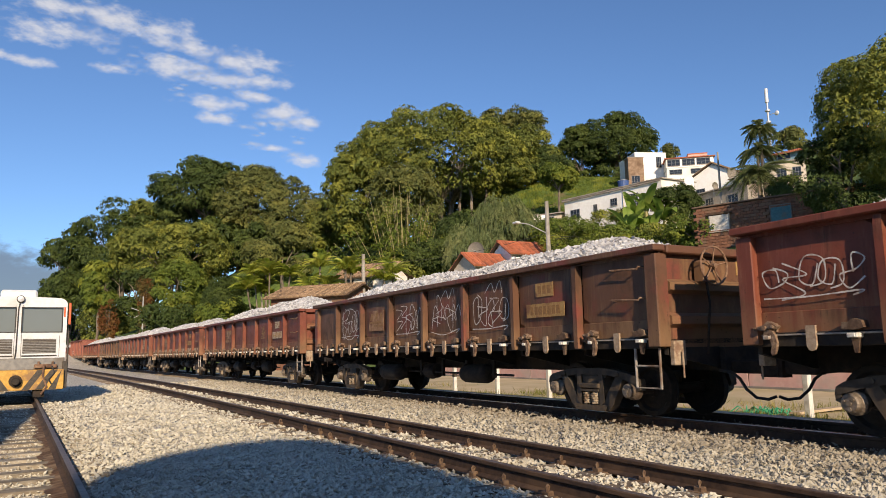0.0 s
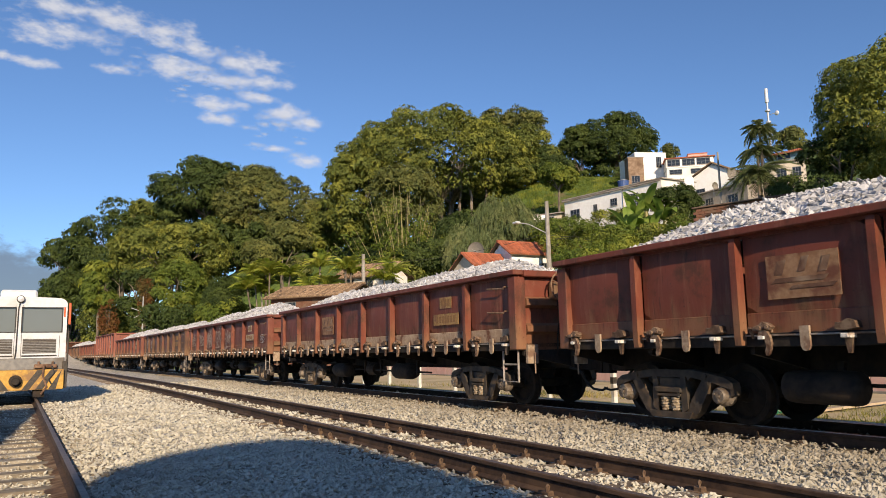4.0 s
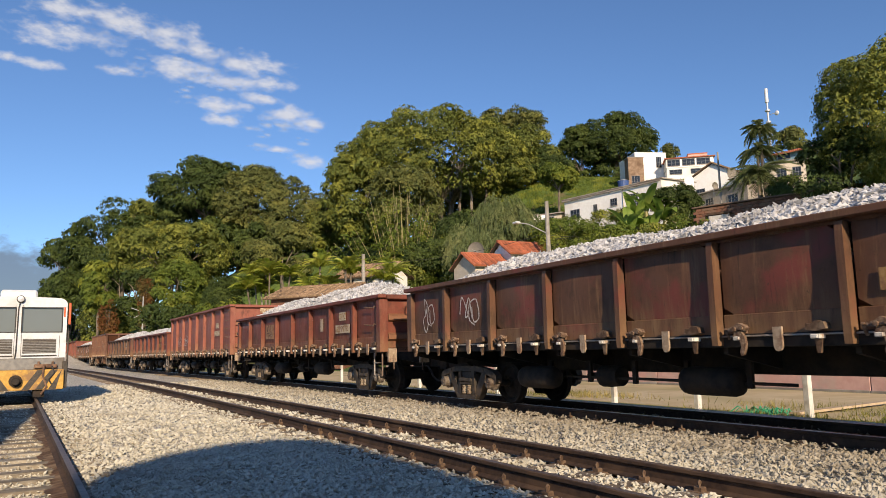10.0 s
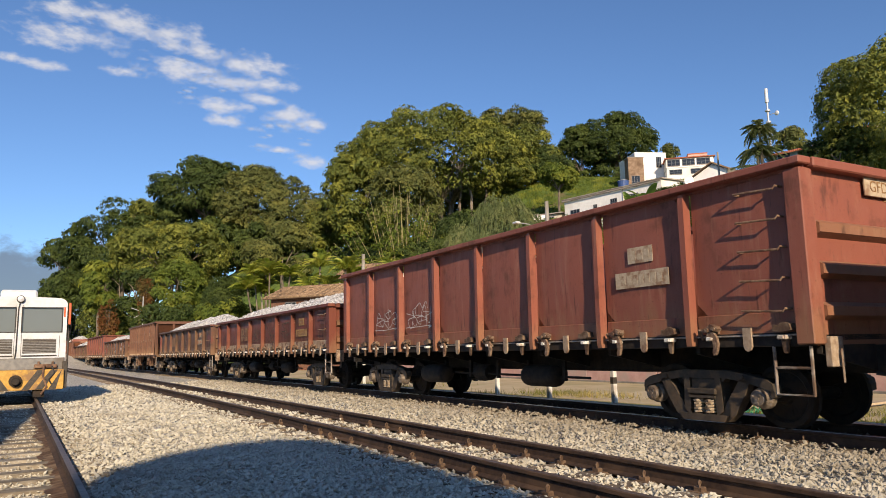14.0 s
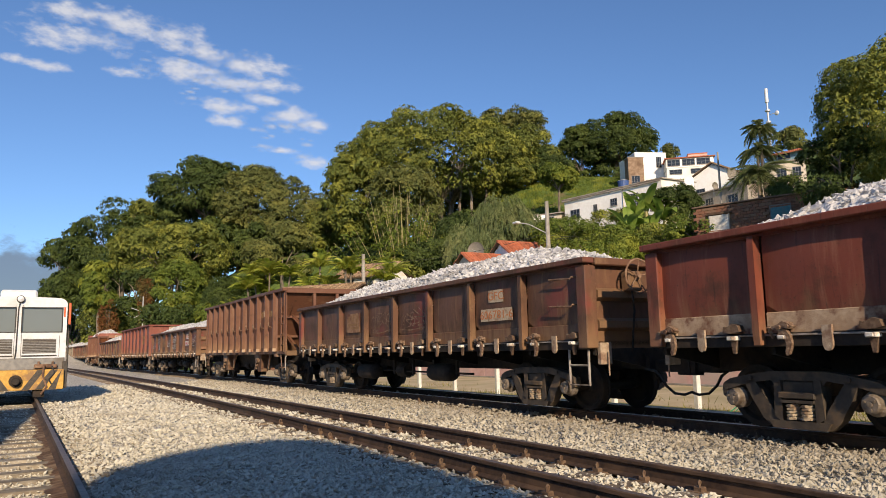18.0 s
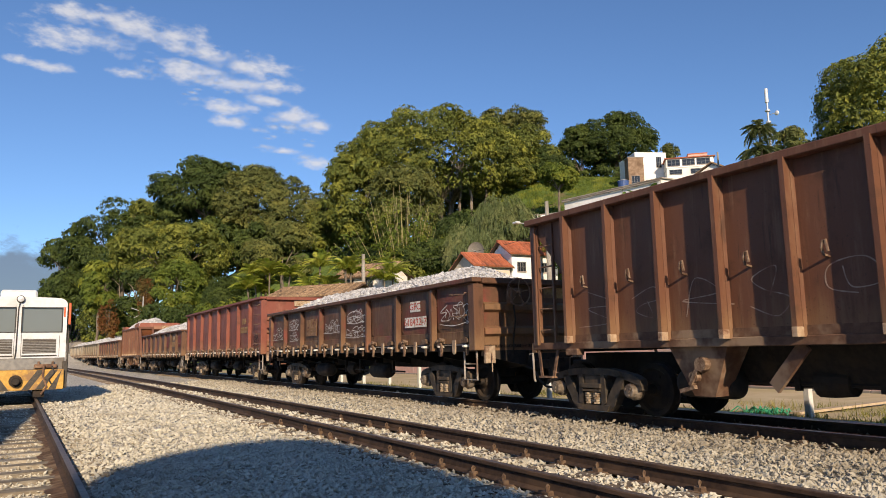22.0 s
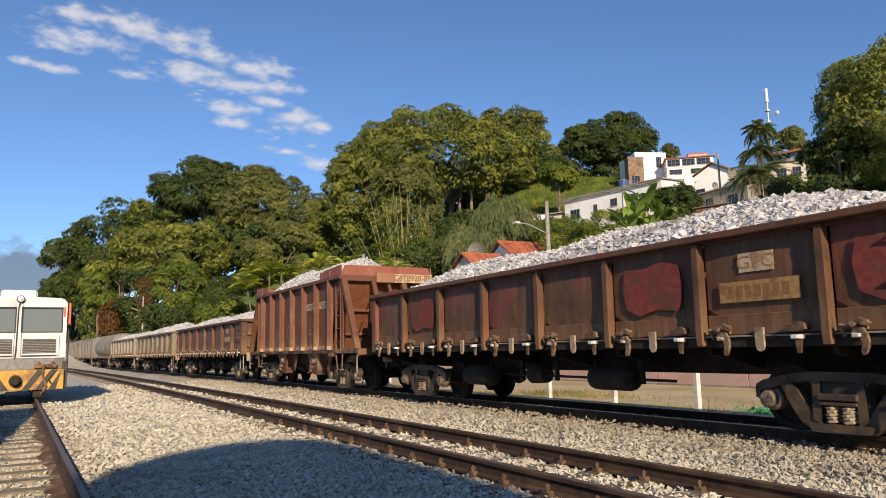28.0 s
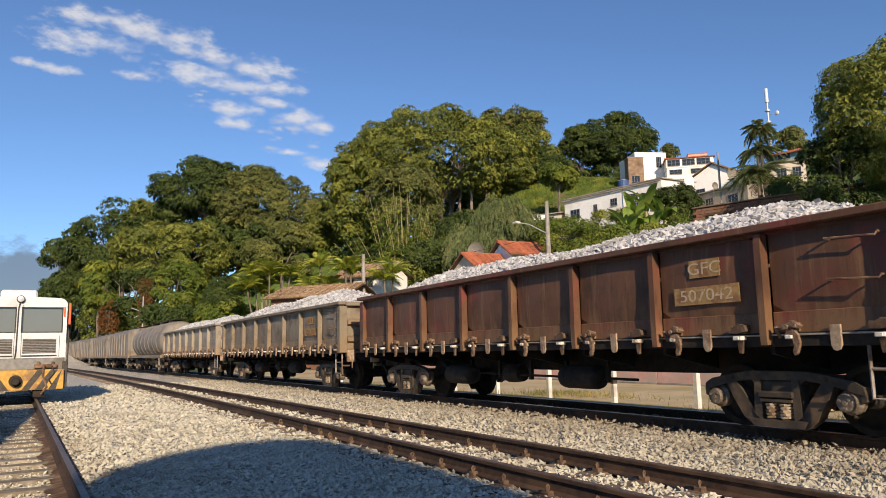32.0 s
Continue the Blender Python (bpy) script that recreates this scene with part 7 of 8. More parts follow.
    bush("dry orange creeper hanging from the trees", 12.5, 99.0, 8.0, 2.4, 8.0, "rust_leaf", 39, 2500, 0.16)
    bush("dry orange creeper hanging from the trees", 9.0, 107.0, 6.0, 2.4, 6.0, "rust_leaf", 40, 2000, 0.16)
    bush("tall green undergrowth along the line", 14.0, 88.0, 4.5, 8.0, 6.0, "leaf_dark", 41, 6000, 0.22)
    bush("tall green undergrowth along the line", 10.5, 128.0, 6.0, 9.0, 8.0, "leaf_mid", 42, 5000, 0.26)
    bush("tall green undergrowth along the line", 19.5, 84.0, 5.0, 7.0, 6.0, "leaf_lime", 43, 6000, 0.22)
    palm("bushy yellow-green fan palm thicket", 22.2, 76.8, 10.9, 1.0, "frond", 51, 24, 1.75, 0.6, 0.8, 7)
    palm("clump of yellow-green areca palms", 22.2, 62.1, 9.6, 2.0, "frond", 52, 13, 1.9, 0.8, 0.65, 3)
    palm("clump of yellow-green areca palms", 24.3, 59.2, 9.0, 2.0, "frond", 53, 13, 1.8, 0.8, 0.65, 2)
    palm("clump of yellow-green areca palms", 27.4, 57.8, 8.8, 2.0, "frond", 54, 14, 2.0, 0.8, 0.7, 2)
    palm("tall queen palm with drooping fronds", 50.4, 36.2, 18.7, 5.0, "frond_dark", 55, 26, 1.35, 1.6, 0.7)
    palm("queen palm standing close to another", 50.3, 36.5, 17.2, 4.0, "frond_dark", 57, 22, 1.9, 1.7, 0.8)
    palm("low palm with long arching fronds", 48.5, 35.3, 15.0, 3.0, "frond_dark", 56, 26, 2.4, 1.8, 0.9)
    bamboo("clump of tall yellow bamboo canes", 33.6, 67.1, 19.2, 61)
    banana("banana plant with broad torn leaves", 43.0, 41.9, 14.2, 71)
    banana("banana plant with broad torn leaves", 42.5, 42.4, 13.0, 72)
    banana("young banana plant with yellowed leaves", 40.6, 41.4, 11.9, 73)
    banana("banana plant with broad torn leaves", 41.8, 42.2, 12.6, 74)


plant_hillside()


# ---- houses on the hill ----
def window(parent, x, z, w, h, style="glass", face_y=0.0, group=None):
    """A window set in the front wall (the wall's face lies at y = face_y, looking to -y)."""
    win = part("window", Shape().box(x - w / 2, x + w / 2, face_y - 0.02, face_y + 0.004, z - h / 2, z + h / 2), M["dark_glass"] if style in ("glass", "grid") else M[style], parent, "dark glazed window" if style in ("glass", "grid") else "")
    fr = Shape()
    t = 0.06
    fr.box(x - w / 2 - t, x + w / 2 + t, face_y - 0.06, face_y + 0.02, z + h / 2, z + h / 2 + t)
    fr.box(x - w / 2 - t, x - w / 2, face_y - 0.06, face_y + 0.02, z - h / 2, z + h / 2)
    fr.box(x + w / 2, x + w / 2 + t, face_y - 0.06, face_y + 0.02, z - h / 2, z + h / 2)
    part("window_frame", fr, M["frame_metal"], win)
    part("window_sill", Shape().cbox(x - w / 2 - t, x + w / 2 + t, face_y - 0.11, face_y + 0.02, z - h / 2 - 0.07, z - h / 2, 0.008), M["plaster_grey"], win)
    if style in ("glass", "grid"):
        k = 3 if style == "grid" else 1
        for i in range(1, k + 2):
            xx = x - w / 2 + w * i / (k + 2)
            part("mullion", Shape().box(xx - 0.02, xx + 0.02, face_y - 0.045, face_y - 0.02, z - h / 2, z + h / 2), M["galv"] if style == "grid" else M["frame_metal"], win)
        for i in range(1, k + 1):
            zz = z - h / 2 + h * i / (k + 1)
            part("glazing_bar", Shape().box(x - w / 2, x + w / 2, face_y - 0.04, face_y - 0.02, zz - 0.015, zz + 0.015), M["galv"] if style == "grid" else M["frame_metal"], win)
    return win


def house(label, left, right, z0, z1, depth, wall, roof, windows, name="house", over=0.35):
    """A house whose front runs from left to right in plan and looks towards the railway.
    roof: ('flat', material), ('mono', material, rise to the back) or ('gable', material, rise)."""
    (ax, ay), (bx, by) = left, right
    L = math.hypot(bx - ax, by - ay)
    w = thing(name, label, "house", (ax, ay, z0), group="houses on the hill", turn=math.degrees(math.atan2(by - ay, bx - ax)))
    H = z1 - z0
    low = -3.0
    body = Shape()
    body.box(0, L, 0, 0.2, low, H).box(0, L, depth - 0.2, depth, low, H).box(0, 0.2, 0.2, depth - 0.2, low, H).box(L - 0.2, L, 0.2, depth - 0.2, low, H)
    body.box(0.2, L - 0.2, 0.2, depth - 0.2, low, low + 0.2)
    part("wall", body, M[wall], w)
    kind = roof[0]
    if kind == "flat":
        part("roof", Shape().cbox(-over, L + over, -over, depth + over, H, H + 0.16, 0.02), M[roof[1]], w)
    elif kind == "mono":
        rise = roof[2]
        part("roof", Shape().prism([(-over, H + 0.02), (depth + over, H + rise), (depth + over, H + rise + 0.12), (-over, H + 0.14)], "x", -over, L + over), M[roof[1]], w)
        for lo in (0.01, L - 0.19):
            part("gable_wall", Shape().prism([(0.0, H - 0.02), (depth, H - 0.02), (depth, H + rise)], "x", lo, lo + 0.18), M[wall], w)
    elif kind in ("gable", "gable_front"):
        rise = roof[2]
        along = kind == "gable"
        span = depth if along else L
        run = L if along else depth
        tri = [(0.02, H - 0.02), (span - 0.02, H - 0.02), (span / 2, H + rise - 0.05)]
        ax_ = "x" if along else "y"
        for lo in (0.02, run - 0.18):
            part("gable_wall", Shape().prism(tri, ax_, lo, lo + 0.16), M[wall], w)
        rf = part("roof", Shape().prism([(-over, H - over * 2 * rise / span), (span / 2, H + rise), (span / 2, H + rise + 0.07), (-over, H - over * 2 * rise / span + 0.07)], ax_, -over, run + over)
                  .prism([(span + over, H - over * 2 * rise / span), (span / 2, H + rise), (span / 2, H + rise + 0.07), (span + over, H - over * 2 * rise / span + 0.07)], ax_, -over, run + over), M["wood_dark"], w)
        if roof[1].startswith("roof"):
            slope = math.hypot(span / 2 + over, rise + over * 2 * rise / span)
            cols = int((run + 2 * over) / 0.28)
            tm = Shape()
            for k in range(int(slope / 0.42) + 1):
                lift = 0.05 - 0.03 * (k % 2)
                tm.prism([(-0.15, lift - 0.05), (-0.09, lift + 0.07), (0.0, lift + 0.11), (0.09, lift + 0.07), (0.15, lift - 0.05)], "y", 0.42 * k, min(slope, 0.42 * k + 0.42))
            tm = tm.mesh("tile_course", M[roof[1]])
            ang = math.degrees(math.atan2(rise, span / 2))
            for sgn in (0, 1):
                for i in range(cols):
                    u = -over + 0.14 + i * 0.28
                    if along:
                        m = pose(u, -over, H - over * 2 * rise / span + 0.07, ang, 0, 0) if sgn == 0 else pose(u, span + over, H - over * 2 * rise / span + 0.07, 0, 0, 180) @ pose(0, 0, 0, ang, 0, 0)
                    else:
                        m = pose(-over, u, H - over * 2 * rise / span + 0.07, 0, 0, -90) @ pose(0, 0, 0, ang, 0, 0) if sgn == 0 else pose(span + over, u, H - over * 2 * rise / span + 0.07, 0, 0, 90) @ pose(0, 0, 0, ang, 0, 0)
                    part("tile_course", tm, None, rf, at=m)
            ridge = Shape().bar((-over, span / 2, H + rise + 0.10), (run + over, span / 2, H + rise + 0.10), 0.11, 8) if along else Shape().bar((span / 2, -over, H + rise + 0.10), (span / 2, run + over, H + rise + 0.10), 0.11, 8)
            part("ridge_tiles", ridge, M[roof[1]], rf)
    for q in windows:
        window(w, *q)
    return w


def hillside_houses():
    a = house("long white-plastered house with small windows", (54.2, 65.6), (56.3, 52.4), 14.6, 18.1, 6.0, "plaster", ("mono", "roof_sheet", 0.35),
              [(1.6, 1.65, 1.25, 1.0), (4.6, 1.75, 0.45, 1.0), (7.2, 2.1, 0.8, 0.75), (9.8, 1.9, 1.1, 1.3, "grid")], over=0.25)
    part("shutter", Shape().cbox(3.95, 4.33, -0.03, 0.0, 1.2, 2.35, 0.01), M["plaster"], a, "open white shutter")
    part("shutter", Shape().cbox(4.87, 5.25, -0.03, 0.0, 1.2, 2.35, 0.01), M["plaster"], a, "open white shutter")
    part("down_pipe", Shape().bar((8.5, -0.06, -2.5), (8.5, -0.06, 3.3), 0.045, 8), M["plaster_cream"], a)
    part("roof_board", Shape().cbox(-0.2, 13.4, -0.28, -0.20, 3.30, 3.46, 0.01), M["plaster_grey"], a)
    t = thing("water_tank", "blue plastic water tank on the white house roof", "water tank", (56.0, 57.6, 18.2))
    part("drum", Shape().bar((0, 0, 0), (0, 0, 0.75), 0.55, 18, 0.62), M["tank_blue"], t)
    part("lid", Shape().bar((0, 0, 0.75), (0, 0, 0.85), 0.66, 18, 0.5), M["galv"], t)
    house("low cream annex beside the white house", (52.2, 70.0), (54.0, 66.2), 14.6, 16.7, 3.0, "plaster_cream", ("mono", "roof_sheet", 0.5), [(2.7, 1.1, 1.2, 1.4, "grid")])
    house("low white garden wall house beside the annex", (48.1, 63.9), (49.3, 63.0), 13.0, 15.6, 2.5, "plaster", ("flat", "plaster_grey"), [], over=0.04)
    house("white block of a hillside house with a narrow window", (75.2, 74.7), (79.6, 72.9), 21.5, 28.7, 6.0, "plaster", ("flat", "plaster"), [(3.6, 5.9, 0.7, 1.5)], over=0.02)
    house("unrendered brown brick stair tower beside the white block", (72.9, 73.8), (74.9, 72.8), 21.5, 27.5, 1.6, "plaster_tan", ("flat", "plaster_grey"), [(1.0, 2.6, 1.1, 1.5)], over=0.08)
    house("white terraced house with narrow windows", (76.9, 70.4), (81.7, 66.2), 20.0, 25.6, 6.0, "plaster", ("flat", "plaster"), [(1.2, 5.0, 1.6, 0.6), (4.2, 5.0, 1.9, 0.6)], over=0.1)
    v = house("red-roofed veranda over the white house", (77.2, 70.7), (82.0, 66.5), 25.8, 27.0, 4.0, "plaster", ("flat", "roof_red"), [(1.0, 0.62, 1.6, 0.85), (3.0, 0.62, 1.6, 0.85), (5.0, 0.62, 1.7, 0.85)], over=0.25)
    house("pale red rooftop room over the veranda", (81.6, 70.6), (83.6, 68.8), 27.4, 28.2, 2.0, "plaster_pink", ("flat", "roof_red"), [], over=0.03)
    house("low white terrace wall below the houses", (70.5, 64.5), (72.5, 61.0), 17.5, 20.9, 3.0, "plaster", ("flat", "plaster"), [(1.2, 2.7, 1.2, 0.5)], over=0.05)
    house("white gabled house with a dark roof edge", (69.4, 60.3), (71.3, 54.4), 16.5, 20.8, 6.0, "plaster", ("gable_front", "roof_old", 1.7), [(1.5, 2.6, 1.0, 0.9), (4.6, 2.4, 1.2, 0.9)])
    house("open veranda with a dark tiled roof", (70.6, 54.6), (71.2, 50.4), 16.5, 19.9, 4.0, "plaster_cream", ("mono", "roof_old", 0.9), [(1.1, 2.5, 1.3, 1.2), (3.0, 2.5, 1.3, 1.2)], over=0.5)
    house("lower bare cement house with small dark windows", (60.9, 51.8), (60.6, 45.4), 12.6, 16.6, 5.0, "plaster_grey", ("mono", "roof_sheet", 0.5), [(1.6, 2.9, 1.0, 0.9), (4.6, 2.8, 1.2, 0.8)])
    house("cream house with a small window below the blue house", (65.4, 46.2), (67.2, 43.4), 15.2, 19.2, 4.0, "plaster_cream", ("mono", "roof_sheet", 0.4), [(1.1, 2.9, 0.8, 0.9), (2.5, 2.9, 0.7, 0.9)], over=0.3)
    house("pale blue house under a low tiled roof", (91.4, 64.6), (93.0, 57.6), 22.0, 27.5, 6.0, "plaster_blue", ("gable", "roof_red", 0.9), [(2.2, 5.2, 1.6, 1.0), (5.4, 5.0, 1.2, 1.2)], over=0.6)
    house("cream house among the trees", (84.0, 52.5), (80.5, 44.5), 20.0, 24.6, 6.0, "plaster_cream", ("gable", "roof_red", 1.2), [(2.5, 3.0, 1.4, 1.2)])
    house("small white house with a bright red tiled roof", (32.9, 46.6), (37.3, 46.4), 4.5, 8.5, 3.3, "plaster", ("gable", "roof_red", 1.05), [(0.9, 2.9, 0.7, 0.7), (3.2, 2.9, 0.7, 0.7)], over=0.3)
    house("small annex with a red tiled roof", (29.4, 46.5), (32.6, 46.5), 4.0, 7.4, 3.2, "plaster_cream", ("gable", "roof_red", 1.0), [(1.4, 2.4, 0.7, 0.7)], over=0.3)
    house("old brick house under a weathered clay roof", (17.9, 61.4), (22.4, 55.6), 1.5, 5.75, 5.0, "brick", ("gable", "roof_old", 0.95), [(2.0, 3.2, 1.0, 1.1), (5.5, 3.2, 1.0, 1.1)], over=0.5)
    house("whitewashed old house with a weathered clay roof", (25.4, 64.6), (28.2, 60.2), 3.0, 8.1, 4.0, "plaster", ("gable", "roof_old", 1.1), [(1.2, 4.3, 0.9, 0.8), (3.4, 4.3, 0.9, 0.8)], over=0.5)
    house("roadside house with a red tiled roof", (27.0, 21.0), (28.4, 12.0), -0.4, 2.7, 5.0, "plaster_pink", ("gable", "roof_red", 1.4), [(2.0, 1.6, 1.0, 1.1), (6.0, 1.6, 1.0, 1.1)], over=0.5)
    tw = thing("retaining_wall", "stained cream retaining wall on the slope", "wall", (33.5, 0, 2.0), kind="structure")
    for i in range(6):
        part("wall_panel", Shape().cbox(0, 0.3, 6 + 3.2 * i, 9.18 + 3.2 * i, 0.0, 3.0, 0.02), M["plaster_cream"], tw)


hillside_houses()


def brick_house():
    """The unplastered brick house, laid course by course on its front."""
    (ax, ay), (bx, by) = (39.7, 34.0), (43.5, 23.2)
    L = math.hypot(bx - ax, by - ay)
    z0, H, depth = 5.6, 4.9, 6.0
    w = thing("brick_house", "unplastered red-brown brick house with a flat concrete edge", "house", (ax, ay, z0), group="houses on the hill", turn=math.degrees(math.atan2(by - ay, bx - ax)))
    holes = [(0.9, 2.2, 2.95, 4.1), (4.9, 6.1, 3.05, 4.15), (9.0, 10.0, 2.8, 3.8)]
    core = Shape().box(0.12, L - 0.12, 0.14, depth, -3.0, H - 0.2)
    part("wall", core, M["mortar"], w)
    part("roof_slab", Shape().cbox(-0.25, L + 0.2, -0.12, depth + 0.3, H - 0.2, H - 0.1, 0.02), M["mortar"], w)
    course = Shape()
    bl, bh = 0.40, 0.205
    near = part("bricks_below", course.box(0.02, L - 0.02, 0.06, 0.13, -2.9, 1.5), M["brick"], w)
    bm = Shape().cbox(0.0, bl - 0.015, 0.0, 0.16, 0.0, bh - 0.018, 0.006).mesh("brick", M["brick"])
    rows = int((H - 0.2 - 1.6) / bh)
    for k in range(rows):
        z = 1.6 + k * bh
        x = -0.2 * (k % 2)
        while x < L - 0.1:
            if not any(a - 0.2 < x + bl / 2 < b + 0.2 and c < z + bh / 2 < d for a, b, c, d in holes):
                part("brick", bm, None, w, at=(x, 0.0, z))
            x += bl
    for (a, b, c, d), style in zip(holes, ("curtain", "teal", "dark_glass")):
        window(w, (a + b) / 2, (c + d) / 2, b - a, d - c, style, 0.05)
    part("lintel", Shape().cbox(0.7, 2.4, -0.06, 0.1, 4.1, 4.22, 0.01), M["wood_dark"], w)


# ---- masts, poles, cables ----
def radio_mast():
    w = thing("radio_mast", "slim white telecom mast on the hilltop", "mast", (106.4, 74.6, 28.0))
    part("pole", Shape().bar((0, 0, 0), (0, 0, 13.2), 0.20, 12, 0.15), M["galv"], w)
    part("antenna_cover", Shape().bar((0, 0, 13.2), (0, 0, 15.6), 0.31, 14, 0.28), M["white_paint"], w, "white drum antenna cover")
    for z in (7.6, 9.6, 11.6):
        part("collar", Shape().bar((0, 0, z), (0, 0, z + 0.25), 0.42, 12), M["galv"], w)
    part("dish", Shape().turned([(-0.1, 0.0), (-0.05, 0.3), (0.1, 0.42), (0.12, 0.4), (0.0, 0.0)], n=14), M["white_paint"], w, at=(0.3, -1.4, 11.0))
    part("dish_arm", Shape().bar((0, 0, 11.0), (0.3, -1.35, 11.0), 0.06, 6), M["galv"], w)
    for k in range(3):
        part("cabinet", Shape().cbox(-0.5, -0.2, -0.45, 0.2, 2.0 + 0.9 * k, 2.7 + 0.9 * k, 0.02), M["galv"], w)


def utility_pole(x, y, top, label, arm=False, thick=1.0):
    z0 = float(land(np.float64(x), np.float64(y))) - 0.3
    w = thing("utility_pole", label, "utility pole", (x, y, z0), group="utility poles")
    part("pole", Shape().bar((0, 0, 0), (0, 0, top - z0), 0.22 * thick, 10, 0.15 * thick), M["concrete"], w)
    if arm:
        lamp = part("lamp_arm", Shape().tube([(0, 0, top - z0 - 2.6), (-0.9, 1.2, top - z0 - 1.7), (-1.4, 1.9, top - z0 - 1.5)], 0.035, 6), M["galv"], w)
        part("lamp_head", Shape().cbox(-1.75, -1.30, 1.75, 2.35, top - z0 - 1.58, top - z0 - 1.40, 0.05), M["white_paint"], w, "white street lamp head")
    return w


def cable(p, q, sag, name="cable"):
    p, q = Vector(p), Vector(q)
    pts = [p.lerp(q, i / 14) - Vector((0, 0, 4 * sag * (i / 14) * (1 - i / 14))) for i in range(15)]
    ob = new(name, Shape().tube(pts, 0.018, 4).mesh(name, M["wire"]))
    tagged(ob, "thin black overhead cable", "cable", "overhead cables")


radio_mast()
utility_pole(35.2, 44.8, 12.5, "weathered concrete utility pole with a street lamp", True)
utility_pole(24.9, 57.6, 9.4, "weathered concrete utility pole")
utility_pole(51.5, 41.3, 17.6, "tall thin pole before the houses", False, 0.5)
cable((35.2, 44.8, 10.0), (24.9, 57.6, 8.6), 0.6)
cable((35.2, 44.8, 9.8), (42.0, 37.0, 9.6), 0.4)
cable((35.2, 44.8, 9.6), (44.0, 34.0, 9.4), 0.5)


def antenna_mast():
    w = thing("signal_post", "thin grey post with a small crossed antenna", "antenna", (11.7, 94.3, -0.4))
    part("post", Shape().bar((0, 0, 0), (0, 0, 8.6), 0.09, 8, 0.06), M["galv"], w)
    part("arm", Shape().bar((-1.3, 0, 7.2), (1.3, 0, 6.2), 0.045, 6), M["galv"], w)
    part("arm", Shape().bar((-1.0, 0, 6.0), (0.9, 0, 7.0), 0.045, 6), M["galv"], w)
    part("box", Shape().cbox(-0.2, 0.2, -0.2, 0.2, 5.7, 6.2, 0.02), M["galv"], w)


antenna_mast()


def dish(x, y, z, label, r=0.6, turn=60):
    w = thing("satellite_dish", label, "satellite dish", (x, y, z), turn=turn, group="satellite dishes")
    d = Shape().turned([(0.0, 0.0), (0.03, r * 0.4), (0.12, r * 0.8), (0.2, r), (0.22, r), (0.14, r * 0.8), (0.05, r * 0.4), (0.02, 0.0)], n=18)
    part("reflector", d, M["dish_mesh"] if r != 0.62 else M["plaster"], w, at=pose(0, 0, 0, 0, 0, 200))
    part("mount", Shape().bar((0, 0, 0), (0.1, 0, -0.9), 0.04, 6), M["galv"], w)
    part("feed", Shape().bar((0, 0, 0), (-0.5, 0, 0.1), 0.02, 6), M["galv"], w)


dish(32.2, 50.6, 9.1, "dull grey mesh satellite dish beside the red roof", 0.78, 10)
dish(58.0, 50.4, 17.6, "pale mesh satellite dish above the cement house", 0.62)
dish(57.2, 46.6, 16.2, "small dark satellite dish on the cement house", 0.36)
dish(56.0, 43.6, 16.6, "dark satellite dish on the cement house", 0.6)


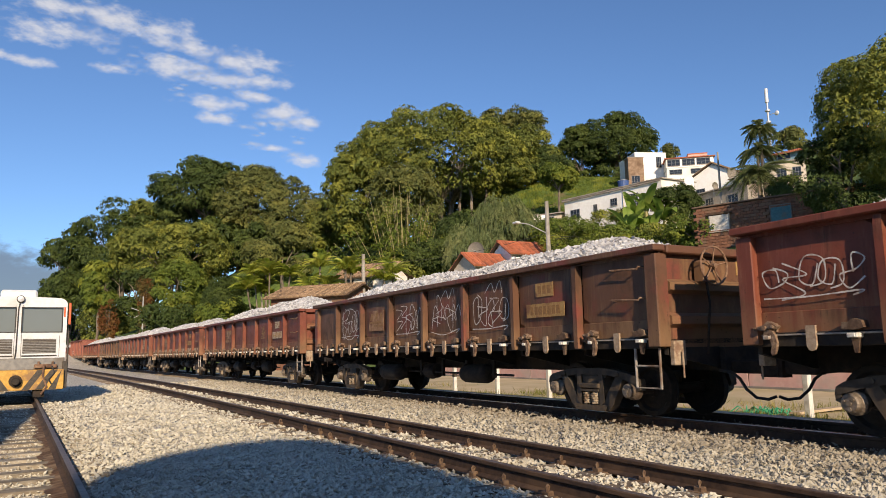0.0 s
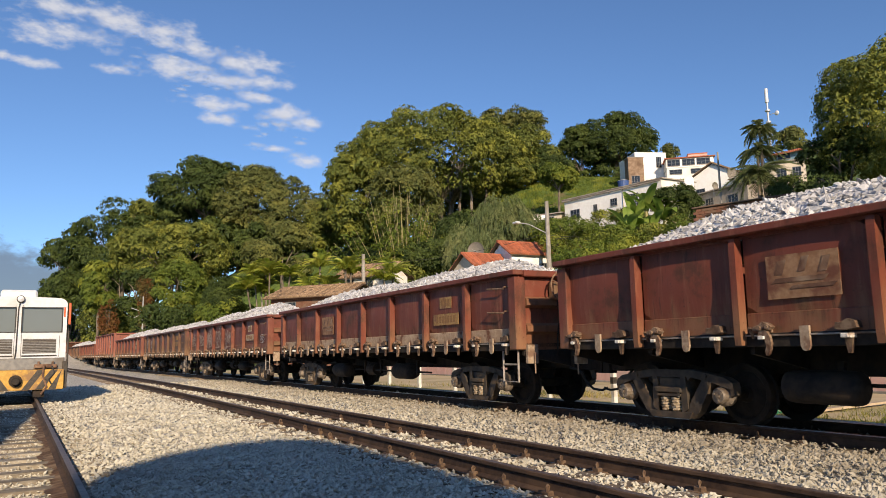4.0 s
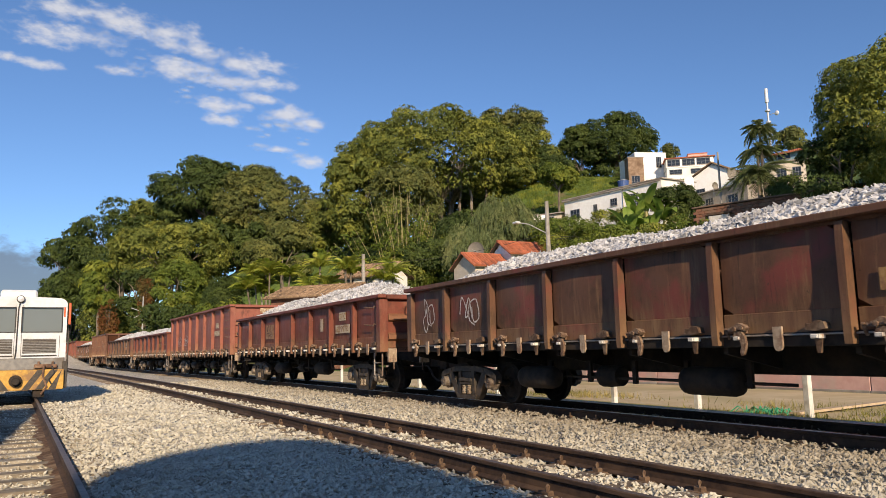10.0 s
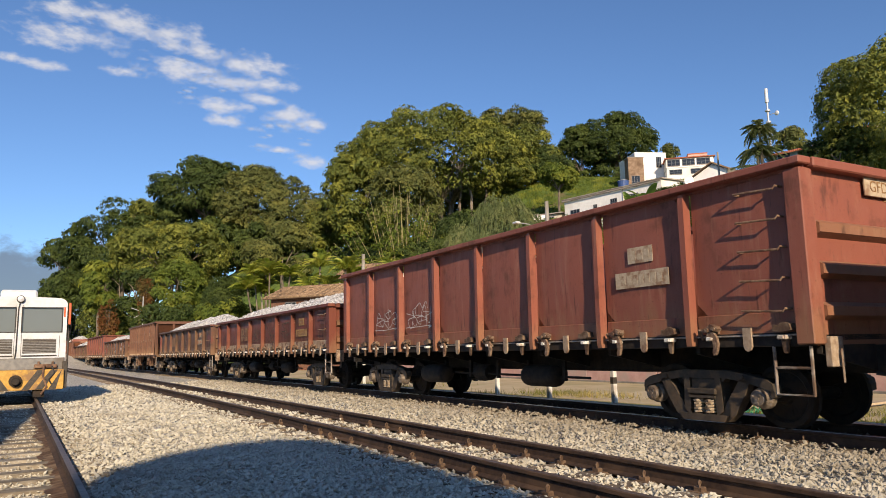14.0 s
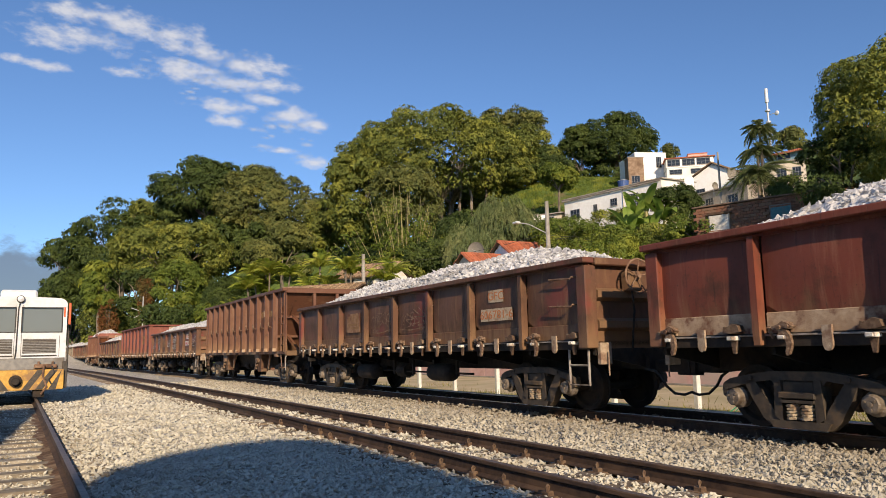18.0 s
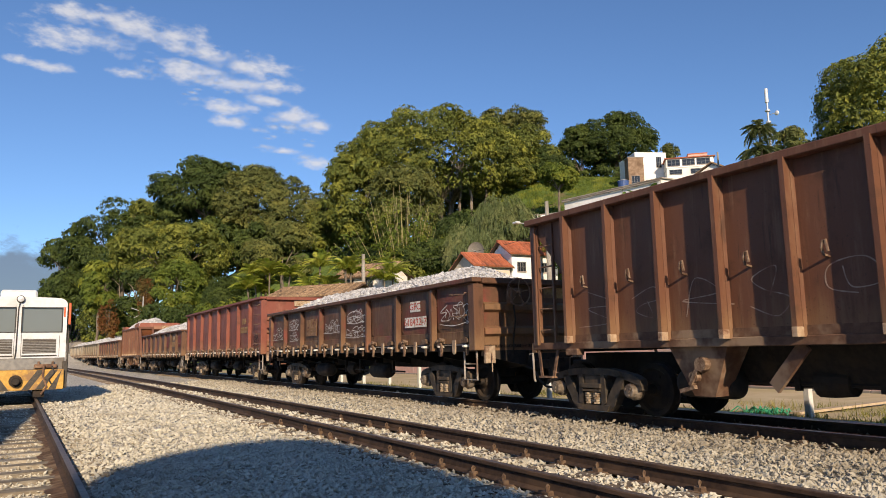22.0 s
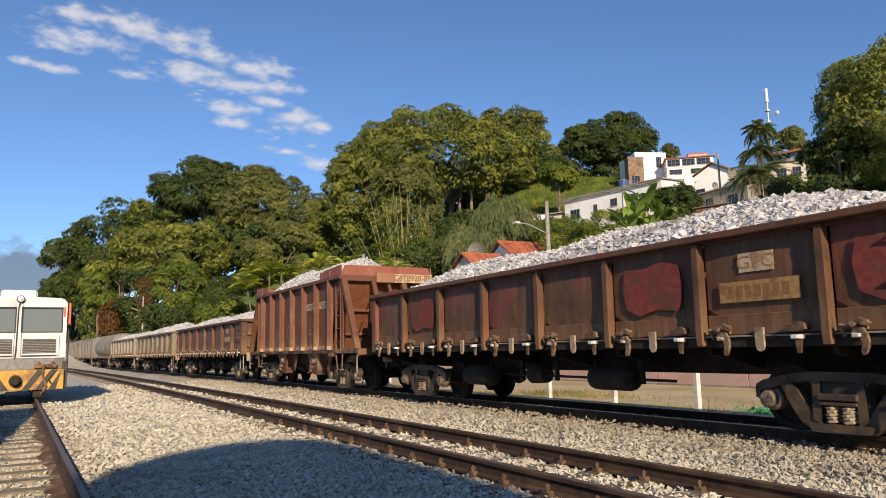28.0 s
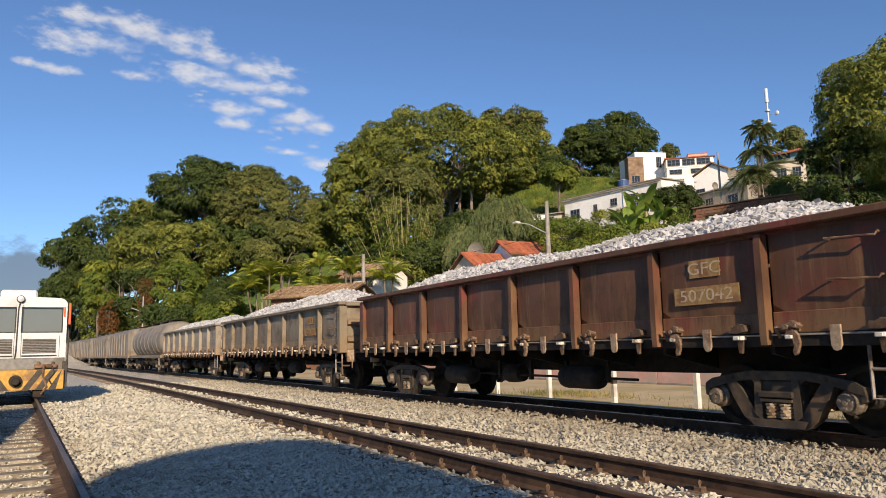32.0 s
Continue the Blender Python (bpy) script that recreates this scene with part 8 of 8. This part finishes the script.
# ---- the street behind the train ----
def street():
    ob = new("road", Shape().box(13.4, 20.2, -30, 140, -0.47, -0.43).mesh("road", M["street"]))
    tagged(ob, "dusty tan street behind the railway", "street", kind="structure")
    wall = thing("street_wall", "low faded pink roadside wall", "wall", (20.6, 0, -0.46), kind="structure")
    for i in range(14):
        y = -12 + 4.0 * i
        part("wall_panel", Shape().cbox(0, 0.2, y, y + 3.97, 0.0, 1.7, 0.01), M["plaster_pink"], wall)
        part("footing", Shape().cbox(-0.06, 0.0, y, y + 3.98, 0.0, 0.08, 0.01), M["plaster_grey"], wall)
    pm = Shape().cbox(-0.058, 0.058, -0.058, 0.058, 0, 1.25, 0.012).mesh("post", M["post_white"])
    for i in range(12):
        p = thing("fence_post", "whitewashed concrete fence post", "fence post", (12.05, 3.2 + 2.47 * i, -0.42), group="fence posts along the street")
        part("post", pm, None, p)
        if i % 3 == 1:
            part("band", Shape().cbox(-0.062, 0.062, -0.062, 0.062, 0.55, 0.72, 0.012), M["black_paint"], p)
    r = random.Random(4)
    net = thing("netting_heap", "crumpled heap of green plastic netting", "netting", (13.3, 10.0, -0.43))
    s = Shape()
    for k in range(46):
        p = Vector((r.gauss(0, 0.17), r.gauss(0, 0.22), 0.0))
        q = p + Vector((r.gauss(0, 0.2), r.gauss(0, 0.2), 0))
        mid = (p + q) / 2 + Vector((0, 0, r.uniform(0.02, 0.13)))
        s.tube([p, mid, q], r.uniform(0.008, 0.018), 5)
    part("net", s, M["net_green"], net)
    pl = thing("plank", "pale weathered timber plank lying askew", "plank", (13.3, 9.3, -0.41), turn=0)
    part("board", Shape().beam((0.0, 0.0, 0.03), (3.6, 0.15, 0.06), 0.2, 0.05), M["plank"], pl)
    tp = thing("plastic_sheet", "crumpled yellow plastic sheet on the ground", "plastic sheet", (12.9, 6.9, -0.42))
    s = Shape()
    vs, fs = [], []
    for i in range(9):
        for j in range(7):
            vs.append((i * 0.12 - 0.5 + r.gauss(0, 0.02), j * 0.11 - 0.35 + r.gauss(0, 0.02), max(0.0, r.gauss(0.06, 0.05))))
    for i in range(8):
        for j in range(6):
            fs.append((i * 7 + j, (i + 1) * 7 + j, (i + 1) * 7 + j + 1, i * 7 + j + 1))
    part("sheet", s.add(vs, fs), M["tarp_yellow"], tp)
    rng = np.random.default_rng(8)
    n = 26000
    x, y = rng.uniform(11.6, 16.0, n), rng.uniform(1.0, 30.0, n)
    clump = np.sin(x * 2.2 + 1) + np.sin(y * 0.8) + np.sin(y * 0.37 + x)
    ok = clump + rng.normal(0, 0.5, n) > np.where(y < 8.6, -0.6, 1.5)
    x, y = x[ok], y[ok]
    n = len(x)
    h = rng.uniform(0.05, 0.24, n)
    a = rng.uniform(0, 6.28, n)
    b = np.stack([x, y, land(x, y) - 0.01], -1)
    side = np.stack([np.cos(a), np.sin(a), 0 * a], -1) * 0.012
    tip = b + np.stack([rng.normal(0, 0.06, n), rng.normal(0, 0.06, n), h], -1)
    v = np.stack([b - side, b + side, tip], 1).reshape(-1, 3)
    g = new("grass", big_mesh("grass", v, np.arange(3 * n).reshape(-1, 3), M["grass_blade"]))
    tagged(g, "sparse yellow-green roadside grass", "grass", kind="stuff")


street()


def hill_grass():
    rng = np.random.default_rng(9)
    n = 90000
    x, y = rng.uniform(50, 84, n), rng.uniform(58, 100, n)
    h = rng.uniform(0.15, 0.5, n)
    a = rng.uniform(0, 6.28, n)
    b = np.stack([x, y, land(x, y) - 0.05], -1)
    side = np.stack([np.cos(a), np.sin(a), 0 * a], -1) * 0.05
    tip = b + np.stack([rng.normal(0, 0.12, n), rng.normal(0, 0.12, n), h], -1)
    g = new("grass", big_mesh("grass", np.stack([b - side, b + side, tip], 1).reshape(-1, 3), np.arange(3 * n).reshape(-1, 3), M["leaf_lime"]))
    tagged(g, "bright green grass on the hillside", "grass", kind="stuff")


hill_grass()


# ---- clouds ----
def cloud_mat(name, tone, power, fill=0.0):
    m, nt, b = material(name)
    tc = nt.nodes.new("ShaderNodeTexCoord")
    oi = nt.nodes.new("ShaderNodeObjectInfo")
    mp = node(nt, "ShaderNodeMapping")
    mp.inputs["Scale"].default_value = (0.75, 1.0, 1.35)
    nt.links.new(tc.outputs["Object"], mp.inputs[0])
    v = nt.nodes.new("ShaderNodeVectorMath")
    v.operation = "MULTIPLY_ADD"
    v.inputs[0].default_value = (900, 700, 500)
    nt.links.new(oi.outputs["Random"], v.inputs[1])
    nt.links.new(mp.outputs[0], v.inputs[2])
    n1 = noise_tex(nt, v.outputs[0], 0.016, 5.0, 0.56)
    gen = nt.nodes.new("ShaderNodeVectorMath")
    gen.operation = "SUBTRACT"
    gen.inputs[1].default_value = (0.5, 0.5, 0.5)
    nt.links.new(tc.outputs["Generated"], gen.inputs[0])
    gx = nt.nodes.new("ShaderNodeVectorMath")
    gx.operation = "MULTIPLY"
    gx.inputs[1].default_value = (2, 0, 2)
    nt.links.new(gen.outputs[0], gx.inputs[0])
    ln = nt.nodes.new("ShaderNodeVectorMath")
    ln.operation = "LENGTH"
    nt.links.new(gx.outputs[0], ln.inputs[0])
    fall = nt.nodes.new("ShaderNodeMapRange")
    nt.links.new(ln.outputs["Value"], fall.inputs[0])
    fall.inputs[1].default_value, fall.inputs[2].default_value, fall.inputs[3].default_value, fall.inputs[4].default_value = 0.0, 1.0, 0.26 + fill, -0.32
    ad = nt.nodes.new("ShaderNodeMath")
    nt.links.new(n1, ad.inputs[0])
    nt.links.new(fall.outputs[0], ad.inputs[1])
    # Daylight on cloud and haze is put in as an even glow.
    em = nt.nodes.new("ShaderNodeEmission")
    em.inputs[0].default_value, em.inputs[1].default_value = (*tone, 1), power
    tp = nt.nodes.new("ShaderNodeBsdfTransparent")
    mx = nt.nodes.new("ShaderNodeMixShader")
    k = nt.nodes.new("ShaderNodeMath")
    k.operation = "MULTIPLY"
    nt.links.new(ramp(nt, ad.outputs[0], 0.42, 0.90), k.inputs[0])
    k.inputs[1].default_value = 0.82
    nt.links.new(k.outputs[0], mx.inputs[0])
    nt.links.new(tp.outputs[0], mx.inputs[1])
    nt.links.new(em.outputs[0], mx.inputs[2])
    nt.links.new(mx.outputs[0], nt.nodes["Material Output"].inputs[0])
    return m


CLOUD = cloud_mat("thin_fair_weather_cloud", (0.90, 0.90, 0.91), 0.85, 0.11)
WISP = cloud_mat("faint_cloud_wisp", (0.80, 0.86, 0.95), 0.72, -0.08)
HAZE = cloud_mat("grey_haze_bank", (0.36, 0.43, 0.52), 0.5, 0.75)


def clouds():
    bank = thing("cloud_bank", "drifting bank of small white fair-weather clouds", "cloud", kind="structure")
    main = [(43, 3000, 1239, 386, 102), (234, 2991, 1332, 299, 103), (421, 2970, 1305, 344, 115), (38, 3000, 1341, 207, 81), (-126, 2997, 1118, 90, 40),
            (-27, 3000, 1104, 179, 45), (260, 2989, 1122, 135, 40), (463, 2964, 1160, 293, 101), (528, 2953, 1248, 250, 57), (735, 2909, 1211, 294, 91),
            (667, 2925, 1123, 202, 67), (796, 2893, 1127, 269, 67), (621, 2935, 1019, 266, 62), (797, 2892, 1059, 178, 45), (641, 2931, 958, 154, 48),
            (896, 2863, 1001, 177, 77), (996, 2830, 961, 132, 66), (848, 2878, 845, 131, 31), (986, 2833, 796, 152, 48)]
    r = random.Random(12)
    puffs = [(x, y + 0.3 * k, z, wide * 1.85, high * 2.0, CLOUD) for k, (x, y, z, wide, high) in enumerate(main)]
    for k in range(38):
        t = min(1.0, max(0.0, r.betavariate(2.2, 1.6)))
        x, z = 60 + 1010 * t + r.gauss(0, 70), 1300 - 430 * t + r.gauss(0, 75)
        wide = r.uniform(45, 150)
        puffs.append((x, 2925 + 0.5 * k, z, wide * 1.5, wide * r.uniform(0.4, 0.65), WISP))
    for x, y, z, wide, high, mat in puffs:
        s = Shape().add([(-wide / 2, 0, -high / 2), (wide / 2, 0, -high / 2), (wide / 2, 0.5, high / 2), (-wide / 2, 0.5, high / 2)], [(0, 1, 2, 3)])
        part("cloud", s, mat, bank, at=pose(x, y, z, 0, r.uniform(-2, 5), -math.degrees(math.atan2(x, y))))
    s = Shape().add([(-700, 0, -330), (700, 0, -330), (700, 0.5, 330), (-700, 0.5, 330)], [(0, 1, 2, 3)])
    part("haze", s, HAZE, bank, "grey-blue haze low over the line", pose(-160, 3500, 250))
    return bank


CLOUD_BANK = clouds()
brick_house()


# ---- what moves ----
def motions():
    times = [float(t) for t in range(33)]
    for w, y in TRAIN:
        walk(w, [(t, on_track(y - travelled(t))) for t in times])
    spin = [i * 0.09 for i in range(356)] + [32.0]
    turns = [(t, travelled(t) / WHEEL_R) for t in spin]
    for w, y in TRAIN:
        for o in w.children:
            if o.name.split(".")[0] == "wheelset":
                c = o.location.copy()
                walk(o, [(t, Matrix.Translation(c) @ Matrix.Rotation(a, 4, "X")) for t, a in turns])
    walk(CLOUD_BANK, [(0.0, pose(-26, -20, -3.5)), (32.0, pose(66, 52, 9))])


motions()
